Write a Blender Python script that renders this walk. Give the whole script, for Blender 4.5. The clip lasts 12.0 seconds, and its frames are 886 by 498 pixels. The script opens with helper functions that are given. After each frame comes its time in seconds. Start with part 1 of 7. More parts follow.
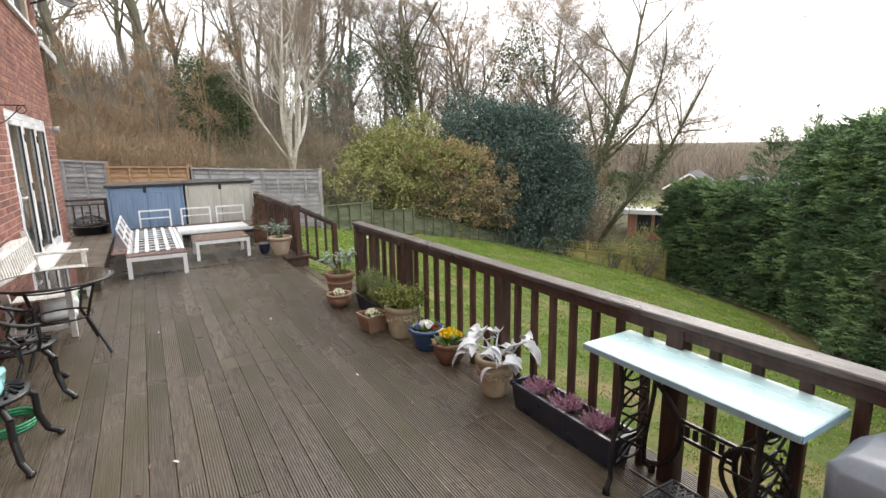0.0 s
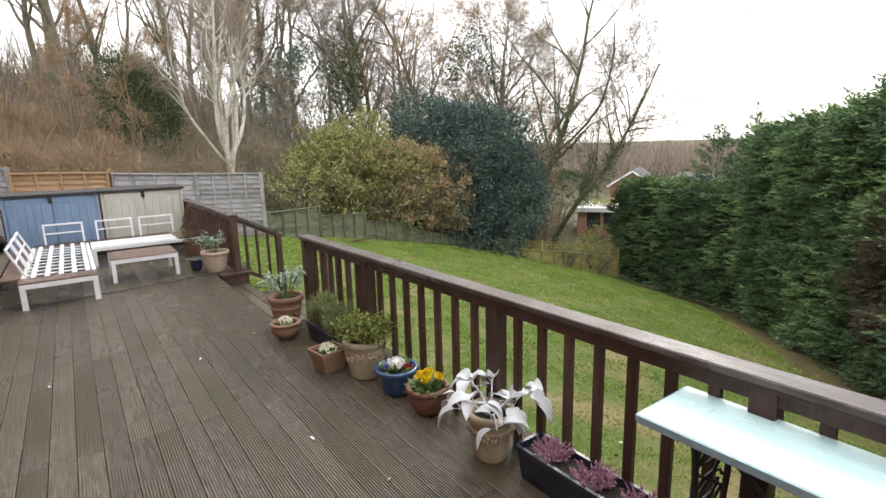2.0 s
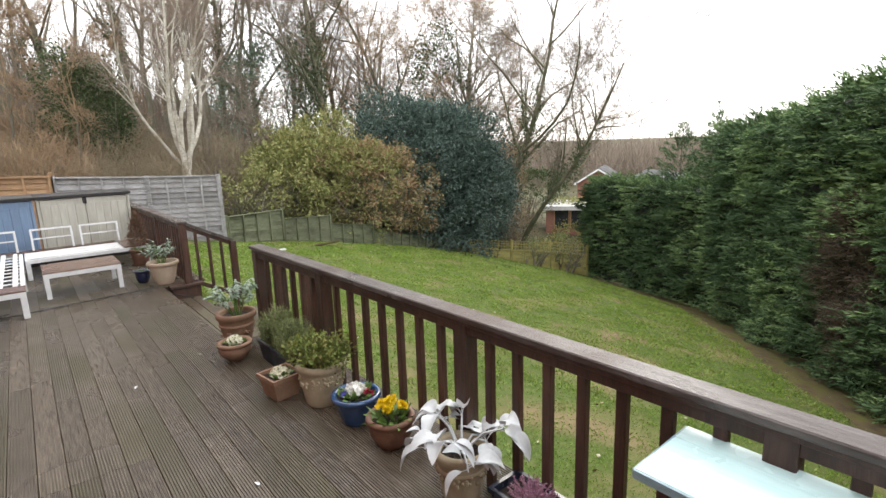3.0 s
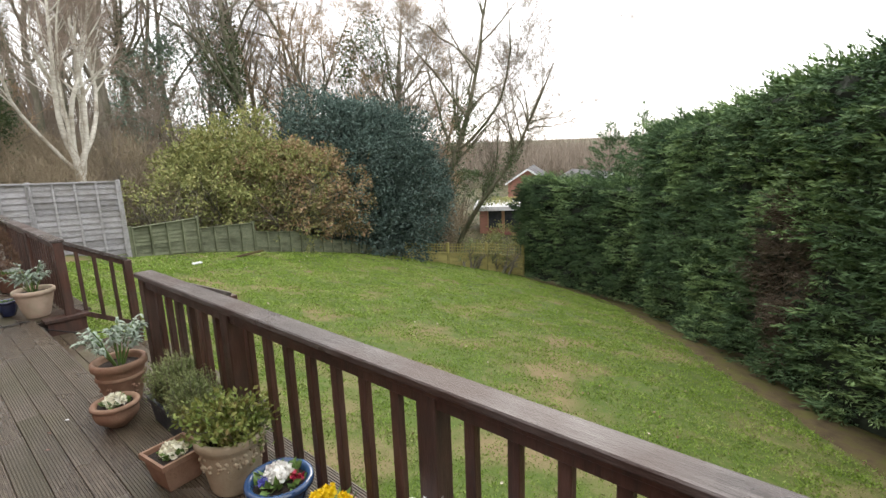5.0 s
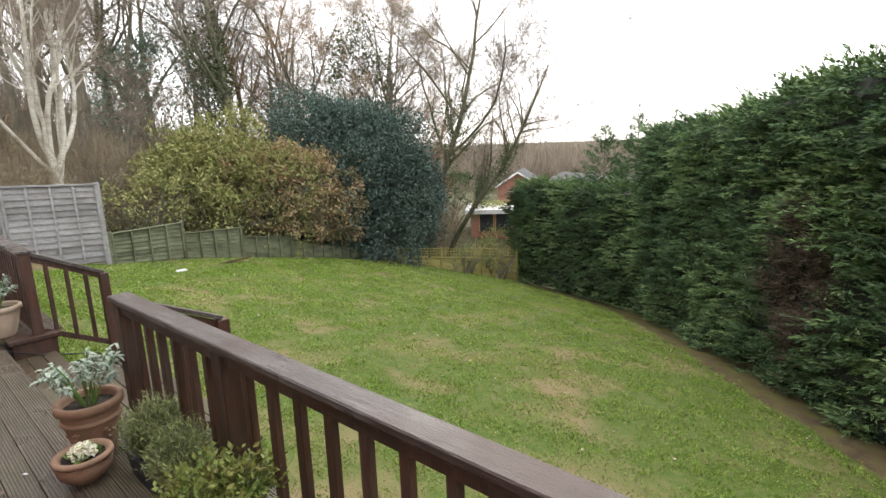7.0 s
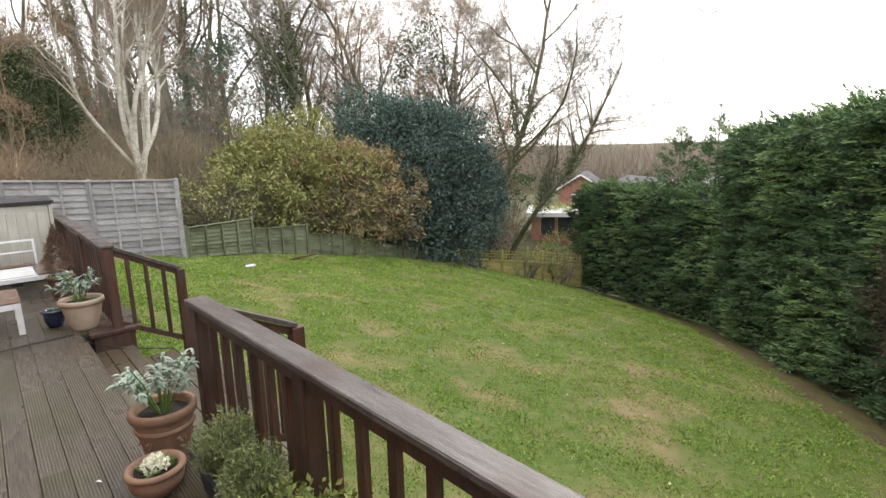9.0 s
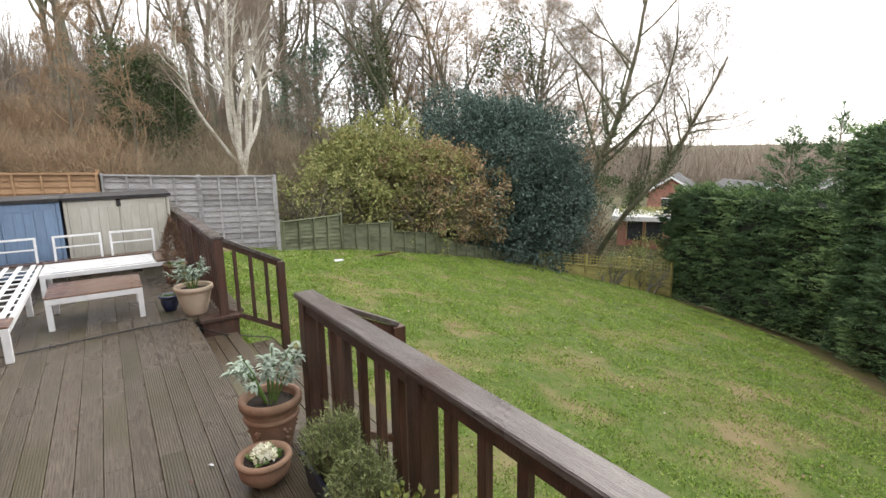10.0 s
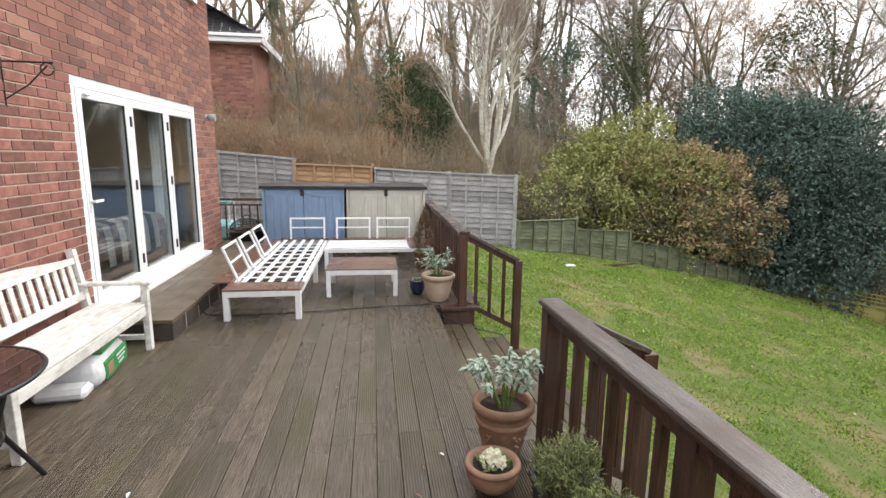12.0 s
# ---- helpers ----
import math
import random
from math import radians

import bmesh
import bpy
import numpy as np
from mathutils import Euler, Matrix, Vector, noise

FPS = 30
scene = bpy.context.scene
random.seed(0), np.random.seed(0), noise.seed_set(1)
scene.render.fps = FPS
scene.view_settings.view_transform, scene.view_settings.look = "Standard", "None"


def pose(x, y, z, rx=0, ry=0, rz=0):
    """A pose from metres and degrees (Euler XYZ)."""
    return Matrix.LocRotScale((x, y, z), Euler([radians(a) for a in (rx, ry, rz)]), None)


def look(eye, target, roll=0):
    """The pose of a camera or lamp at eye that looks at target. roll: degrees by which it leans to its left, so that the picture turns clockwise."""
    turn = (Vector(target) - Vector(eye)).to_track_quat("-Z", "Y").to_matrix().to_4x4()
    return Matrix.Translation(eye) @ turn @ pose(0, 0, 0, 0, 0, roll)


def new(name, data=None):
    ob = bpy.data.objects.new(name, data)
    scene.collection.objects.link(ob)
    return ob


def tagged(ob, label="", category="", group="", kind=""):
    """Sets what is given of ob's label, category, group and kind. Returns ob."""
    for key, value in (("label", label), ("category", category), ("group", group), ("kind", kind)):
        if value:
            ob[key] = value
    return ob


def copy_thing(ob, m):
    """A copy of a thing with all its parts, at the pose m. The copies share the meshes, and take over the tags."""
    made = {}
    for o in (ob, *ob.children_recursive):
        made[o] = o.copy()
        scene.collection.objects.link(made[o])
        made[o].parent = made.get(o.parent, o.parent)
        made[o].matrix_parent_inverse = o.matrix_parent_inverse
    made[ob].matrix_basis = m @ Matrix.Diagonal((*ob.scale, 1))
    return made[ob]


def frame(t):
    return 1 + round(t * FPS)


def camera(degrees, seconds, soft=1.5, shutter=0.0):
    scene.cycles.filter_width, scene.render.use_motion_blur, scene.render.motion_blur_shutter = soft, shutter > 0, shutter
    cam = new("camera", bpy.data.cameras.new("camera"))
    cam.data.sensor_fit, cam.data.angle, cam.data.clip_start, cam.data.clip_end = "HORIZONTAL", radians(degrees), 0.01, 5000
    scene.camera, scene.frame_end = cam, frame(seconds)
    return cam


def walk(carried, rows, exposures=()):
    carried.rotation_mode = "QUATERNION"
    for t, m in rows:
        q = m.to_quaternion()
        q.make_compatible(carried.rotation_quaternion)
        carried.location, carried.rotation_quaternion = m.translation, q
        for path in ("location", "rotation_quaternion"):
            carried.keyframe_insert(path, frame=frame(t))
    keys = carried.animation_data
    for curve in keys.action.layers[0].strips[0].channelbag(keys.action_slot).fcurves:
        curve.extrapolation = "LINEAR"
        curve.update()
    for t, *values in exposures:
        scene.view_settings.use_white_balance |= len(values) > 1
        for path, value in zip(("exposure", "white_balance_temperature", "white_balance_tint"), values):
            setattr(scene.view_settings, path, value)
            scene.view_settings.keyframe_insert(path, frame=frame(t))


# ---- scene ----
cam = camera(82.6, 12.0)
PATH = [
    (0, (-0.293, -1.841, 1.640), (0.599, -0.317, 1.292), -0.9),
    (0.5, (-0.235, -1.679, 1.627), (0.705, -0.183, 1.279), -1.2),
    (1, (-0.114, -1.472, 1.619), (0.864, -0.003, 1.266), -1.4),
    (1.5, (-0.049, -1.291, 1.607), (0.962, 0.158, 1.258), -1.4),
    (2, (-0.019, -1.094, 1.628), (1.023, 0.331, 1.278), -1.5),
    (2.5, (0.052, -0.986, 1.626), (1.134, 0.410, 1.278), -1.7),
    (3, (0.221, -0.851, 1.635), (1.346, 0.508, 1.280), -1.9),
    (5, (0.647, -0.231, 1.612), (1.945, 0.963, 1.253), -2.2),
    (5.5, (0.727, -0.099, 1.608), (2.041, 1.078, 1.253), -2.1),
    (6, (0.751, 0.067, 1.616), (2.075, 1.233, 1.263), -1.9),
    (6.5, (0.783, 0.179, 1.620), (2.114, 1.338, 1.267), -1.9),
    (8.5, (0.986, 0.525, 1.612), (2.245, 1.765, 1.266), -1.7),
    (9, (0.926, 0.630, 1.620), (2.118, 1.934, 1.275), -1.3),
    (9.5, (0.872, 0.716, 1.607), (1.973, 2.099, 1.266), -1.1),
    (10, (0.869, 0.847, 1.603), (1.848, 2.319, 1.264), -0.9),
    (10.5, (0.899, 0.961, 1.607), (1.705, 2.535, 1.269), -0.6),
    (11, (0.895, 1.025, 1.601), (1.484, 2.693, 1.270), -0.0),
    (11.5, (0.853, 1.066, 1.595), (1.246, 2.791, 1.267), 0.5),
    (12, (0.820, 1.088, 1.585), (1.061, 2.841, 1.256), 0.8),
]
walk(cam, [(t, look(eye, target, roll)) for t, eye, target, roll in PATH], [(0, 1.57, 6850, 11), (12, 1.57, 6850, 11)])

# ---------- world and light ----------
world = bpy.data.worlds.new("overcast")
scene.world = world
world.use_nodes = True
wn, wl = world.node_tree.nodes, world.node_tree.links
wn.clear()
w_out = wn.new("ShaderNodeOutputWorld")
w_sky = wn.new("ShaderNodeTexSky")
w_sky.sky_type, w_sky.sun_disc = "NISHITA", False
w_sky.sun_elevation, w_sky.sun_rotation = radians(35), radians(70)
w_bg = wn.new("ShaderNodeBackground")
w_bg.inputs[1].default_value = 0.07
w_cloud = wn.new("ShaderNodeBackground")
w_cloud.inputs[0].default_value = (0.93, 0.96, 1.0, 1)
w_cloud.inputs[1].default_value = 1.05
w_mix = wn.new("ShaderNodeMixShader")
w_mix.inputs[0].default_value = 0.85
wl.new(w_sky.outputs[0], w_bg.inputs[0])
wl.new(w_bg.outputs[0], w_mix.inputs[1])
wl.new(w_cloud.outputs[0], w_mix.inputs[2])
wl.new(w_mix.outputs[0], w_out.inputs[0])
sun = new("sun", bpy.data.lights.new("sun", "SUN"))
sun.data.energy, sun.data.angle, sun.data.color = 0.7, radians(25), (1.0, 0.96, 0.9)
sun.matrix_world = look((30, 20, 28), (0, 0, 0))

# ---------- helpers ----------
rng = np.random.default_rng(7)


def mat(name, cols, scale=8.0, stretch=(1, 1, 1), rough=0.6, rvar=0.15, bump=0.3, bscale=60.0, stain=None,
        sscale=1.2, samount=0.5, metallic=0.0, vary=0.0, island=False, world_space=False, coat=0.0, clump=0.5):
    m = bpy.data.materials.new(name)
    m.use_nodes = True
    n, l = m.node_tree.nodes, m.node_tree.links
    b = n["Principled BSDF"]
    b.inputs["Metallic"].default_value = metallic
    b.inputs["Coat Weight"].default_value = coat
    info = n.new("ShaderNodeObjectInfo")
    geo = n.new("ShaderNodeNewGeometry")
    if world_space:
        vec = geo.outputs["Position"]
    else:
        tc = n.new("ShaderNodeTexCoord")
        mul = n.new("ShaderNodeMath")
        mul.operation = "MULTIPLY"
        mul.inputs[1].default_value = 37.0
        l.new(info.outputs["Random"], mul.inputs[0])
        add = n.new("ShaderNodeVectorMath")
        l.new(tc.outputs["Object"], add.inputs[0])
        l.new(mul.outputs[0], add.inputs[1])
        vec = add.outputs[0]
    mp = n.new("ShaderNodeMapping")
    mp.inputs["Scale"].default_value = stretch
    l.new(vec, mp.inputs[0])
    t1 = n.new("ShaderNodeTexNoise")
    t1.inputs["Scale"].default_value, t1.inputs["Detail"].default_value = scale, 6
    t1.inputs["Roughness"].default_value = 0.65
    l.new(mp.outputs[0], t1.inputs["Vector"])
    ramp = n.new("ShaderNodeValToRGB")
    e = ramp.color_ramp.elements
    e[0].position, e[1].position = 0.3, 0.7
    e[0].color, e[1].color = (*cols[0], 1), (*cols[-1], 1)
    for i, c in enumerate(cols[1:-1]):
        x = e.new(0.3 + 0.4 * (i + 1) / (len(cols) - 1))
        x.color = (*c, 1)
    src = t1.outputs["Fac"]
    if island:
        part_way = n.new("ShaderNodeMapRange")
        part_way.inputs[1].default_value, part_way.inputs[2].default_value = 0.34, 0.66
        l.new(t1.outputs["Fac"], part_way.inputs[0])
        blend = n.new("ShaderNodeMix")
        blend.inputs[0].default_value = clump
        l.new(geo.outputs["Random Per Island"], blend.inputs[2])
        l.new(part_way.outputs[0], blend.inputs[3])
        src = blend.outputs[0]
        e[0].position, e[-1].position = 0.0, 1.0
        for i in range(1, len(cols) - 1):
            e[i].position = i / (len(cols) - 1)
    l.new(src, ramp.inputs[0])
    out = ramp.outputs[0]
    t2 = n.new("ShaderNodeTexNoise")
    t2.inputs["Scale"].default_value, t2.inputs["Detail"].default_value = sscale, 4
    l.new(vec, t2.inputs["Vector"])
    if stain:
        r2 = n.new("ShaderNodeValToRGB")
        r2.color_ramp.elements[0].position, r2.color_ramp.elements[1].position = 0.47, 0.66
        r2.color_ramp.elements[1].color = (samount, samount, samount, 1)
        l.new(t2.outputs["Fac"], r2.inputs[0])
        mx = n.new("ShaderNodeMix")
        mx.data_type = "RGBA"
        l.new(r2.outputs[0], mx.inputs[0])
        l.new(out, mx.inputs[6])
        mx.inputs[7].default_value = (*stain, 1)
        out = mx.outputs[2]
    if vary:
        hs = n.new("ShaderNodeHueSaturation")
        mr = n.new("ShaderNodeMapRange")
        mr.inputs[3].default_value, mr.inputs[4].default_value = 1 - vary, 1 + vary
        l.new(info.outputs["Random"], mr.inputs[0])
        l.new(mr.outputs[0], hs.inputs["Value"])
        l.new(out, hs.inputs["Color"])
        out = hs.outputs[0]
    l.new(out, b.inputs["Base Color"])
    rr = n.new("ShaderNodeMapRange")
    rr.inputs[1].default_value, rr.inputs[2].default_value = 0.35, 0.65
    rr.inputs[3].default_value, rr.inputs[4].default_value = max(0.03, rough - rvar), min(1, rough + rvar)
    l.new(t2.outputs["Fac"], rr.inputs[0])
    l.new(rr.outputs[0], b.inputs["Roughness"])
    if bump:
        t3 = n.new("ShaderNodeTexNoise")
        t3.inputs["Scale"].default_value, t3.inputs["Detail"].default_value = bscale, 3
        l.new(mp.outputs[0], t3.inputs["Vector"])
        bp = n.new("ShaderNodeBump")
        bp.inputs["Strength"].default_value, bp.inputs["Distance"].default_value = bump, 0.01
        l.new(t3.outputs["Fac"], bp.inputs["Height"])
        l.new(bp.outputs[0], b.inputs["Normal"])
    return m


def glassy(name, tint, rough=0.02):
    """Clear pane that mirrors more at a shallow angle, alike from both sides."""
    m = bpy.data.materials.new(name)
    m.use_nodes = True
    n, l = m.node_tree.nodes, m.node_tree.links
    n.clear()
    o, g, t = n.new("ShaderNodeOutputMaterial"), n.new("ShaderNodeBsdfGlossy"), n.new("ShaderNodeBsdfTransparent")
    mx, lw, pw, mr = n.new("ShaderNodeMixShader"), n.new("ShaderNodeLayerWeight"), n.new("ShaderNodeMath"), n.new("ShaderNodeMapRange")
    pw.operation, pw.inputs[1].default_value = "POWER", 3.0
    mr.inputs[3].default_value, mr.inputs[4].default_value = 0.10, 0.85
    g.inputs["Roughness"].default_value = rough
    t.inputs[0].default_value = (*tint, 1)
    l.new(lw.outputs["Facing"], pw.inputs[0])
    l.new(pw.outputs[0], mr.inputs[0])
    l.new(mr.outputs[0], mx.inputs[0])
    l.new(t.outputs[0], mx.inputs[1])
    l.new(g.outputs[0], mx.inputs[2])
    l.new(mx.outputs[0], o.inputs[0])
    return m


def finish(bm, name, material, smooth=False):
    me = bpy.data.meshes.new(name)
    bm.to_mesh(me)
    bm.free()
    me.materials.append(material)
    if smooth:
        me.shade_smooth()
    return me


def part(name, bm, material, parent=None, label="", smooth=False, kind=""):
    me = bm if isinstance(bm, bpy.types.Mesh) else finish(bm, name, material, smooth)
    ob = new(name, me)
    ob.parent = parent
    return tagged(ob, label=label, kind=kind)


def thing(name, x, y, z, label, category, group="", rz=0.0):
    ob = new(name)
    ob.empty_display_size = 0.2
    ob.location, ob.rotation_euler = (x, y, z), (0, 0, radians(rz))
    return tagged(ob, label, category, group)


def box(bm, x0, x1, y0, y1, z0, z1, bev=0.0, m=None):
    r = bmesh.ops.create_cube(bm, size=1)
    vs = r["verts"]
    for v in vs:
        v.co = Vector(((x0 + x1) / 2 + v.co.x * (x1 - x0), (y0 + y1) / 2 + v.co.y * (y1 - y0), (z0 + z1) / 2 + v.co.z * (z1 - z0)))
        if m is not None:
            v.co = m @ v.co
    if bev:
        es = list({e for v in vs for e in v.link_edges})
        bmesh.ops.bevel(bm, geom=es, offset=bev, segments=1, affect="EDGES")
    return bm


def boxes(*rows, bev=0.003):
    bm = bmesh.new()
    for r in rows:
        box(bm, *r, bev=bev)
    return bm


def beam(bm, p0, p1, w, h, bev=0.003, up=(0, 0, 1)):
    p0, p1 = Vector(p0), Vector(p1)
    d = p1 - p0
    q = d.to_track_quat("Y", "Z").to_matrix().to_4x4()
    m = Matrix.Translation((p0 + p1) / 2) @ q
    return box(bm, -w / 2, w / 2, -d.length / 2, d.length / 2, -h / 2, h / 2, bev, m)


def lathe(profile, seg=32, bm=None, cx=0.0, cy=0.0):
    bm = bm or bmesh.new()
    rings = []
    for r, z in profile:
        rings.append([bm.verts.new((cx + r * math.cos(2 * math.pi * i / seg), cy + r * math.sin(2 * math.pi * i / seg), z)) for i in range(seg)])
    for a, b in zip(rings, rings[1:]):
        for i in range(seg):
            bm.faces.new((a[i], a[(i + 1) % seg], b[(i + 1) % seg], b[i]))
    if profile[0][0] > 0.001:
        bm.faces.new(rings[0][::-1])
    if profile[-1][0] > 0.001:
        bm.faces.new(rings[-1])
    return bm


def tubes(segs, name, material, thick=0.03, smooth=True):
    """A mesh of tapered round limbs, from rows (p0, p1, r0, r1)."""
    a = np.array([(*s[0], *s[1], s[2], s[3]) for s in segs], float)
    verts, faces, off = [], [], 0
    big = np.maximum(a[:, 6], a[:, 7]) > thick
    for sel, k in ((big, 7), (~big, 3)):
        s = a[sel]
        if not len(s):
            continue
        d = s[:, 3:6] - s[:, :3]
        d /= np.linalg.norm(d, axis=1, keepdims=True) + 1e-9
        ref = np.where(np.abs(d[:, 2:3]) < 0.9, [[0, 0, 1.0]], [[1.0, 0, 0]])
        u = np.cross(d, ref)
        u /= np.linalg.norm(u, axis=1, keepdims=True)
        v = np.cross(d, u)
        ang = np.arange(k) * 2 * np.pi / k
        ring = u[:, None] * np.cos(ang)[None, :, None] + v[:, None] * np.sin(ang)[None, :, None]
        lo = s[:, None, :3] + ring * s[:, 6][:, None, None]
        hi = s[:, None, 3:6] + ring * s[:, 7][:, None, None]
        verts.append(np.concatenate([lo, hi], 1).reshape(-1, 3))
        base = np.arange(len(s))[:, None, None] * 2 * k + off
        i = np.arange(k)
        q = np.stack([i, (i + 1) % k, (i + 1) % k + k, i + k], 1)[None]
        faces.append((base + q).reshape(-1, 4))
        off += len(s) * 2 * k
    return quad_mesh(name, np.concatenate(verts), np.concatenate(faces), material, smooth)


def quad_mesh(name, v, f, material, smooth=False):
    me = bpy.data.meshes.new(name)
    me.from_pydata(v.tolist(), [], f.tolist())
    me.materials.append(material)
    if smooth:
        me.shade_smooth()
    return me


def leaves(name, pos, nrm, length, width, material, droop=0.0, spread=0.6, seed=1, axis=None):
    """Leaves, each a folded blade of two quads' width, at pos, that face roughly along nrm."""
    r = np.random.default_rng(seed)
    n = len(pos)
    if axis is None:
        ax = r.normal(size=(n, 3)) * spread + nrm
    else:
        ax = axis + r.normal(size=(n, 3)) * spread
    ax[:, 2] -= droop
    ax /= np.linalg.norm(ax, axis=1, keepdims=True) + 1e-9
    side = np.cross(ax, r.normal(size=(n, 3)))
    side /= np.linalg.norm(side, axis=1, keepdims=True) + 1e-9
    up = np.cross(side, ax)
    L = (length * r.uniform(0.6, 1.3, n))[:, None]
    W = (width * r.uniform(0.7, 1.2, n))[:, None]
    p0 = pos
    p1 = pos + ax * L * 0.5 + side * W * 0.5 + up * W * 0.15
    p2 = pos + ax * L
    p3 = pos + ax * L * 0.5 - side * W * 0.5 + up * W * 0.15
    v = np.stack([p0, p1, p2, p3], 1).reshape(-1, 3)
    f = np.arange(n * 4).reshape(-1, 4)
    return quad_mesh(name, v, f, material)


def clumps(center, radii, count, per, seed, spread=0.3, low=-0.6, bumpy=0.18):
    """Points of leaf clumps on an uneven rounded crown, and the way each one faces."""
    r = np.random.default_rng(seed)
    d = r.normal(size=(count, 3))
    d /= np.linalg.norm(d, axis=1, keepdims=True)
    d[:, 2] = np.where(d[:, 2] < low, -d[:, 2], d[:, 2])
    lob = r.normal(size=(9, 3))
    lob /= np.linalg.norm(lob, axis=1, keepdims=True)
    rad = 0.86 + bumpy * np.max(np.clip(d @ lob.T, 0, 1) ** 6, axis=1) * 1.6 + r.normal(size=count) * 0.05
    rad *= np.where(r.random(count) < 0.25, r.uniform(0.5, 0.9, count), 1)
    c = d * rad[:, None] * np.array(radii)
    p = np.repeat(c, per, 0) + r.normal(size=(count * per, 3)) * spread
    return p + np.array(center), np.repeat(d, per, 0)


def grow(r, p, d, length, rad, level, out, spec):
    """Adds one limb and its side limbs to out. spec, level by level: (steps, wander, lift, kids, kid length, angle)."""
    steps, wander, lift, kids, klen, ang = spec[level]
    seg = length / steps
    pts = [np.array(p, float)]
    dirs = []
    d = np.array(d, float)
    for i in range(steps):
        d = d + r.normal(size=3) * wander + np.array([0, 0, lift])
        d /= np.linalg.norm(d)
        dirs.append(d)
        q = pts[-1] + d * seg
        out.append((pts[-1], q, rad * (1 - 0.8 * i / steps), rad * (1 - 0.8 * (i + 1) / steps)))
        pts.append(q)
    if level + 1 >= len(spec):
        return
    for k in range(kids):
        f = r.uniform(0.25 if level else 0.3, 1.0)
        i = min(int(f * steps), steps - 1)
        t = f * steps - i
        a = pts[i] + (pts[i + 1] - pts[i]) * t
        ax = r.normal(size=3)
        ax -= ax.dot(dirs[i]) * dirs[i]
        ax /= np.linalg.norm(ax)
        th = radians(ang) * r.uniform(0.7, 1.2)
        nd = dirs[i] * math.cos(th) + ax * math.sin(th)
        grow(r, a, nd, length * klen * r.uniform(0.6, 1.1) * (1.15 - 0.5 * f), rad * (1 - 0.8 * f) * 0.6, level + 1, out, spec)


# ---------- materials ----------
M_deck = mat("deck_boards", [(0.054, 0.042, 0.031), (0.104, 0.083, 0.062), (0.162, 0.134, 0.103)], 5, (18, 1.2, 6), 0.31, 0.15, 0.25, 40,
             stain=(0.070, 0.062, 0.030), sscale=0.7, samount=0.75, vary=0.16)
M_deckside = mat("deck_joist", [(0.03, 0.022, 0.017), (0.06, 0.045, 0.035)], 6, (1, 1, 1), 0.8)
M_tread = mat("deck_tread", [(0.042, 0.030, 0.019), (0.078, 0.060, 0.040)], 5, (18, 1.2, 6), 0.4, 0.15, 0.25, 40, stain=(0.09, 0.085, 0.03), vary=0.1)
M_rail = mat("rail_stain", [(0.026, 0.013, 0.009), (0.066, 0.029, 0.021), (0.105, 0.052, 0.037)], 4, (6, 6, 0.7), 0.5, 0.15, 0.35, 30,
             stain=(0.05, 0.04, 0.03), sscale=3, samount=0.4, vary=0.2)
M_cap = mat("rail_cap", [(0.040, 0.032, 0.029), (0.088, 0.074, 0.070), (0.145, 0.128, 0.124)], 5, (9, 0.8, 4), 0.36, 0.14, 0.4, 30,
            stain=(0.045, 0.02, 0.013), sscale=1.6, samount=0.75)
M_white = mat("white_paint", [(0.66, 0.67, 0.68), (0.78, 0.79, 0.80)], 12, rough=0.4, bump=0.08)
M_oldwhite = mat("worn_white_paint", [(0.42, 0.39, 0.35), (0.68, 0.67, 0.64), (0.76, 0.76, 0.74)], 6, (3, 1, 3), 0.5, 0.1, 0.3, 50,
                 stain=(0.45, 0.42, 0.37), sscale=5, samount=0.4)
M_upvc = mat("white_upvc", [(0.74, 0.75, 0.77), (0.80, 0.81, 0.83)], 6, rough=0.25, bump=0.03)
M_woodtop = mat("wet_hardwood", [(0.08, 0.04, 0.028), (0.20, 0.115, 0.08)], 5, (8, 1, 4), 0.22, 0.1, 0.15, 40, vary=0.15)
M_blue = mat("blue_shed", [(0.165, 0.255, 0.40), (0.215, 0.32, 0.47)], 5, (6, 6, 0.7), 0.5, 0.1, 0.25, 60, stain=(0.14, 0.19, 0.27), sscale=1.5, samount=0.4)
M_cream = mat("cream_shed", [(0.45, 0.44, 0.39), (0.56, 0.55, 0.49)], 5, (6, 6, 0.7), 0.5, 0.1, 0.25, 60, stain=(0.34, 0.33, 0.27), sscale=1.5, samount=0.4)
M_lid = mat("dark_lid", [(0.014, 0.013, 0.015), (0.028, 0.026, 0.028)], 8, rough=0.5)
M_black = mat("black_iron", [(0.008, 0.008, 0.009), (0.02, 0.02, 0.021)], 20, rough=0.35, bump=0.2)
M_blackplastic = mat("black_plastic", [(0.012, 0.017, 0.032), (0.028, 0.036, 0.06)], 10, rough=0.4, bump=0.05, stain=(0.07, 0.07, 0.07), samount=0.3, sscale=6)
M_terra = mat("terracotta", [(0.224, 0.120, 0.076), (0.336, 0.210, 0.140)], 8, rough=0.7, stain=(0.20, 0.14, 0.09), sscale=7, samount=0.6)
M_terradark = mat("dark_terracotta", [(0.13, 0.06, 0.04), (0.22, 0.11, 0.07)], 8, rough=0.6, stain=(0.10, 0.07, 0.045), sscale=7)
M_sand = mat("sand_stoneware", [(0.34, 0.28, 0.19), (0.50, 0.43, 0.31)], 8, rough=0.75, stain=(0.22, 0.18, 0.11), sscale=8, samount=0.6)
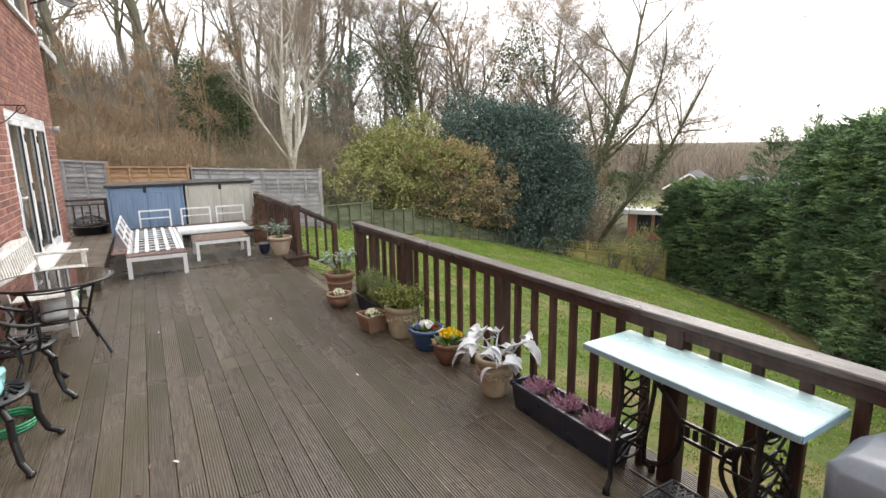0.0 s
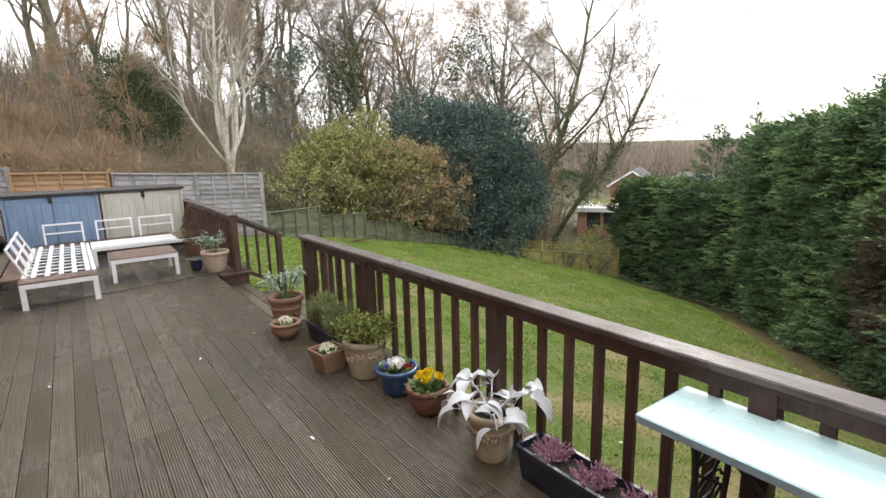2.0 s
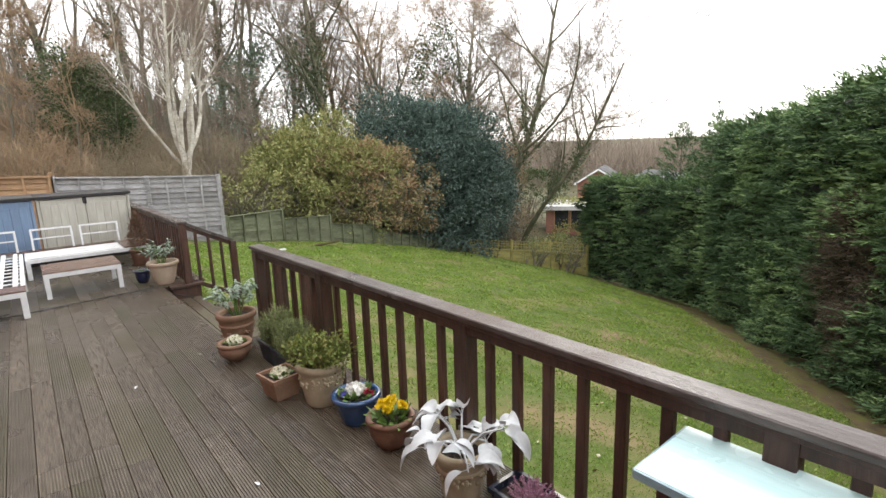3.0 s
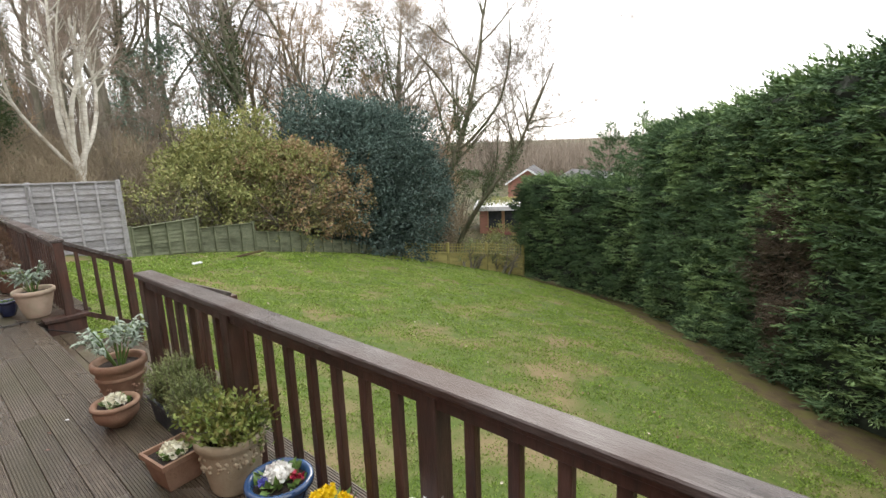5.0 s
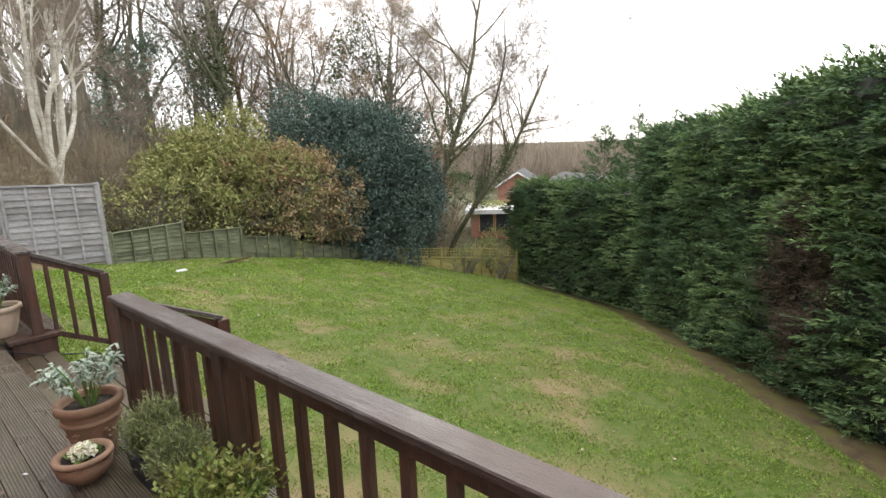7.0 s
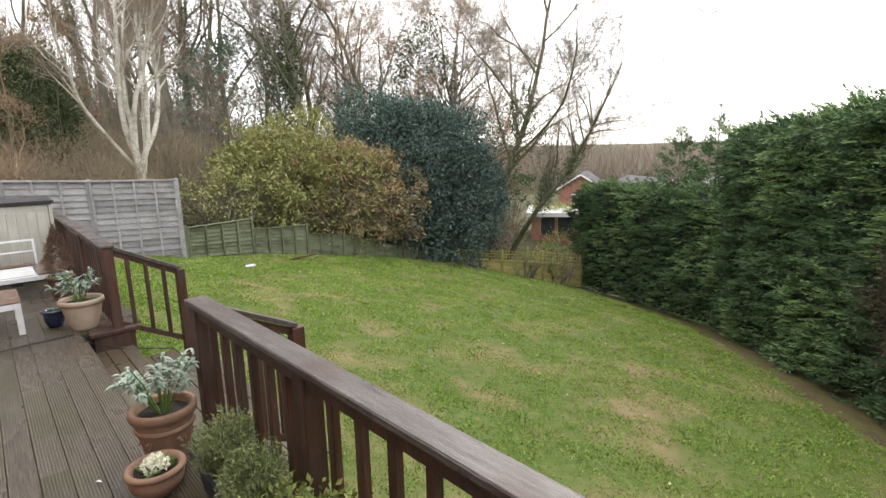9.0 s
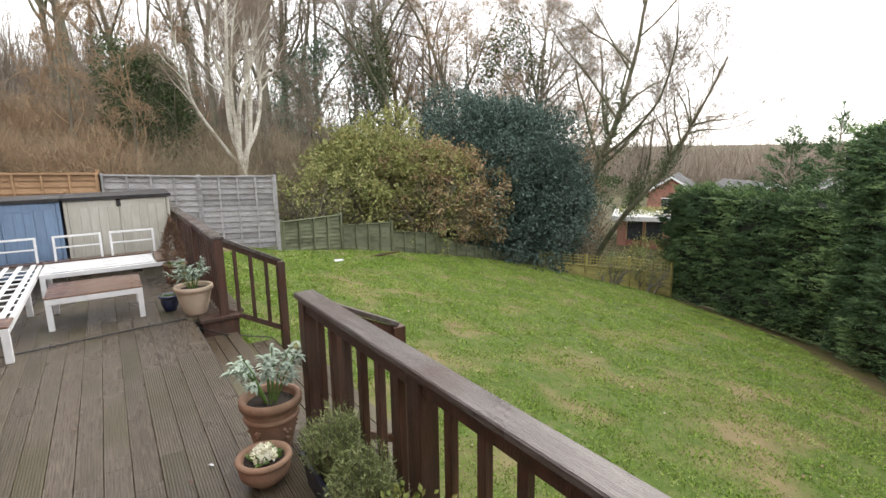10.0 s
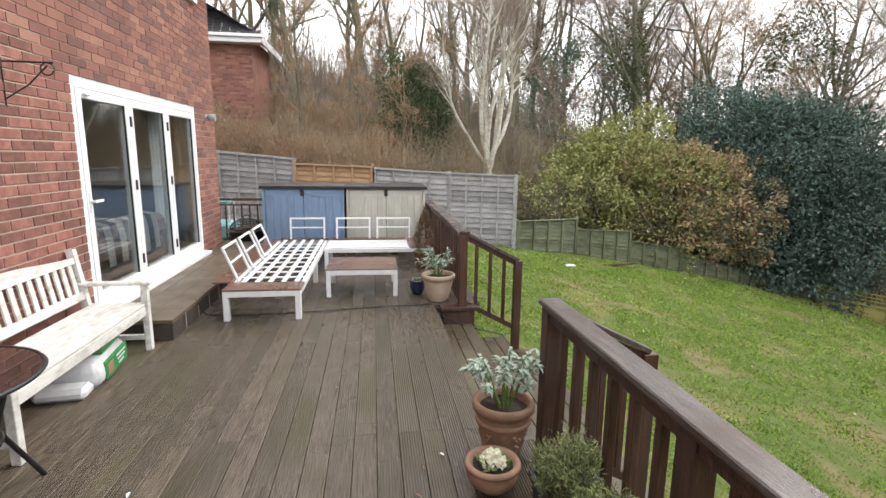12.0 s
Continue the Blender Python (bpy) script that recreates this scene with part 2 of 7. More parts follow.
M_pinkpot = mat("pale_terracotta", [(0.44, 0.32, 0.24), (0.56, 0.45, 0.35)], 6, rough=0.75, stain=(0.40, 0.36, 0.25), sscale=5, samount=0.7)
M_bluepot = mat("blue_glaze", [(0.018, 0.05, 0.13), (0.035, 0.085, 0.20)], 6, rough=0.15, rvar=0.05, bump=0.03, coat=0.5)
M_navypot = mat("navy_glaze", [(0.008, 0.012, 0.04), (0.02, 0.03, 0.08)], 6, rough=0.12, rvar=0.05, bump=0.03, coat=0.5)
M_soil = mat("potting_soil", [(0.012, 0.008, 0.006), (0.04, 0.027, 0.02)], 40, rough=0.95, bump=1.0, bscale=90)
M_aqua = mat("aqua_paint", [(0.50, 0.72, 0.73), (0.62, 0.82, 0.83)], 5, (6, 0.8, 3), 0.28, 0.1, 0.15, 40, stain=(0.42, 0.62, 0.62), sscale=3, samount=0.5)
M_aquaedge = mat("blue_grey_edge", [(0.20, 0.32, 0.38), (0.30, 0.43, 0.50)], 8, rough=0.4)
M_mortar = mat("mortar", [(0.375, 0.300, 0.240), (0.525, 0.432, 0.360)], 30, rough=0.95, bump=0.5, bscale=80)
M_brick = mat("red_brick", [(0.17, 0.065, 0.053), (0.25, 0.10, 0.080), (0.30, 0.145, 0.11)], 14, rough=0.85, bump=0.5, bscale=70, vary=0.28,
              stain=(0.17, 0.09, 0.07), sscale=6, samount=0.6)
M_brickfar = mat("red_brick_joined", [(0.12, 0.060, 0.055), (0.22, 0.090, 0.072), (0.27, 0.115, 0.088), (0.35, 0.18, 0.13)], 14, rough=0.85, bump=0.5, bscale=70, island=True, clump=0.12,
                 stain=(0.17, 0.09, 0.07), sscale=2, samount=0.35)
M_rooftile = mat("roof_tile", [(0.035, 0.035, 0.04), (0.07, 0.068, 0.07)], 8, rough=0.7, island=True)
M_fgrey = mat("grey_fence", [(0.21, 0.200, 0.200), (0.32, 0.312, 0.325), (0.41, 0.402, 0.42)], 6, (1.2, 8, 14), 0.75, 0.1, 0.5, 20, stain=(0.17, 0.16, 0.14), sscale=2, samount=0.5, vary=0.2)
M_fnew = mat("new_pine_fence", [(0.34, 0.20, 0.11), (0.46, 0.29, 0.165)], 6, (1.2, 8, 14), 0.7, 0.1, 0.4, 20, stain=(0.28, 0.17, 0.10), sscale=3, vary=0.08)
M_fgreen = mat("mossy_green_fence", [(0.080, 0.094, 0.054), (0.145, 0.163, 0.096), (0.203, 0.202, 0.132)], 6, (1.2, 3, 14), 0.8, 0.1, 0.5, 20, stain=(0.05, 0.055, 0.03), sscale=1.5, samount=0.6, vary=0.12)
M_trellis = mat("yellow_green_trellis", [(0.288, 0.263, 0.083), (0.450, 0.385, 0.143)], 6, (2, 8, 14), 0.75, 0.1, 0.4, 20, stain=(0.09, 0.10, 0.045), sscale=1.2, samount=0.6, vary=0.1)
M_bark = mat("grey_bark", [(0.13, 0.115, 0.085), (0.24, 0.215, 0.165)], 5, (3, 3, 0.6), 0.9, 0.05, 0.6, 20, stain=(0.06, 0.075, 0.03), sscale=0.8, samount=0.6)
M_twig = mat("brown_twigs", [(0.15, 0.122, 0.094), (0.23, 0.190, 0.150), (0.30, 0.245, 0.195)], 5, rough=0.9, bump=0, island=True)
M_redtwig = mat("russet_twigs", [(0.20, 0.130, 0.082), (0.33, 0.225, 0.140), (0.40, 0.31, 0.20)], 5, rough=0.9, bump=0, island=True)
M_birch = mat("birch_bark", [(0.34, 0.31, 0.25), (0.58, 0.55, 0.48), (0.70, 0.67, 0.60)], 4, (2, 2, 5), 0.7, 0.1, 0.3, 20, stain=(0.24, 0.19, 0.13), sscale=2.5, samount=0.6)
M_birchtwig = mat("birch_twigs", [(0.21, 0.155, 0.125), (0.38, 0.31, 0.25)], 5, rough=0.9, bump=0, island=True)
M_hedge = mat("hedge_foliage", [(0.042, 0.074, 0.038), (0.072, 0.122, 0.058), (0.104, 0.170, 0.077), (0.150, 0.228, 0.104)], 2.2, rough=0.7, bump=0, island=True, clump=0.45,
              stain=(0.035, 0.068, 0.045), sscale=0.9, samount=0.5)
M_hedgetip = mat("hedge_outer_growth", [(0.105, 0.175, 0.068), (0.160, 0.250, 0.095), (0.235, 0.345, 0.135)], 2.2, rough=0.65, bump=0, island=True, clump=0.45)
M_litter = mat("fallen_leaf_litter", [(0.12, 0.07, 0.035), (0.30, 0.20, 0.11), (0.55, 0.50, 0.40)], 5, rough=0.6, bump=0, island=True, clump=0.0)
# near-black green that paints the shade deep in the hedge
M_hedgeshade = mat("hedge_inner_shade", [(0.008, 0.014, 0.007), (0.022, 0.030, 0.016)], 5, rough=0.95, bump=1, bscale=12)
M_hedgedead = mat("dead_hedge_sprays", [(0.06, 0.045, 0.032), (0.12, 0.09, 0.06)], 5, rough=0.9, bump=0, island=True)
M_holly = mat("blue_green_leaves", [(0.042, 0.068, 0.058), (0.085, 0.130, 0.110), (0.185, 0.240, 0.214)], 1.6, rough=0.45, bump=0, island=True)
M_olive = mat("olive_leaves", [(0.12, 0.145, 0.055), (0.21, 0.235, 0.085), (0.36, 0.36, 0.145), (0.33, 0.24, 0.13)], 2.2, rough=0.5, bump=0, island=True)
M_rust = mat("rusty_leaves", [(0.20, 0.130, 0.078), (0.38, 0.245, 0.155), (0.230, 0.230, 0.100), (0.52, 0.36, 0.25)], 2.4, rough=0.6, bump=0, island=True)
M_ivy = mat("ivy_leaves", [(0.045, 0.072, 0.032), (0.105, 0.140, 0.062)], 5, rough=0.5, bump=0, island=True)
M_greygreen = mat("grey_green_leaves", [(0.13, 0.18, 0.135), (0.21, 0.27, 0.205)], 5, rough=0.6, bump=0, island=True)
M_sage = mat("sage_leaves", [(0.19, 0.25, 0.20), (0.31, 0.38, 0.31), (0.46, 0.52, 0.45)], 5, rough=0.75, bump=0, island=True)
M_dusty = mat("silver_leaves", [(0.50, 0.53, 0.55), (0.68, 0.71, 0.73)], 12, rough=0.75, bump=0.1)
M_rosemary = mat("rosemary_leaves", [(0.11, 0.145, 0.060), (0.22, 0.270, 0.115), (0.37, 0.40, 0.20)], 5, rough=0.6, bump=0, island=True)
M_shrub = mat("shrub_leaves", [(0.075, 0.115, 0.03), (0.14, 0.195, 0.05), (0.23, 0.255, 0.075), (0.17, 0.11, 0.06)], 5, rough=0.45, bump=0, island=True)
M_leafgreen = mat("primrose_leaves", [(0.08, 0.16, 0.035), (0.17, 0.28, 0.07)], 5, rough=0.5, bump=0, island=True)
M_heather = mat("heather_purple", [(0.20, 0.075, 0.13), (0.38, 0.20, 0.28), (0.55, 0.40, 0.45)], 5, rough=0.7, bump=0, island=True)
M_petalcream = mat("cream_petals", [(0.72, 0.70, 0.50), (0.82, 0.82, 0.72)], 20, rough=0.6, bump=0, island=True)
M_petalwhite = mat("white_petals", [(0.78, 0.78, 0.74), (0.85, 0.85, 0.82)], 20, rough=0.6, bump=0, island=True)
M_petalyellow = mat("yellow_petals", [(0.80, 0.55, 0.01), (0.85, 0.68, 0.02)], 20, rough=0.6, bump=0, island=True)
M_petalred = mat("red_petals", [(0.35, 0.01, 0.04), (0.5, 0.03, 0.08)], 20, rough=0.6, bump=0)
M_petalblue = mat("violet_petals", [(0.12, 0.13, 0.5), (0.2, 0.2, 0.6)], 20, rough=0.6, bump=0)
M_drybrown = mat("brown_conifer", [(0.12, 0.07, 0.045), (0.22, 0.14, 0.09)], 5, rough=0.8, bump=0, island=True)
M_grassbase = mat("lawn", [(0.052, 0.088, 0.015), (0.078, 0.115, 0.024), (0.130, 0.130, 0.054)], 7, (1, 1, 1), 0.8, 0.1, 0.8, 40,
                  stain=(0.225, 0.165, 0.098), sscale=0.8, samount=0.8, world_space=True)
M_blade = mat("grass_blades", [(0.135, 0.215, 0.034), (0.185, 0.280, 0.048), (0.230, 0.325, 0.070), (0.38, 0.38, 0.18)], 1.0, rough=0.5, bump=0, island=True)
M_bed = mat("mossy_soil", [(0.06, 0.042, 0.028), (0.11, 0.085, 0.045), (0.11, 0.11, 0.03)], 3, rough=0.9, bump=0.8, bscale=30, stain=(0.11, 0.12, 0.03), sscale=1.5, world_space=True)
M_field = mat("far_ground", [(0.05, 0.045, 0.025), (0.09, 0.085, 0.04)], 0.4, rough=0.9, bump=0.2, world_space=True)
M_glass = glassy("window_glass", (0.90, 0.93, 0.92))
M_tabletop = mat("dark_tinted_glass", [(0.012, 0.006, 0.006), (0.022, 0.012, 0.011)], 6, rough=0.07, rvar=0.03, bump=0.0, coat=1.0)
M_room = mat("room_wall", [(0.55, 0.52, 0.46), (0.62, 0.59, 0.53)], 3, rough=0.9, bump=0.05)
M_roomfloor = mat("room_floor", [(0.20, 0.13, 0.09), (0.30, 0.20, 0.14)], 4, (1, 8, 1), 0.4)
M_curtain = mat("grey_curtain", [(0.56, 0.60, 0.62), (0.68, 0.72, 0.74)], 6, (10, 10, 1), 0.9)
M_sofa = mat("brown_sofa", [(0.18, 0.13, 0.12), (0.26, 0.19, 0.175)], 8, rough=0.7)
M_throw = mat("cream_throw", [(0.66, 0.65, 0.62), (0.76, 0.75, 0.72)], 20, rough=0.95, bump=0.5)
M_throwgrey = mat("grey_stripe", [(0.10, 0.10, 0.105), (0.15, 0.15, 0.155)], 20, rough=0.95, bump=0.5)
M_cover = mat("grey_cover", [(0.10, 0.115, 0.14), (0.16, 0.18, 0.21)], 6, rough=0.5, bump=0.3, bscale=12)
M_teal = mat("teal_plastic", [(0.25, 0.55, 0.58), (0.32, 0.62, 0.64)], 6, rough=0.3)
M_bagwhite = mat("white_polythene", [(0.55, 0.56, 0.58), (0.70, 0.71, 0.73)], 9, rough=0.25, bump=0.6, bscale=14)
M_baggreen = mat("green_polythene", [(0.02, 0.20, 0.06), (0.05, 0.32, 0.10)], 5, rough=0.25, bump=0.5, bscale=14)
M_hose = mat("green_hose", [(0.02, 0.22, 0.10), (0.04, 0.30, 0.14)], 9, rough=0.35)
M_galv = mat("grey_plastic", [(0.30, 0.30, 0.30), (0.40, 0.40, 0.40)], 9, rough=0.5)
M_render = mat("pale_render", [(0.50, 0.50, 0.50), (0.62, 0.62, 0.63)], 3, rough=0.8)
M_darkpane = mat("dark_pane", [(0.02, 0.025, 0.03), (0.05, 0.055, 0.065)], 3, rough=0.08, rvar=0.03, bump=0)
M_stone = mat("step_paving", [(0.080, 0.060, 0.040), (0.135, 0.102, 0.070)], 6, (5, 1, 3), 0.45, 0.15, 0.3, 30, stain=(0.09, 0.075, 0.05), sscale=2, samount=0.6, vary=0.12)
M_trunkdark = mat("ivy_trunk", [(0.10, 0.094, 0.060), (0.21, 0.178, 0.125)], 5, (3, 3, 0.8), 0.9, 0.05, 0.6, 20, stain=(0.035, 0.06, 0.02), sscale=1.2, samount=0.7)

for m_ in (M_grassbase, M_blade, M_hedge, M_holly, M_olive, M_rust, M_bed, M_rosemary, M_sage, M_field, M_greygreen, M_rooftile, M_ivy, M_shrub):
    m_.node_tree.nodes["Principled BSDF"].inputs["Specular IOR Level"].default_value = 0.12

# ---------- ground ----------


def smooth01(a, b, v):
    t = min(max((v - a) / (b - a), 0.0), 1.0)
    return t * t * (3 - 2 * t)


def gz(x, y):
    """Height of the ground."""
    xc, yc = min(max(x, -6), 24), min(max(y, -10), 17)
    z = -0.82 - 0.1623 * xc + 0.0645 * yc - 0.00296 * xc * xc
    z += 3.4 * smooth01(15.8, 34, y) * (1 - smooth01(4, 22, x))
    z += 1.8 * smooth01(17, 40, y) * smooth01(4, 22, x) * (1 - smooth01(30, 50, x))
    under = (1 - smooth01(2.0, 3.0, x)) * (1 - smooth01(15.8, 16.9, y))
    z = z * (1 - under) + min(z, -0.62) * under
    r = math.hypot(x, y)
    z += 9 * smooth01(90, 400, r)
    return z


def ground_sheet():
    a = np.concatenate([-np.geomspace(1500, 26, 22), np.arange(-24, 34, 0.5), np.geomspace(35, 1500, 26)])
    v = np.array([(x, y, gz(x, y) + (0.02 * noise.noise((x * 1.3, y * 1.3, 0)) if abs(x) < 40 else 0)) for y in a for x in a])
    n = len(a)
    i = np.arange(n - 1)
    f = np.stack([i, i + 1, i + 1 + n, i + n], 1)[None] + (np.arange(n - 1) * n)[:, None, None]
    me = quad_mesh("ground", v, f.reshape(-1, 4), M_grassbase, True)
    me.materials.append(M_field)
    c = v[f.reshape(-1, 4)].mean(1)
    far = (c[:, 1] > 16.5) | (c[:, 0] > 24) | (c[:, 0] < -6)
    me.polygons.foreach_set("material_index", far.astype(np.int32))
    return tagged(new("ground", me), label="sloping lawn with worn mossy patches, running on to far ground", kind="structure", category="lawn")


ground_sheet()

HEDGE_FOOT = [(24.2, 15.6), (22.1, 13.6), (20.9, 10.4), (19.5, 7.2), (15.07, 3.6), (11.64, 1.1), (7.4, -2.2), (3.4, -5.3)]


def grass():
    """Blades over the whole lawn, denser towards the deck, thinned in worn spots."""
    r = np.random.default_rng(3)
    n = 700000
    x, y = 2.15 + 20.5 * r.random(n) ** 1.35, r.uniform(-7.5, 17.0, n)
    keep = r.random(n) < np.clip(1.25 - 0.045 * np.hypot(x, y - 1), 0.25, 1)
    keep &= y < np.where(x < 6.75, 14.3 + 0.4 * (x - 4.7), 15.2 + 0.2 * (x - 6.75))
    (x1, y1), (x2, y2) = HEDGE_FOOT[3], HEDGE_FOOT[-1]
    q = math.hypot(x1 - x2, y1 - y2)
    keep &= ((x - x2) * (y1 - y2) - (y - y2) * (x1 - x2)) / q < -0.55 - 0.4 * r.random(n)
    keep &= x + (y - 7) * -0.42 < 18.9
    x, y = x[keep], y[keep]
    bald = np.array([noise.noise((a * 1.1, b * 1.1, 3.0)) + 0.7 * noise.noise((a * 3.3, b * 3.3, 7.0)) for a, b in zip(x, y)])
    sel = r.random(len(x)) < 1 - 0.88 / (1 + np.exp(-(bald - 0.26) * 9))
    x, y, bald = x[sel], y[sel], bald[sel]
    z = np.array([gz(a, b) for a, b in zip(x, y)])
    p = np.stack([x, y, z + 0.003], 1)
    dist = np.hypot(x - 1, y - 1)
    tuft = np.clip(0.85 + 0.6 * np.array([noise.noise((a * 2.6, b * 2.6, 1.0)) for a, b in zip(x, y)]), 0.3, 2.0)
    h = r.uniform(0.012, 0.034, len(x)) * tuft * (0.8 + dist * 0.03)
    a = r.random(len(x)) * 2 * np.pi
    w = (0.0035 + 0.0012 * dist) * (0.7 + 0.3 * tuft)
    s = np.stack([np.cos(a), np.sin(a), 0 * a], 1) * w[:, None]
    tip = p + np.stack([r.normal(size=len(x)) * 0.6 * h, r.normal(size=len(x)) * 0.6 * h, h], 1)
    v = np.stack([p - s, p + s, tip], 1).reshape(-1, 3)
    f = np.arange(len(v)).reshape(-1, 3)
    ob = new("grass", quad_mesh("grass", v, f, M_blade))
    tagged(ob, label="short green grass blades on the sloping lawn", category="grass", kind="stuff")


grass()


def lawn_litter():
    """Fallen leaves and pale bits strewn over the lawn."""
    r = np.random.default_rng(17)
    n = 1500
    x, y = r.uniform(2.3, 18, n), r.uniform(-4, 15, n)
    keep = (y - 3.6 > (x - 15.07) * 0.73 + 0.5) & (y < 14.2 + 0.1 * x)
    x, y = x[keep], y[keep]
    near = (y > 12.2) | (r.random(len(x)) < 0.4)
    x, y = x[near], y[near]
    p = np.array([(a, b, gz(a, b) + 0.03) for a, b in zip(x, y)])
    way = np.stack([r.normal(size=len(x)), r.normal(size=len(x)), 0.15 + 0 * x], 1)
    ob = new("fallen_leaves", leaves("fallen_leaves", p, way * 0.3, 0.05, 0.035, M_litter, 0, 0.3, 17))
    tagged(ob, label="pale brown fallen leaves strewn over the lawn", category="leaves", kind="stuff")


lawn_litter()


def strip(name, line, w0, w1, lift, material, label):
    """A band of soil laid on the ground along a line."""
    vs, fs = [], []
    dense = []
    for (ax, ay), (bx, by) in zip(line, line[1:]):
        k = max(2, int(math.hypot(bx - ax, by - ay) / 0.35))
        dense += [(ax + (bx - ax) * i / k, ay + (by - ay) * i / k, bx - ax, by - ay) for i in range(k)]
    cols = 8
    for i, (x, y, dx, dy) in enumerate(dense):
        q = math.hypot(dx, dy)
        nx, ny = dy / q, -dx / q
        wob = 0.25 * noise.noise((x * 0.9, y * 0.9, 1.0)) + 0.1 * noise.noise((x * 4, y * 4, 5.0))
        for j in range(cols):
            t = w0 + (w1 + wob - w0) * j / (cols - 1)
            px, py = x + nx * t, y + ny * t
            vs.append((px, py, gz(px, py) + (lift if j < cols - 1 else -0.03) + 0.02 * noise.noise((px * 5, py * 5, 0))))
    for i in range(len(dense) - 1):
        for j in range(cols - 1):
            a = i * cols + j
            fs.append((a, a + 1, a + cols + 1, a + cols))
    ob = new(name, quad_mesh(name, np.array(vs), np.array(fs), material, True))
    return tagged(ob, label=label, kind="structure", category="soil")


strip("soil_bed", HEDGE_FOOT, -0.8, 0.9, 0.03, M_bed, "bare mossy soil along the foot of the hedge")

# ---------- house ----------
WX = -1.72
DOOR = (6.21, 9.38, 0.25, 2.42)
UPWIN = (7.2, 9.62, 3.97, 5.1)
CORNER = 10.3
ROOF = 5.4


def house():
    h = thing("house", WX, 2.0, 0.0, "two-storey red brick house with white folding doors onto the deck", "house")
    y0, y1 = -9.0, CORNER
    bm = bmesh.new()
    ox, oy = WX, 2.0
    def wb(ya, yb, za, zb):
        box(bm, -0.30, -0.008, ya - oy, yb - oy, za, zb)
    wb(y0, DOOR[0], -1.5, ROOF)
    wb(DOOR[1], y1, -1.5, ROOF)
    wb(DOOR[0], DOOR[1], -1.5, DOOR[2] - 0.04)
    wb(DOOR[0], DOOR[1], DOOR[3], UPWIN[2])
    wb(DOOR[0], UPWIN[0], UPWIN[2], ROOF)
    wb(UPWIN[1], DOOR[1], UPWIN[2], UPWIN[3]) if UPWIN[1] < DOOR[1] else None
    wb(UPWIN[0], DOOR[1], UPWIN[3], ROOF)
    part("wall", bm, M_mortar, h)
    bm = bmesh.new()
    box(bm, -8, -0.30, y1 - oy - 0.3, y1 - oy - 0.004, -1.5, ROOF)
    box(bm, -8, -0.30, y0 - oy, y0 - oy + 0.3, -1.5, ROOF)
    box(bm, -8.3, -8, y0 - oy, y1 - oy, -1.5, ROOF)
    part("end_wall", bm, M_mortar, h)
    bm = bmesh.new()
    v = [bm.verts.new(c) for c in ((0.45, y0 - oy - 0.3, ROOF - 0.1), (0.45, y1 - oy + 0.3, ROOF - 0.1), (-4.1, y1 - oy + 0.3, ROOF + 2.4), (-4.1, y0 - oy - 0.3, ROOF + 2.4),
                                   (-8.7, y1 - oy + 0.3, ROOF - 0.1), (-8.7, y0 - oy - 0.3, ROOF - 0.1))]
    bm.faces.new(v[:4])
    bm.faces.new((v[3], v[2], v[4], v[5]))
    bmesh.ops.solidify(bm, geom=bm.faces[:], thickness=0.12)
    part("roof", bm, M_rooftile, h)
    bm = boxes((0.42, 0.53, y0 - oy, y1 - oy + 0.2, ROOF - 0.26, ROOF - 0.14), (0.0, 0.42, y0 - oy, y1 - oy + 0.2, ROOF - 0.28, ROOF - 0.24))
    part("gutter", bm, M_upvc, h)
    # upstairs window
    w = part("window", boxes((-0.12, -0.02, UPWIN[0] - oy, UPWIN[1] - oy, UPWIN[2], UPWIN[2] + 0.07), (-0.12, -0.02, UPWIN[0] - oy, UPWIN[1] - oy, UPWIN[3] - 0.07, UPWIN[3]),
                             *[(-0.12, -0.021, yy - oy, yy + 0.07 - oy, UPWIN[2] + 0.07, UPWIN[3] - 0.07) for yy in (UPWIN[0], 8.4, UPWIN[1] - 0.07)]), M_upvc, h)
    part("pane", boxes((-0.08, -0.07, UPWIN[0] + 0.07 - oy, UPWIN[1] - 0.07 - oy, UPWIN[2] + 0.07, UPWIN[3] - 0.07), bev=0), M_darkpane, w)
    part("sill", boxes((-0.1, 0.06, UPWIN[0] - 0.04 - oy, UPWIN[1] + 0.04 - oy, UPWIN[2] - 0.06, UPWIN[2] - 0.003)), M_upvc, h, "white upstairs window sill")
    return h


HOUSE = house()


